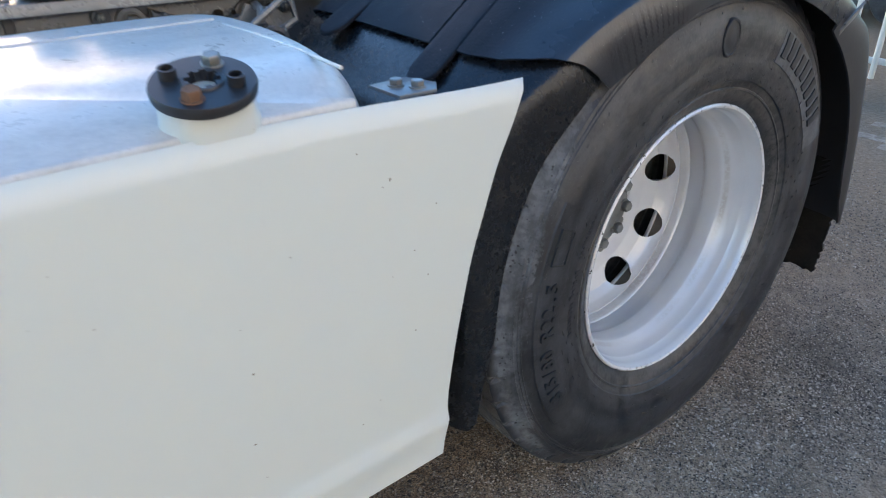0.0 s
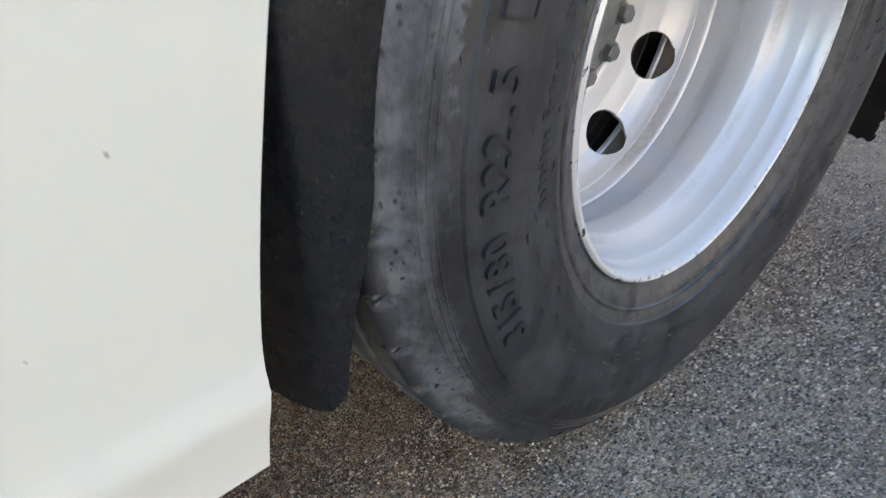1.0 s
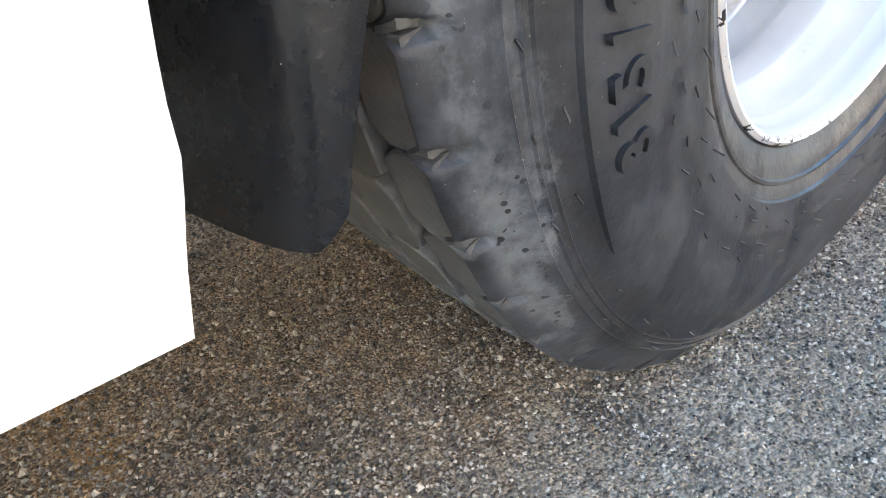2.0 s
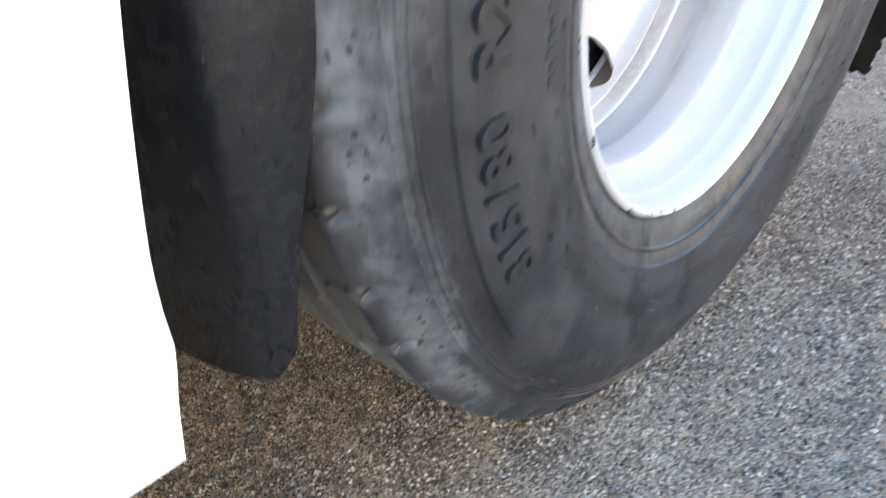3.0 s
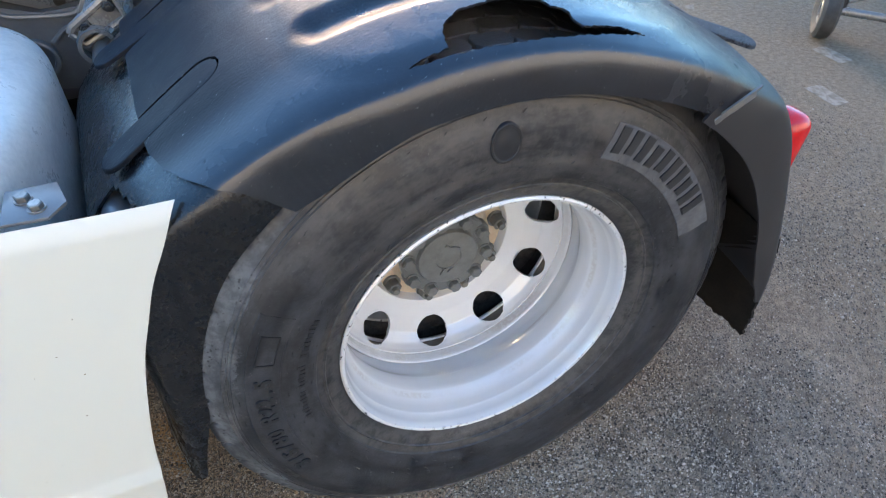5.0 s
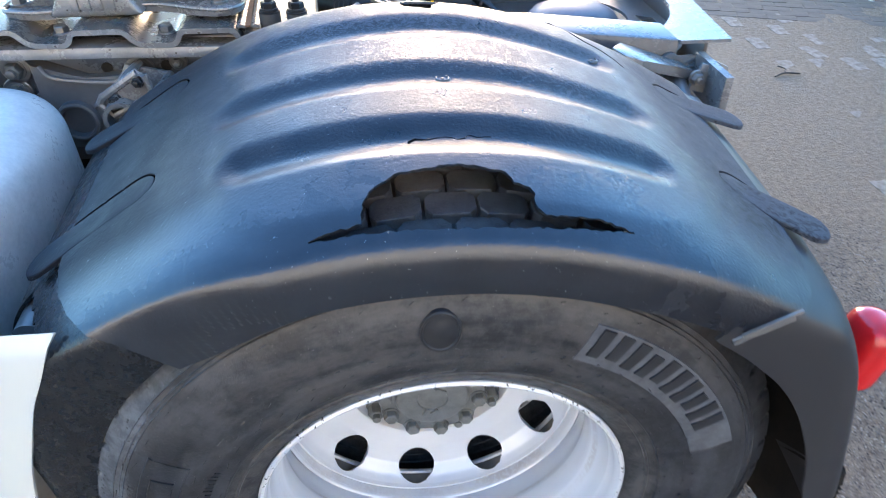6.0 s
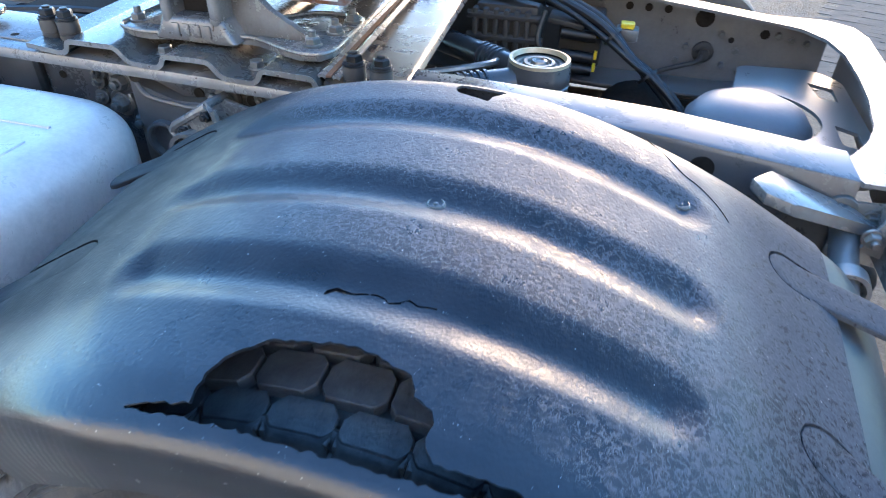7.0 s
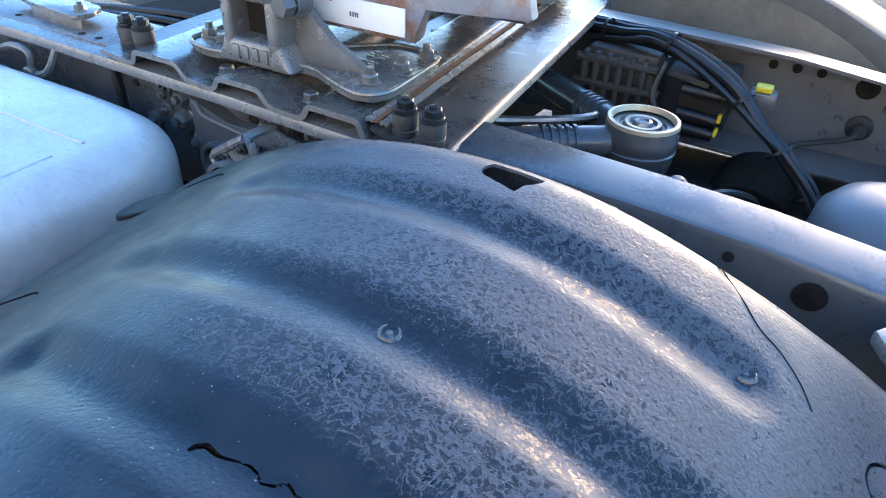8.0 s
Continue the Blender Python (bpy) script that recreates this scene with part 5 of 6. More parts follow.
PLATE = round_bends([(-0.965, 1.082), (-0.876, 1.073), (-0.868, 1.100), (-0.752, 1.100), (-0.728, 1.072), (-0.662, 1.069), (-0.652, 1.094), (-0.548, 1.094),
                     (-0.526, 1.066), (-0.457, 1.063), (-0.446, 1.090), (-0.335, 1.088), (-0.322, 1.058)], 0.014)
mount = part("mounting_plate", profile_sheet(PLATE, 0.009, 0.735, 1.79, -0.07), MOUNT, truck, "grey corrugated steel mounting plate")
part("plate_edge", profile_sheet([(x, z + 0.0006) for x, z in PLATE], 0.0102, 0.7335, 0.7355, -0.07), STEELGREY, mount)
cross = part("cross_plate", profile_sheet(round_bends([(-0.318, 1.079), (-0.30, 1.069), (-0.18, 1.066), (-0.172, 1.05)], 0.01), 0.008, 0.745, 1.80, -0.07), CROSS, truck,
             "dark steel cross plate strewn with sand")
for y0 in (0.0, 0.022):
    part("edge_bar", profile_sheet([(-0.335 + y0 * 1.3, 1.086), (-0.327 + y0 * 1.3, 1.090), (-0.318 + y0 * 1.3, 1.086)], 0.006, 0.75, 1.80, -0.07), STEELGREY, cross)

part("rust_strip", profile_sheet([(-0.3185, 1.0835), (-0.3085, 1.0835)], 0.004, 0.75, 1.80, -0.07), RUST, cross, "rusty strip between the bars")


def spacer_bolt(x, y, z, parent):
    bm = bmesh.new()
    add_plug(bm, [(0, 0.0205), (0.004, 0.0215), (0.010, 0.0215), (0.011, 0.0203), (0.014, 0.0203), (0.015, 0.0215), (0.036, 0.0215), (0.04, 0.0195)], pose(x, y, z), 28)
    part("spacer", bm, GRIMY, parent, "round steel spacer under a bolt head")
    part("washer", hex_bolt((x, y, z + 0.04), (0, 0, 1), 0.0165, 0.004), BLACKSTEEL, parent)
    part("bolt", hex_bolt((x, y, z + 0.043), (0, 0, 1), 0.014, 0.016, 0.004), BLACKSTEEL, parent)


for x, y in ((-0.27, 0.772), (-0.215, 0.766)):
    spacer_bolt(x, y, 1.068, cross)
for x, y in ((-0.925, 0.80), (-0.882, 0.80)):
    spacer_bolt(x - 0.03, y, 1.076, mount)
for x, y, z in ((-0.69, 0.80, 1.070), (-0.487, 0.80, 1.064), (-0.49, 1.25, 1.064), (-0.69, 1.25, 1.070)):
    part("bolt", hex_bolt((x, y, z), (0, 0, 1), 0.013, 0.016), STEEL, mount)

# fifth wheel: two cast pedestals and the coupling plate
def pedestal(y0, s):
    bm = bmesh.new()
    base = [(-0.80, y0 + s * 0.02), (-0.72, y0), (-0.66, y0 + s * 0.02), (-0.60, y0 + s * 0.02), (-0.50, y0 + s * 0.04), (-0.42, y0), (-0.36, y0 - s * 0.02), (-0.325, y0 + s * 0.01),
            (-0.335, y0 + s * 0.20), (-0.355, y0 + s * 0.235), (-0.45, y0 + s * 0.235), (-0.55, y0 + s * 0.14), (-0.66, y0 + s * 0.14), (-0.74, y0 + s * 0.20), (-0.80, y0 + s * 0.20)]
    if s < 0:
        base = base[::-1]
    base = round_bends(base[-1:] + base + base[:1], 0.03, 5)[1:-1]
    add_slab(bm, base, "z", 1.098, 1.112, 0.004)
    ped = part("pedestal", bm, CASTLIGHT, truck, "grey cast fifth wheel pedestal")
    part("raised_edge", tube([(x, y, 1.1125) for x, y in base] + [(*base[0], 1.1125)], 0.0045, 8, 0), CASTLIGHT, ped)
    # hollow tower: a flared foot, two cheeks and a top bridge
    bm = bmesh.new()
    a, b = sorted((y0 + s * 0.0, y0 + s * 0.12))
    for v in add_box(bm, -0.682, -0.541, a, b, 1.10, 1.15, bevel=0.012, segments=3):
        v.co.x = -0.6115 + (v.co.x + 0.6115) * (1 + 0.35 * smoothstep(1.128, 1.10, v.co.z))
    part("tower_foot", bm, CASTLIGHT, ped)
    for x0, x1 in ((-0.676, -0.652), (-0.572, -0.547)):
        part("tower_cheek", box(x0, x1, a, b, 1.13, 1.23, bevel=0.009, segments=3), CASTLIGHT, ped)
    # black block added in the tower's mouth to stand for the shade inside
    part("tower_shade", box(-0.65, -0.575, min(y0 + s * 0.045, y0 + s * 0.11), max(y0 + s * 0.045, y0 + s * 0.11), 1.14, 1.22), GRIME_SHADE, ped)
    part("tower_head", box(-0.68, -0.543, a - 0.004, b + 0.004, 1.216, 1.30, bevel=0.016, segments=3), CASTLIGHT, ped)
    bm = bmesh.new()
    yy = y0 + s * 0.06
    add_slab(bm, [(-0.56, 1.11), (-0.35, 1.11), (-0.40, 1.125), (-0.47, 1.16), (-0.52, 1.215), (-0.56, 1.235)], "y", yy - 0.009, yy + 0.009, 0.004)
    add_slab(bm, [(-0.79, 1.11), (-0.66, 1.11), (-0.66, 1.16), (-0.70, 1.135)], "y", yy - 0.009, yy + 0.009, 0.004)
    part("rib", bm, CASTLIGHT, ped)
    # raised maker's mark: plain bars
    f = y0 - s * 0.0035
    for k in range(4):
        x = -0.655 + 0.023 * k
        part("mark_bar", box(x, x + 0.017, min(f, f + s * 0.008), max(f, f + s * 0.008), 1.113, 1.139, bevel=0.003), CASTLIGHT, ped)
    for x, d in ((-0.375, 0.035), (-0.362, 0.115), (-0.358, 0.195), (-0.775, 0.06), (-0.775, 0.16)):
        part("bolt", hex_bolt((x, y0 + s * d, 1.114), (0, 0, 1), 0.0135, 0.016, 0.012), STEEL, ped)
    for row, (x, count) in enumerate(((-0.452, 9), (-0.428, 8))):
        for k in range(count):
            d = 0.072 + 0.0125 * k
            if k != 5:
                part("cast_letter", box(x - 0.008, x + 0.008, y0 + s * d - 0.0035, y0 + s * d + 0.0035, 1.110, 1.1145, bevel=0.001), CASTLIGHT, ped)
    bm = bmesh.new()
    m = turn_to((0, -s, 0), (-0.525, y0 + s * 0.02, 1.225))
    add_plug(bm, [(-0.03, 0.026), (0.004, 0.026), (0.006, 0.022)], m, 24)
    add_hex(bm, m, 0.019, 0.03)
    part("pivot_bolt", bm, CAST, ped)
    return ped


pedestal(0.79, 1)
pedestal(1.75, -1)
bm = bmesh.new()
disc = [(-0.58 + 0.49 * math.cos(a), 1.27 + 0.40 * math.sin(a)) for a in [2 * math.pi * k / 72 for k in range(72)]]
disc = [(x, y) for x, y in disc if not (x < -0.66 and abs(y - 1.27) < 0.05)]
add_slab(bm, disc, "z", 1.262, 1.30, 0.01)
coupling = part("coupling_plate", bm, GREASY, truck, "greasy rust-stained fifth wheel plate")
bm = bmesh.new()
add_slab(bm, [(-0.60, 1.168), (-0.335, 1.168), (-0.325, 1.18), (-0.315, 1.236), (-0.13, 1.236), (-0.12, 1.246), (-0.13, 1.286), (-0.60, 1.286)], "y", 0.897, 0.925, 0.006)
part("coupling_skirt", bm, GREASY, coupling, "grey cast side of the coupling plate")
part("sticker", box(-0.545, -0.348, 0.892, 0.8955, 1.178, 1.226, bevel=0.0005), LABEL, coupling, "white warning sticker with faded print")
for x, w in ((-0.462, 0.003), (-0.456, 0.002), (-0.451, 0.003), (-0.446, 0.002)):
    part("print_bar", box(x, x + w, 0.8905, 0.8925, 1.196, 1.204), CHASSIS, coupling)
part("print_bar", box(-0.54, -0.50, 0.8905, 0.8925, 1.216, 1.223), RED, coupling)

# bolts on the outer face of the left rail
for x, z, r in ((-0.796, 1.007, 0.02), (-0.808, 0.958, 0.02), (-0.76, 0.925, 0.02), (-0.553, 0.997, 0.019), (-0.85, 1.022, 0.012), (-0.856, 0.999, 0.011), (-0.858, 0.965, 0.011),
                (-0.905, 0.93, 0.012), (-0.473, 1.009, 0.012), (0.60, 0.955, 0.017), (0.53, 0.965, 0.011), (0.66, 0.948, 0.014)):
    part("bolt", hex_bolt((x, 0.778, z), (0, -1, 0), r * 0.78, r * 1.1, r * 0.5), CAST, rail_l)
    bm = bmesh.new()
    add_plug(bm, [(-0.004, r * 1.5), (0.009, r * 1.5), (0.0105, r * 1.4)], turn_to((0, -1, 0), (x, 0.785, z)), 24)
    part("washer", bm, STEEL if r > 0.018 else CAST, rail_l)
bm = bmesh.new()
add_lathe(bm, [(0.0, 0.044), (0.016, 0.043), (0.018, 0.038), (0.016, 0.033), (0.0, 0.031)], turn_to((0, -1, 0), (-0.697, 0.757, 0.90)), 32)
part("casting_ring", bm, CHASSIS, rail_l)
part("casting_rib", tube([(-0.74, 0.752, 1.02), (-0.72, 0.752, 0.995), (-0.66, 0.752, 0.985), (-0.60, 0.752, 0.982), (-0.58, 0.752, 0.995)], 0.006, 8, 6), CHASSIS, rail_l)
part("casting_rib", tube([(-0.655, 0.752, 0.93), (-0.62, 0.752, 0.955), (-0.58, 0.752, 0.96)], 0.006, 8, 6), CHASSIS, rail_l)
# holes as flat black discs, the shade inside them given as colour
for x, z, r in ((-0.62, 1.0, 0.011), (-0.585, 1.0, 0.005), (-0.5, 1.0, 0.011), (0.364, 0.992, 0.022), (0.252, 1.015, 0.008), (-0.95, 1.0, 0.008), (0.18, 0.985, 0.011)):
    bm = bmesh.new()
    add_plug(bm, [(0, r), (0.003, r)], turn_to((0, -1, 0), (x, 0.7845, z)), 24)
    part("rail_hole", bm, GRIME_SHADE, rail_l)
# black discs again for the shaded holes of the right rail
for x, z, r in ((0.415, 0.985, 0.026), (0.20, 1.0, 0.011), (0.255, 1.0, 0.011), (0.31, 1.0, 0.011), (0.50, 0.93, 0.008), (0.585, 0.955, 0.013)):
    bm = bmesh.new()
    add_plug(bm, [(0, r), (0.003, r)], turn_to((0, -1, 0), (x, 1.7365, z)), 24)
    part("rail_hole", bm, GRIME_SHADE, rail_r)
for x, z in ((0.12, 1.0), (0.47, 0.945), (0.38, 0.90), (0.36, 0.855), (0.43, 0.86), (0.52, 0.90), (0.49, 0.855), (0.54, 0.845), (0.58, 0.84), (0.05, 1.005), (0.62, 0.955), (0.66, 0.945), (0.70, 0.94)):
    part("rivet", hex_bolt((x, 1.736, z), (0, -1, 0), 0.008, 0.009), CAST, rail_r)
# casting and bolted clamp that hold the mudguard's front tube
bm = bmesh.new()
add_slab(bm, [(-0.76, 0.84), (-0.52, 0.80), (-0.50, 0.94), (-0.56, 1.0), (-0.66, 0.985), (-0.76, 1.03)], "y", 0.755, 0.786, 0.006)
part("rail_casting", bm, CHASSIS, truck, "grey cast bracket on the chassis rail")
bm = bmesh.new()
add_lathe(bm, [(-0.02, 0.036), (0.02, 0.036), (0.02, 0.028), (-0.02, 0.028)], turn_to((-0.1, 1, 0), (-0.565, 0.655, 0.95)), 28, closed=True)
add_tube(bm, [(-0.575, 0.66, 0.985), (-0.56, 0.70, 1.01), (-0.545, 0.76, 1.015)], 0.009, 8)
add_tube(bm, [(-0.54, 0.65, 0.97), (-0.50, 0.70, 0.985), (-0.49, 0.76, 0.99)], 0.009, 8)
add_slab(bm, [(-0.60, 0.97), (-0.48, 0.97), (-0.49, 1.0), (-0.57, 1.02)], "y", 0.745, 0.757, 0.003)
frame_line = [(-0.605, 0.66, 0.976), (-0.598, 0.66, 0.988), (-0.52, 0.66, 1.036), (-0.508, 0.66, 1.03), (-0.50, 0.66, 0.99), (-0.584, 0.66, 0.950), (-0.605, 0.66, 0.976)]
add_tube(bm, frame_line, 0.008, 8, 0)
add_slab(bm, [(x, z) for x, y, z in frame_line[:-1]], "y", 0.662, 0.668, 0.001)
clamp = part("tube_clamp", bm, STEELGREY, truck, "cast clamp round the guard's carrying tube")
for x, z in ((-0.575, 0.982), (-0.523, 1.018)):
    part("bolt", hex_bolt((x, 0.661, z), (0, -1, 0), 0.0095, 0.012, 0.006), BLACKSTEEL, clamp)
part("carrying_tube", tube([(-0.556, 0.095, 0.893), (-0.556, 0.10, 0.893), (-0.556, 0.55, 0.925), (-0.556, 0.78, 0.94)], 0.024, 20, 0), CHASSIS, truck, "grey tube that carries the mudguard")
part("carrying_tube", tube([(0.54, 0.08, 0.875), (0.57, 0.50, 0.90), (0.62, 0.80, 0.925)], 0.023, 20, 4), CHASSIS, truck, "grey tube that carries the mudguard")
# rear strut
bm = bmesh.new()
add_slab(bm, [(0.43, 0.70), (0.47, 0.765), (0.62, 0.775), (0.66, 0.74), (0.60, 0.725), (0.50, 0.675), (0.45, 0.67)], "z", 0.0, 0.022, 0.004)
for v in bm.verts:
    v.co.z += 1.005 - 0.36 * (v.co.x - 0.44)
strut = part("guard_strut", bm, STEELGREY, truck, "light grey cast strut from rail to mudguard")
bm = bmesh.new()
add_lathe(bm, [(-0.016, 0.034), (0.016, 0.034), (0.016, 0.027), (-0.016, 0.027)], turn_to((0.1, 1, 0), (0.592, 0.62, 0.908)), 28, closed=True)
add_slab(bm, [(0.62, 0.925), (0.70, 0.905), (0.685, 0.97), (0.64, 0.985)], "y", 0.70, 0.71, 0.002)
add_slab(bm, [(0.655, 0.90), (0.672, 0.90), (0.672, 0.985), (0.655, 0.985)], "y", 0.62, 0.77, 0.002)
part("tube_clamp", bm, STEELGREY, strut)
for at in ((0.63, 0.698, 0.955), (0.67, 0.698, 0.935)):
    part("bolt", hex_bolt(at, (0, -1, 0), 0.012, 0.016, 0.01), STEEL, strut)

# ---- between the rails ----
bm = bmesh.new()
m = pose(0.01, 1.256, 0)
add_lathe(bm, [(0.86, 0.05), (0.885, 0.072), (0.925, 0.079), (0.928, 0.0765), (0.932, 0.0765), (0.935, 0.0785), (0.955, 0.0785), (0.959, 0.0765), (0.975, 0.0765), (0.982, 0.074)], m, 56)
hub_v = part("rod_head", bm, RAIL, truck, "grey ball joint head of the axle link")
bm = bmesh.new()
add_lathe(bm, [(0.978, 0.0755), (0.986, 0.0745), (0.987, 0.067), (0.976, 0.063)], m, 56)
part("rim_ring", bm, BRASS, hub_v, "pale brass coloured ring")
bm = bmesh.new()
add_plug(bm, [(0.96, 0.064), (0.972, 0.064), (0.973, 0.05), (0.967, 0.047), (0.967, 0.042), (0.977, 0.038), (0.977, 0.03), (0.97, 0.027), (0.97, 0.022), (0.98, 0.018), (0.982, 0.012), (0.978, 0.009)], m, 48)
part("joint_cap", bm, STEEL, hub_v)
for y1, x1 in ((0.93, -0.45), (1.56, -0.42)):
    d = Vector((x1, y1, 0.93)) - Vector((0.01, 1.256, 0.935))
    at = Vector((0.01, 1.256, 0.935))
    bm = bmesh.new()
    add_tube(bm, [at + d * 0.1, at + d * 0.2, at + d * 0.21, at + d], 0.034, 18, 0)
    part("link_arm", bm, RAIL, hub_v)
    for k in range(5):
        part("arm_ring", tube([at + d * (0.25 + 0.03 * k), at + d * (0.262 + 0.03 * k)], 0.0385, 18, 0), RAIL, hub_v)
bm = bmesh.new()
add_box(bm, 0.05, 0.13, 1.08, 1.22, 0.72, 0.90, bevel=0.02)
add_box(bm, -0.3, 0.3, 1.02, 1.5, 0.46, 0.72, bevel=0.08, segments=4)
add_box(bm, -0.2, 0.5, 0.9, 1.7, 0.42, 0.60, bevel=0.05, segments=3)
axle = part("axle_casing", bm, GRIME_SHADE, truck, "dark greasy rear axle casing")
bm = bmesh.new()
add_box(bm, 0.085, 0.155, 1.10, 1.19, 0.87, 0.905, bevel=0.006)
part("axle_bracket", bm, RUST, axle, "rust-spotted axle bracket")
part("bolt", hex_bolt((0.12, 1.145, 0.905), (0, 0, 1), 0.02, 0.02, 0.006), CAST, axle)
bm = bmesh.new()
add_plug(bm, [(0, 0.11), (0.03, 0.13), (0.12, 0.13), (0.15, 0.10)], turn_to((0.2, 1, 0.3), (0.26, 1.50, 0.68)), 32)
part("brake_cylinder", bm, GRIME_SHADE, axle)
part("spring_carrier", box(-0.35, 0.6, 1.42, 1.745, 0.4, 0.748, bevel=0.05, segments=3), GRIME_SHADE, axle, "black greasy carrier under the rail")
part("spring_carrier", box(0.60, 0.80, 0.95, 1.6, 0.6, 0.72, bevel=0.03, segments=3), GRIME_SHADE, axle, "black greasy carrier under the rail")
# dome of the air spring with its seat plate
bm = bmesh.new()
add_plug(bm, [(0.70, 0.11), (0.74, 0.135), (0.85, 0.146), (0.895, 0.141), (0.925, 0.117), (0.942, 0.08), (0.949, 0.04), (0.95, 0.008)], pose(0.51, 1.255, 0), 56)
part("air_reservoir", bm, TANKBLUE, truck, "smooth blue-grey domed air vessel")


def pierced_plate(outline, openings, z, thick):
    """A flat plate with openings cut through it."""
    bm = bmesh.new()
    edges = []
    for loop in [outline] + openings:
        vs = [bm.verts.new((x, y, z)) for x, y in loop]
        edges += [bm.edges.new((p, q)) for p, q in zip(vs, vs[1:] + vs[:1])]
    bmesh.ops.triangle_fill(bm, use_beauty=True, use_dissolve=False, edges=edges)
    bmesh.ops.recalc_face_normals(bm, faces=bm.faces)
    if sum(f.normal.z for f in bm.faces) < 0:
        bmesh.ops.reverse_faces(bm, faces=bm.faces)
    thicken(bm, thick)
    return bm


ring_in = [(0.51 + 0.155 * math.cos(a), 1.255 + 0.155 * math.sin(a)) for a in [radians(v) for v in range(-60, 101, 10)]]
seat = round_bends([(0.49, 1.44), (0.51, 1.58), (0.70, 1.60), (0.76, 1.53), (0.76, 1.05), (0.71, 0.96), (0.585, 0.93)], 0.03)
part("seat_plate", pierced_plate(seat + ring_in, [[(0.685, 1.40), (0.725, 1.385), (0.728, 1.47), (0.672, 1.50)], [(0.688, 1.14), (0.73, 1.12), (0.732, 1.21), (0.69, 1.24)]], 0.913, 0.008),
     CHASSIS, truck, "grey steel seat plate with two openings")
# rear crossmember with a curved front edge
bm = bmesh.new()
curve = [(0.60, 1.675), (0.655, 1.64), (0.70, 1.57), (0.722, 1.46), (0.721, 1.3), (0.711, 1.17), (0.69, 1.03), (0.66, 0.95), (0.62, 0.885), (0.58, 0.862)]
outer = [(0.62, 0.783), (0.738, 0.783), (0.749, 0.90), (0.764, 1.05), (0.785, 1.25), (0.803, 1.45), (0.808, 1.62), (0.79, 1.70), (0.73, 1.748), (0.60, 1.748)]
add_slab(bm, outer + curve, "z", 0.998, 1.006, 0.0)
rear_beam = part("rear_crossmember", bm, STEELGREY, truck, "light grey rear crossmember")
line = outer[1:-2]
for run in (line[1:],):
    bm = bmesh.new()
    lo = [bm.verts.new((x, y, 0.83)) for x, y in run]
    hi = [bm.verts.new((x, y, 1.0)) for x, y in run]
    for i in range(len(run) - 1):
        bm.faces.new((lo[i], lo[i + 1], hi[i + 1], hi[i]))
    thicken(bm, 0.008)
    part("crossmember_web", bm, CHASSIS, rear_beam)
bm = bmesh.new()
add_slab(bm, [(0.60, 0.972), (0.672, 0.975), (0.744, 0.942), (0.758, 0.872), (0.735, 0.845), (0.60, 0.862)], "y", 0.776, 0.784, 0.001)
end_plate = part("end_plate", bm, STEELGREY, rear_beam, "grey plate with a worn corner at the open beam end")
for x, z in ((0.648, 0.945), (0.70, 0.93)):
    part("bolt", hex_bolt((x, 0.775, z), (0, -1, 0), 0.012, 0.014, 0.008), STEEL, rear_beam)

# lower shelf of the right rail, valve block, harness
part("inner_angle", box(-0.5, 0.62, 1.60, 1.735, 0.80, 0.808, bevel=0.002), CHASSIS, truck, "grey angle along the lower right rail")
bm = bmesh.new()
add_box(bm, -0.22, -0.04, 1.55, 1.70, 0.84, 1.02, bevel=0.012)
valve = part("valve_block", bm, GRIMY, truck, "grimy grey brake valve block")
for k in range(6):
    part("cooling_rib", box(-0.225 + 0.03 * k, -0.21 + 0.03 * k, 1.53, 1.56, 0.85, 1.01, bevel=0.004), GRIMY, valve)
for k in range(3):
    part("pipe", tube([(-0.24, 1.54, 0.87 + 0.06 * k), (-0.02, 1.54, 0.87 + 0.06 * k)], 0.012, 10, 0), GRIMY, valve)
bm = bmesh.new()
add_box(bm, 0.02, 0.14, 1.57, 1.70, 0.86, 1.0, bevel=0.01)
add_box(bm, -0.01, 0.09, 1.52, 1.60, 0.985, 1.0, bevel=0.003, m=Matrix.Rotation(0.15, 4, "Y"))
part("valve_body", bm, DARK, valve)
for z in (0.965, 0.905, 0.87):
    bm = bmesh.new()
    add_tube(bm, [(0.03, 1.535, z), (0.125, 1.535, z - 0.004)], 0.016, 12, 0)
    plug = part("connector", bm, HOSE, valve)
    part("lock_clip", box(0.126, 0.135, 1.522, 1.541, z - 0.004, z + 0.0185, bevel=0.003), YELLOW, valve, "yellow plastic clip")
bm = bmesh.new()
add_box(bm, 0.175, 0.235, 1.55, 1.60, 0.95, 0.985, bevel=0.006)
part("connector", bm, CAST, valve)
part("lock_clip", box(0.185, 0.222, 1.552, 1.585, 0.985, 1.0, bevel=0.004), YELLOW, valve, "yellow plastic clip")
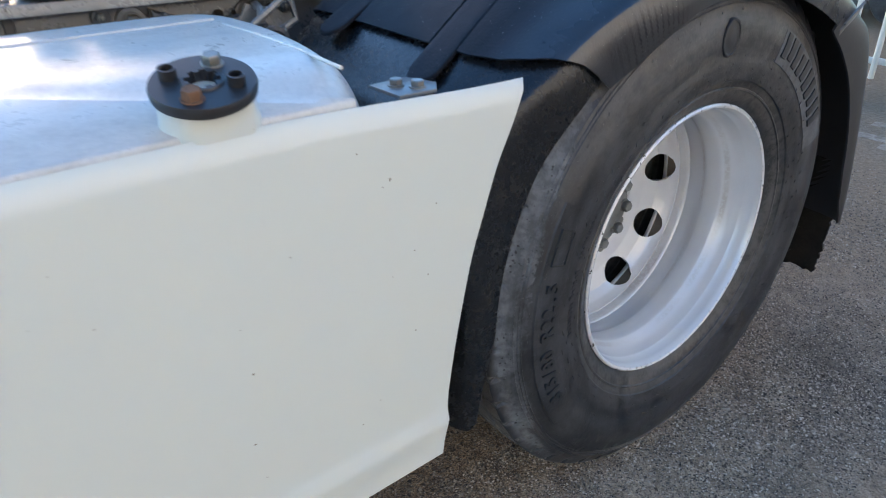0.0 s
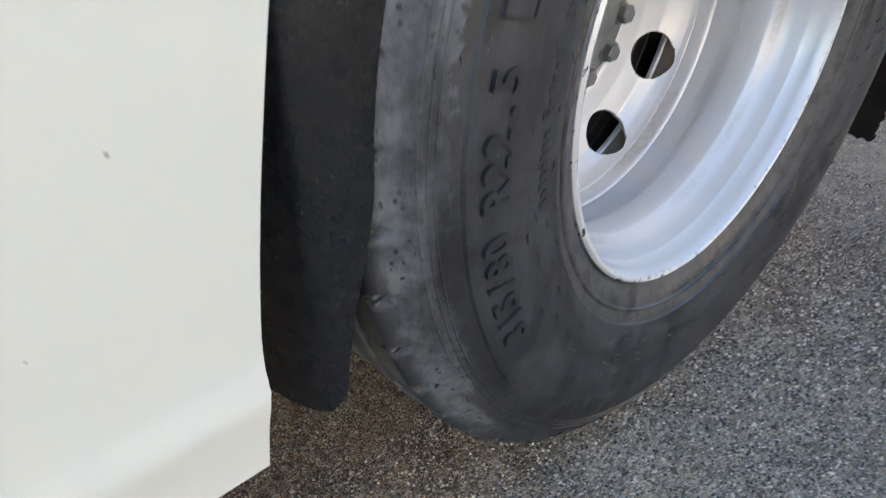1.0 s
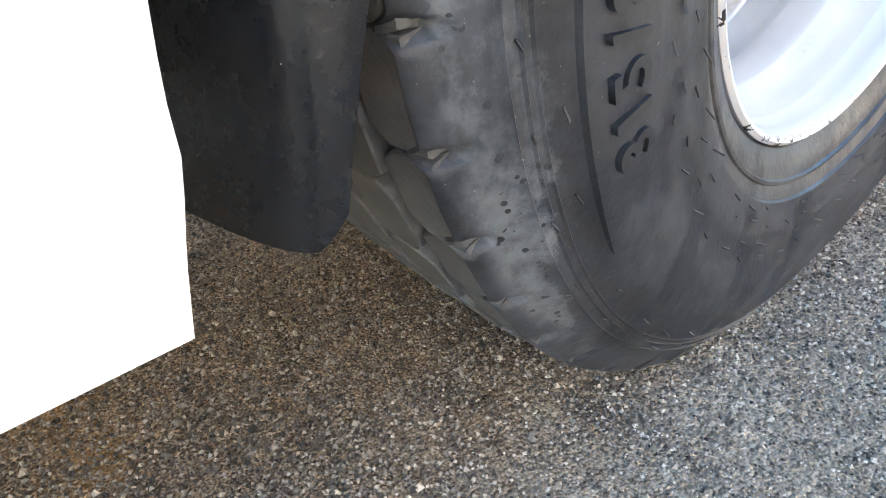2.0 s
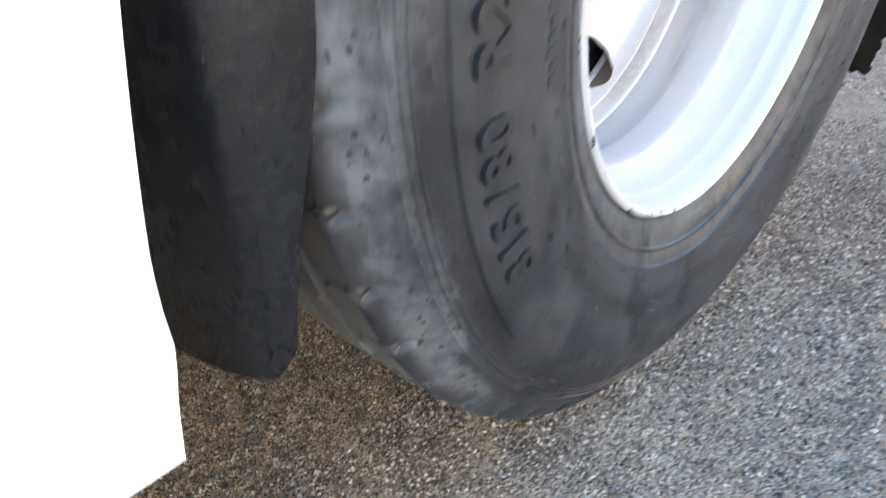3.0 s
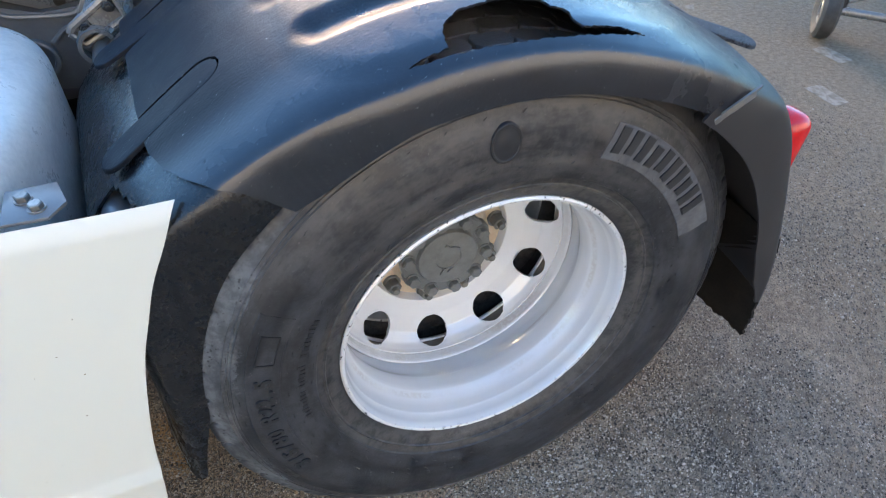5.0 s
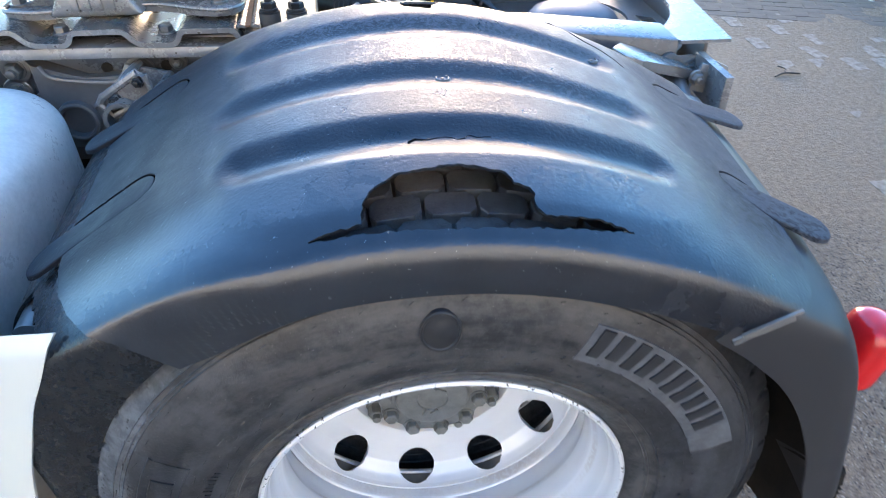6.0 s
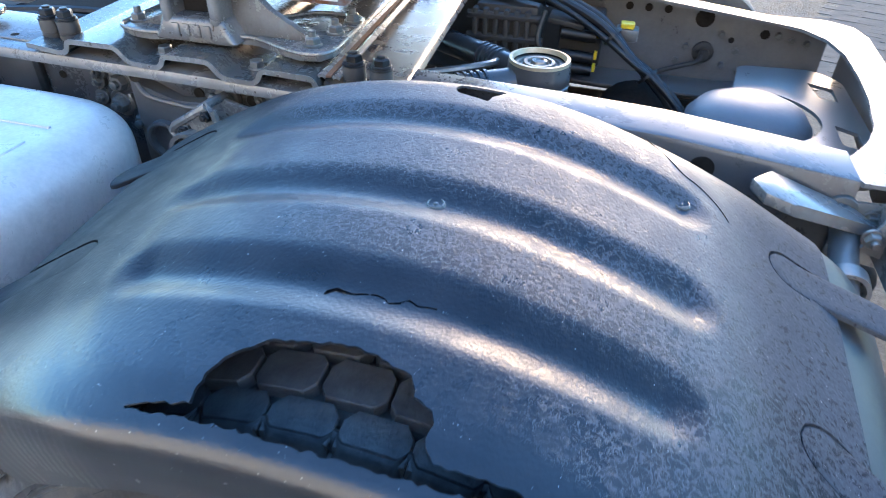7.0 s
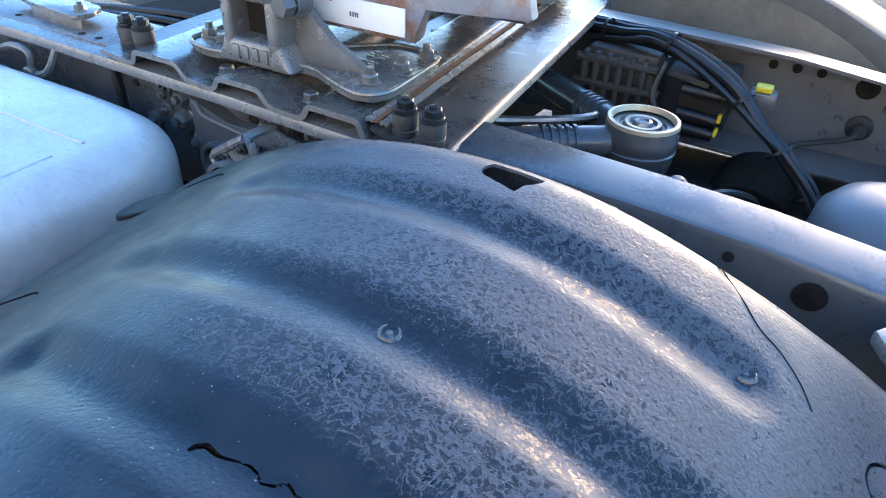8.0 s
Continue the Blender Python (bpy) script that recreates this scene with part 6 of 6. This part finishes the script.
for dy, dz, r, swing in ((0, 0, 0.0125, 0.0), (0.022, 0.006, 0.010, 0.004), (-0.016, -0.014, 0.0085, -0.006), (0.010, -0.020, 0.0075, 0.008), (0.028, -0.012, 0.007, -0.01)):
    pts = [(-0.42, 1.64 + dy, 1.03 + dz), (-0.229, 1.62 + dy, 1.044 + dz + swing), (-0.143, 1.595 + dy, 1.051 + dz), (-0.063, 1.57 + dy, 1.063 + dz - swing), (0.039, 1.545 + dy, 1.040 + dz),
           (0.141, 1.52 + dy, 0.996 + dz + swing), (0.221 - dz, 1.495 + dy, 0.932 + dz), (0.277 - dz, 1.47 + dy, 0.892), (0.348 - dz - swing, 1.445 + dy, 0.828), (0.391 - dz, 1.42 + dy, 0.776), (0.42 - dz, 1.40 + dy, 0.70)]
    part("hose", tube(pts, r, 10, 6), HOSE, truck, "black rubber hose")
for (x, y, z), ahead in (((-0.19, 1.61, 1.044), (1, -0.25, 0.1)), ((-0.02, 1.565, 1.05), (1, -0.25, -0.1)), ((0.17, 1.518, 0.972), (0.8, -0.25, -0.6)), ((0.277, 1.478, 0.888), (0.7, -0.25, -0.7)), ((0.36, 1.45, 0.81), (0.5, -0.3, -0.8))):
    bm = bmesh.new()
    add_lathe(bm, [(-0.004, 0.029), (-0.004, 0.0305), (0.004, 0.0305), (0.004, 0.029)], turn_to(ahead, (x, y, z)), 20, closed=True)
    part("cable_tie", bm, HOSE, truck)
part("hose", tube([(-0.02, 1.53, 1.02), (-0.03, 1.50, 0.95), (0.0, 1.49, 0.90), (0.05, 1.50, 0.86)], 0.008, 8, 6), HOSE, truck)
part("hose", tube([(0.14, 1.17, 0.86), (0.2, 1.25, 0.87), (0.26, 1.35, 0.82), (0.28, 1.4, 0.75)], 0.009, 8, 6), HOSE, truck)
part("hose", tube([(-0.35, 1.05, 0.98), (-0.25, 1.15, 0.955), (-0.12, 1.25, 0.955), (-0.1, 1.35, 0.94)], 0.01, 8, 6), STEEL, truck, "bare steel pipe")
bm = bmesh.new()
add_plug(bm, [(0, 0.03), (0.012, 0.03), (0.014, 0.024), (0.02, 0.018), (0.035, 0.016)], turn_to((0, -1, 0), (0.43, 1.735, 0.89)), 28)
add_tube(bm, [(0.43, 1.70, 0.89), (0.41, 1.69, 0.87), (0.33, 1.66, 0.85), (0.27, 1.6, 0.84)], 0.007, 8, 6)
part("level_sensor", bm, DARK, truck, "black sensor with a lever")
# floor of grimy parts below, and engine-side clutter seen past the coupling
bm = bmesh.new()
add_box(bm, -1.9, -0.45, 0.9, 1.62, 0.55, 0.86, bevel=0.05)
add_box(bm, -1.5, -0.9, 1.0, 1.5, 0.86, 0.98, bevel=0.03)
part("gearbox", bm, GRIME_SHADE, truck, "dark greasy gearbox between the rails")
for k in range(5):
    part("hose", tube([(-1.6, 0.92 + 0.05 * k, 0.98), (-1.2, 0.94 + 0.06 * k, 1.0), (-0.9, 0.95 + 0.07 * k, 0.96), (-0.6, 1.0 + 0.06 * k, 0.93)], 0.012, 8, 6), HOSE, truck, "black rubber hose")
bm = bmesh.new()
add_slab(bm, round_bends([(-1.40, 0.835), (-1.283, 0.812), (-1.13, 0.800), (-1.120, 0.845), (-1.15, 0.885), (-1.40, 0.905)], 0.012), "z", 1.092, 1.102, 0.003)
add_slab(bm, [(-1.30, 1.066), (-1.13, 1.066), (-1.125, 1.094), (-1.30, 1.094)], "y", 0.812, 0.82, 0.002)
rail_bracket = part("rail_bracket", bm, CASTLIGHT, truck, "small grey steel bracket on the rail")
part("bolt", hex_bolt((-1.16, 0.84, 1.102), (0, 0, 1), 0.011, 0.012, 0.006), STEEL, rail_bracket)
part("rail_cover", box(-2.6, -0.99, 0.775, 0.93, 1.066, 1.0705, bevel=0.001), STEELGREY, truck, "flat grey top of the subframe with drilled holes")
# drilled holes, drawn as black discs in place of their inner shade
for x, y in ((-1.108, 0.795), (-1.055, 0.796), (-1.336, 0.80), (-1.45, 0.80)):
    bm = bmesh.new()
    add_plug(bm, [(0, 0.0085), (0.0012, 0.0085)], pose(x, y, 1.070), 20)
    part("rail_hole", bm, GRIME_SHADE, rail_bracket)
# seam and bracket arm on the outer face of the left rail
part("rail_joint", box(-1.012, -0.994, 0.772, 0.786, 0.80, 1.04, bevel=0.003), BLACKSTEEL, rail_l)
bm = bmesh.new()
add_tube(bm, [(-1.34, 0.73, 1.01), (-1.26, 0.725, 1.035), (-1.20, 0.72, 1.03), (-1.208, 0.72, 0.981), (-1.165, 0.72, 0.947)], 0.008, 8, 5)
add_tube(bm, [(-1.128, 0.74, 1.048), (-1.15, 0.72, 1.0), (-1.208, 0.72, 0.981), (-1.278, 0.72, 0.966), (-1.34, 0.725, 0.97)], 0.008, 8, 5)
add_plug(bm, [(0, 0.02), (0.012, 0.02), (0.015, 0.016)], turn_to((0, -1, 0), (-1.208, 0.722, 0.981)), 20)
part("bracket_arm", bm, CHASSIS, rail_l)
part("rear_spring_bracket", box(-0.16, 0.14, 0.87, 0.95, 0.60, 0.86, bevel=0.02), DARK, truck)

# right-hand wheels under their own guard
far_tyre = tyre_mesh(2.27, True)
part("tyre", far_tyre, RUBBER, truck)
bm = guard_sheet(0.05, 0.95, 90, 50)
for v in bm.verts:
    v.co.y = 2.52 - v.co.y
far_guard = part("mudguard", bm, DUSTY, truck, "dusty grey-brown mudguard over the far wheels")

bm = bmesh.new()
top, foot = [], []
for i in range(31):
    x = -0.44 + 0.88 * i / 30
    top.append(bm.verts.new((x, 1.912, 1.124 - 0.75 * x * x)))
    foot.append(bm.verts.new((x, 1.905, 0.80)))
for i in range(30):
    bm.faces.new((foot[i], foot[i + 1], top[i + 1], top[i]))
thicken(bm, 0.005)
part("arch_plate", bm, TANWALL, far_guard, "tan dusty inner wall of the mudguard")


# ---- yard behind the truck ----
def bar_fence():
    """A white tubular railing: a run of bars on a low rail, the bars' round feet just off the ground."""
    fence = thing("fence", "white painted metal railing standing on the yard's edge", "fence", (3.7, 2.4, 0))
    for z in (0.16, 0.95):
        bm = bmesh.new()
        add_box(bm, -0.012, 0.012, -3.2, 3.2, z - 0.02, z + 0.02, bevel=0.004)
        part("rail", bm, WHITE, fence)
    for k in range(36):
        y = -3.1 + 0.176 * k
        bm = bmesh.new()
        add_tube(bm, [(-0.016, y, 0.05 if k % 9 else 0.0), (-0.016, y, 1.05)], 0.018, 10, 0)
        part("bar", bm, WHITE, fence)
    return fence


bar_fence()


def yard_trolley():
    """A small trolley: a pneumatic wheel on a fork, and a tubular drawbar."""
    cart = thing("trolley", "small grey-wheeled yard trolley parked beside the railing", "trolley", (2.77, 1.66, 0))
    ax = turn_to((0.75, -0.66, 0), (0, 0, 0.15))
    bm = bmesh.new()
    add_lathe(bm, [(-0.03, 0.075), (-0.045, 0.10), (-0.045, 0.125), (-0.03, 0.145), (0, 0.15), (0.03, 0.145), (0.045, 0.125), (0.045, 0.10), (0.03, 0.075)], ax, 40, closed=True)
    cart_wheel = part("wheel", bm, DUSTTYRE, cart, "dusty grey pneumatic tyre")
    bm = bmesh.new()
    add_plug(bm, [(-0.03, 0.076), (-0.02, 0.06), (-0.035, 0.03), (0.035, 0.03), (0.02, 0.06), (0.03, 0.076)], ax, 32)
    part("rim", bm, STEELGREY, cart_wheel)
    d = Vector((0.75, -0.66, 0))
    bm = bmesh.new()
    add_tube(bm, [d * 0.07 + Vector((0, 0, 0.15)), d * 0.09 + Vector((0.03, 0.05, 0.45)), d * 0.2 + Vector((0.06, 0.1, 0.8))], 0.016, 10, 4)
    part("fork", bm, DARK, cart)
    bm = bmesh.new()
    add_tube(bm, [d * 0.06 + Vector((0, 0, 0.15)), d * 0.35 + Vector((0, 0, 0.13)), d * 0.7 + Vector((0, 0, 0.12))], 0.022, 12, 4)
    add_tube(bm, [d * 0.08 + Vector((0, 0, 0.2)), d * 0.4 + Vector((0.1, 0.1, 0.25)), d * 0.7 + Vector((0.15, 0.15, 0.27))], 0.012, 10, 4)
    part("frame", bm, STEELGREY, cart, "bare grey tube frame")
    far = part("wheel", bmesh_copy_wheel(ax, d * 0.62), DUSTTYRE, cart)
    return cart


def bmesh_copy_wheel(ax, off):
    bm = bmesh.new()
    add_lathe(bm, [(-0.03, 0.03), (-0.045, 0.10), (-0.045, 0.125), (-0.03, 0.145), (0, 0.15), (0.03, 0.145), (0.045, 0.125), (0.045, 0.10), (0.03, 0.03)], Matrix.Translation(off) @ ax, 40, closed=True)
    return bm


DUSTTYRE = mat("dusty_tyre", (0.06, 0.056, 0.05), (0.035, 0.033, 0.03), 0.8, scale=20, bump=0.2)
yard_trolley()


def parked_car():
    """The dark flank of a car beyond the railing: body side, sill, wheel."""
    car = thing("car", "dark blue car parked beyond the railing", "car", (6.6, 3.0, 0))
    bm = bmesh.new()
    add_box(bm, -0.85, 0.85, -2.1, 2.1, 0.28, 0.82, bevel=0.12, segments=5)
    add_box(bm, -0.7, 0.7, -1.2, 1.4, 0.78, 1.4, bevel=0.2, segments=5)
    part("body", bm, CARBLUE, car)
    for y in (-1.3, 1.3):
        for x in (-0.78, 0.78):
            bm = bmesh.new()
            add_plug(bm, [(-0.1, 0.2), (-0.1, 0.3), (-0.07, 0.32), (0.07, 0.32), (0.1, 0.3), (0.1, 0.2)], turn_to((1, 0, 0), (x, y, 0.32)), 32)
            part("wheel", bm, RUBBER, car)
    return car


CARBLUE = mat("dark_blue_paint", (0.03, 0.06, 0.16), (0.025, 0.05, 0.13), 0.25, scale=5, bump=0.01, coat=0.6)
parked_car()


# ---- block paving at the far side of the yard ----
PAVER = mat("grey_block_paver", (0.155, 0.13, 0.102), (0.115, 0.098, 0.078), 0.9, scale=9, fine=120, bump=0.4, depth=0.003)

PAVER.node_tree.nodes["Principled BSDF"].inputs["Specular IOR Level"].default_value = 0.2


def pavers():
    """Concrete blocks set in a half bond, a little uneven; the stretch nearest the truck as single blocks."""
    shapes = []
    for k in range(4):
        rnd = random.Random(40 + k)
        bm = bmesh.new()
        add_box(bm, -0.0992, 0.0992, -0.0492, 0.0492, -0.03, 0.003 + rnd.uniform(-0.002, 0.002), bevel=0.0025, segments=1)
        me = bpy.data.meshes.new("paver")
        bmesh.ops.recalc_face_normals(bm, faces=bm.faces)
        bm.to_mesh(me)
        bm.free()
        me.materials.append(PAVER)
        shapes.append(me)
    rnd = random.Random(9)
    rest = bmesh.new()
    count = 0
    for j in range(34):
        for i in range(46):
            u, v = 0.201 * i + (0.1 if j % 2 else 0), 0.101 * j
            x, y = 1.3 + 0.944 * u + 0.33 * v, 4.3 - 0.33 * u + 0.944 * v
            if count < 300 and 3 <= i < 16 and j < 24:
                ob = new("paver", rnd.choice(shapes))
                ob.matrix_world = pose(x, y, 0, rnd.uniform(-0.6, 0.6), rnd.uniform(-0.6, 0.6), -19.3 + rnd.uniform(-1, 1))
                ob.parent = ground
                count += 1
            else:
                add_box(rest, x - 0.0992, x + 0.0992, y - 0.0492, y + 0.0492, -0.03, 0.003 + rnd.uniform(-0.002, 0.002), m=Matrix.Rotation(radians(-19.3), 4, "Z"))
    tagged(part("paving", rest, PAVER, None, smooth=0), "grey concrete block paving", "paving", kind="stuff")


pavers()
PALEPAVER = mat("worn_pale_paver", (0.27, 0.225, 0.172), (0.15, 0.118, 0.084), 0.9, scale=22, fine=120, bump=0.4, depth=0.003, low=0.42, high=0.6)
rnd = random.Random(31)
spots = [(2.317, 1.156), (2.136, 1.57), (2.347, 1.861), (2.646, 1.476), (2.69, 0.61), (2.58, 0.43), (2.80, 0.37), (2.58, 0.18), (3.03, 0.38), (2.93, 0.62), (2.42, 2.2), (2.75, 2.3)]
spots += [(2.42 + 0.2 * i + 0.04 * (j % 2), 2.91 + 0.21 * j) for j in range(5) for i in range(7) if (i + j) % 2 == 0 or j == 0]
bm = box(-0.049, 0.049, -0.098, 0.098, -0.03, 0.004, bevel=0.006, segments=2)
shape = bpy.data.meshes.new("paver")
bm.to_mesh(shape)
bm.free()
shape.materials.append(PALEPAVER)
for x, y in spots:
    ob = new("paver", shape)
    ob.matrix_world = pose(x + rnd.uniform(-0.02, 0.02), y + rnd.uniform(-0.02, 0.02), -0.003, rnd.uniform(-0.5, 0.5), rnd.uniform(-0.5, 0.5), rnd.uniform(-5, 5))
    ob.parent = ground
bm = tube([(2.24, 2.78, 0.006), (2.31, 2.81, 0.012), (2.40, 2.80, 0.008)], 0.005, 6, 5)
add_tube(bm, [(2.31, 2.81, 0.012), (2.34, 2.86, 0.016), (2.33, 2.92, 0.008)], 0.004, 6, 5)
tagged(part("twig", bm, DARK), "short dark forked twig on the paving", "twig")

# coarse grit of the asphalt: small angular stones sunk in its surface, and a few loose ones
def grit_material(tone):
    m = mat("asphalt_grit", (0.1, 0.1, 0.1), None, 0.8, scale=60, fine=300, bump=0.3)
    n, l = m.node_tree.nodes, m.node_tree.links
    ramp, geo = n.new("ShaderNodeValToRGB"), n.new("ShaderNodeNewGeometry")
    for at, c in ((0.0, (0.016, 0.013, 0.011)), (0.35, (0.075, 0.062, 0.05)), (0.75, (0.20, 0.17, 0.137)), (0.96, (0.36, 0.315, 0.26))):
        e = ramp.color_ramp.elements.new(at)
        e.color = (*[v * tone for v in c], 1)
    ramp.color_ramp.elements[len(ramp.color_ramp.elements) - 1].color = (0.3 * tone, 0.27 * tone, 0.23 * tone, 1)
    l.new(geo.outputs["Random Per Island"], ramp.inputs["Fac"])
    l.new(ramp.outputs["Color"], n["Principled BSDF"].inputs["Base Color"])
    return m


def grit_mesh(count, x0, x1, y0, y1, seed, thinning):
    """Many small stones over a stretch of ground; thinning: fewer and fewer towards x1."""
    gen = np.random.default_rng(seed)
    along = gen.uniform(0, 1, count)
    if thinning:
        along = 1 - np.sqrt(1 - along)
    c = np.stack([x0 + (x1 - x0) * along, gen.uniform(y0, y1, count)], 1)
    size = gen.uniform(0.0011, 0.0034, count) * np.where(gen.random(count) < 0.03, 1.7, 1.0)
    z = np.array([0.012 * max(0.0, 1 - math.hypot(x, y) / 8) * noise.noise((x * 1.3, y * 1.3, 0)) for x, y in c])
    shape = np.array([(1, 0, 0), (0.1, 1, 0.1), (-1, 0.1, 0), (0, -1, -0.1), (0.1, 0, 0.9), (0, 0.1, -0.8)])
    turn = gen.uniform(0, 2 * np.pi, count)
    co, si = np.cos(turn)[:, None], np.sin(turn)[:, None]
    wide = gen.uniform(0.75, 1.35, (count, 6, 3)) * shape * size[:, None, None]
    verts = np.empty((count, 6, 3))
    verts[:, :, 0] = c[:, :1] + wide[:, :, 0] * co - wide[:, :, 1] * si
    verts[:, :, 1] = c[:, 1:] + wide[:, :, 0] * si + wide[:, :, 1] * co
    verts[:, :, 2] = z[:, None] + wide[:, :, 2]
    tri = np.array([(0, 1, 4), (1, 2, 4), (2, 3, 4), (3, 0, 4)])
    faces = (tri[None] + 6 * np.arange(count)[:, None, None]).reshape(-1, 3)
    me = bpy.data.meshes.new("grit")
    me.from_pydata(verts.reshape(-1, 3).tolist(), [], faces.tolist())
    return me


# tone holds painted light: grit darker under the truck, brighter beside it
for count, area, seed, tone in ((34000, (-1.0, 0.3, 0.16, 0.8), 3, 1.0), (40000, (-1.0, 0.6, -0.4, 0.2), 5, 1.5), (70000, (0.5, 2.3, -0.9, 1.4), 4, 1.1)):
    me = grit_mesh(count, *area, seed, area[0] > 0)
    me.materials.append(grit_material(tone))
    tagged(new("grit", me), "coarse grit in the worn asphalt", "grit", kind="stuff")
rnd = random.Random(21)
# ---- tread blocks of the outer tyre ----
ROWS_T, COUNT_T = 5, 50
for k in range(ROWS_T):
    bm = block_mesh(k, ROWS_T, 2 * math.pi / COUNT_T, 0.0)
    me = bpy.data.meshes.new("tread_block")
    bmesh.ops.recalc_face_normals(bm, faces=bm.faces)
    bm.to_mesh(me)
    bm.free()
    me.materials.append(TREAD)
    for i in range(COUNT_T):
        ob = new("tread_block", me)
        ob.parent = tyre
        ob.matrix_world = Matrix.Translation((0, 0, ZC)) @ Matrix.Rotation((i + 0.5 * (k % 2)) * 2 * math.pi / COUNT_T + rnd.uniform(-0.002, 0.002) + radians(1.4), 4, "Y")
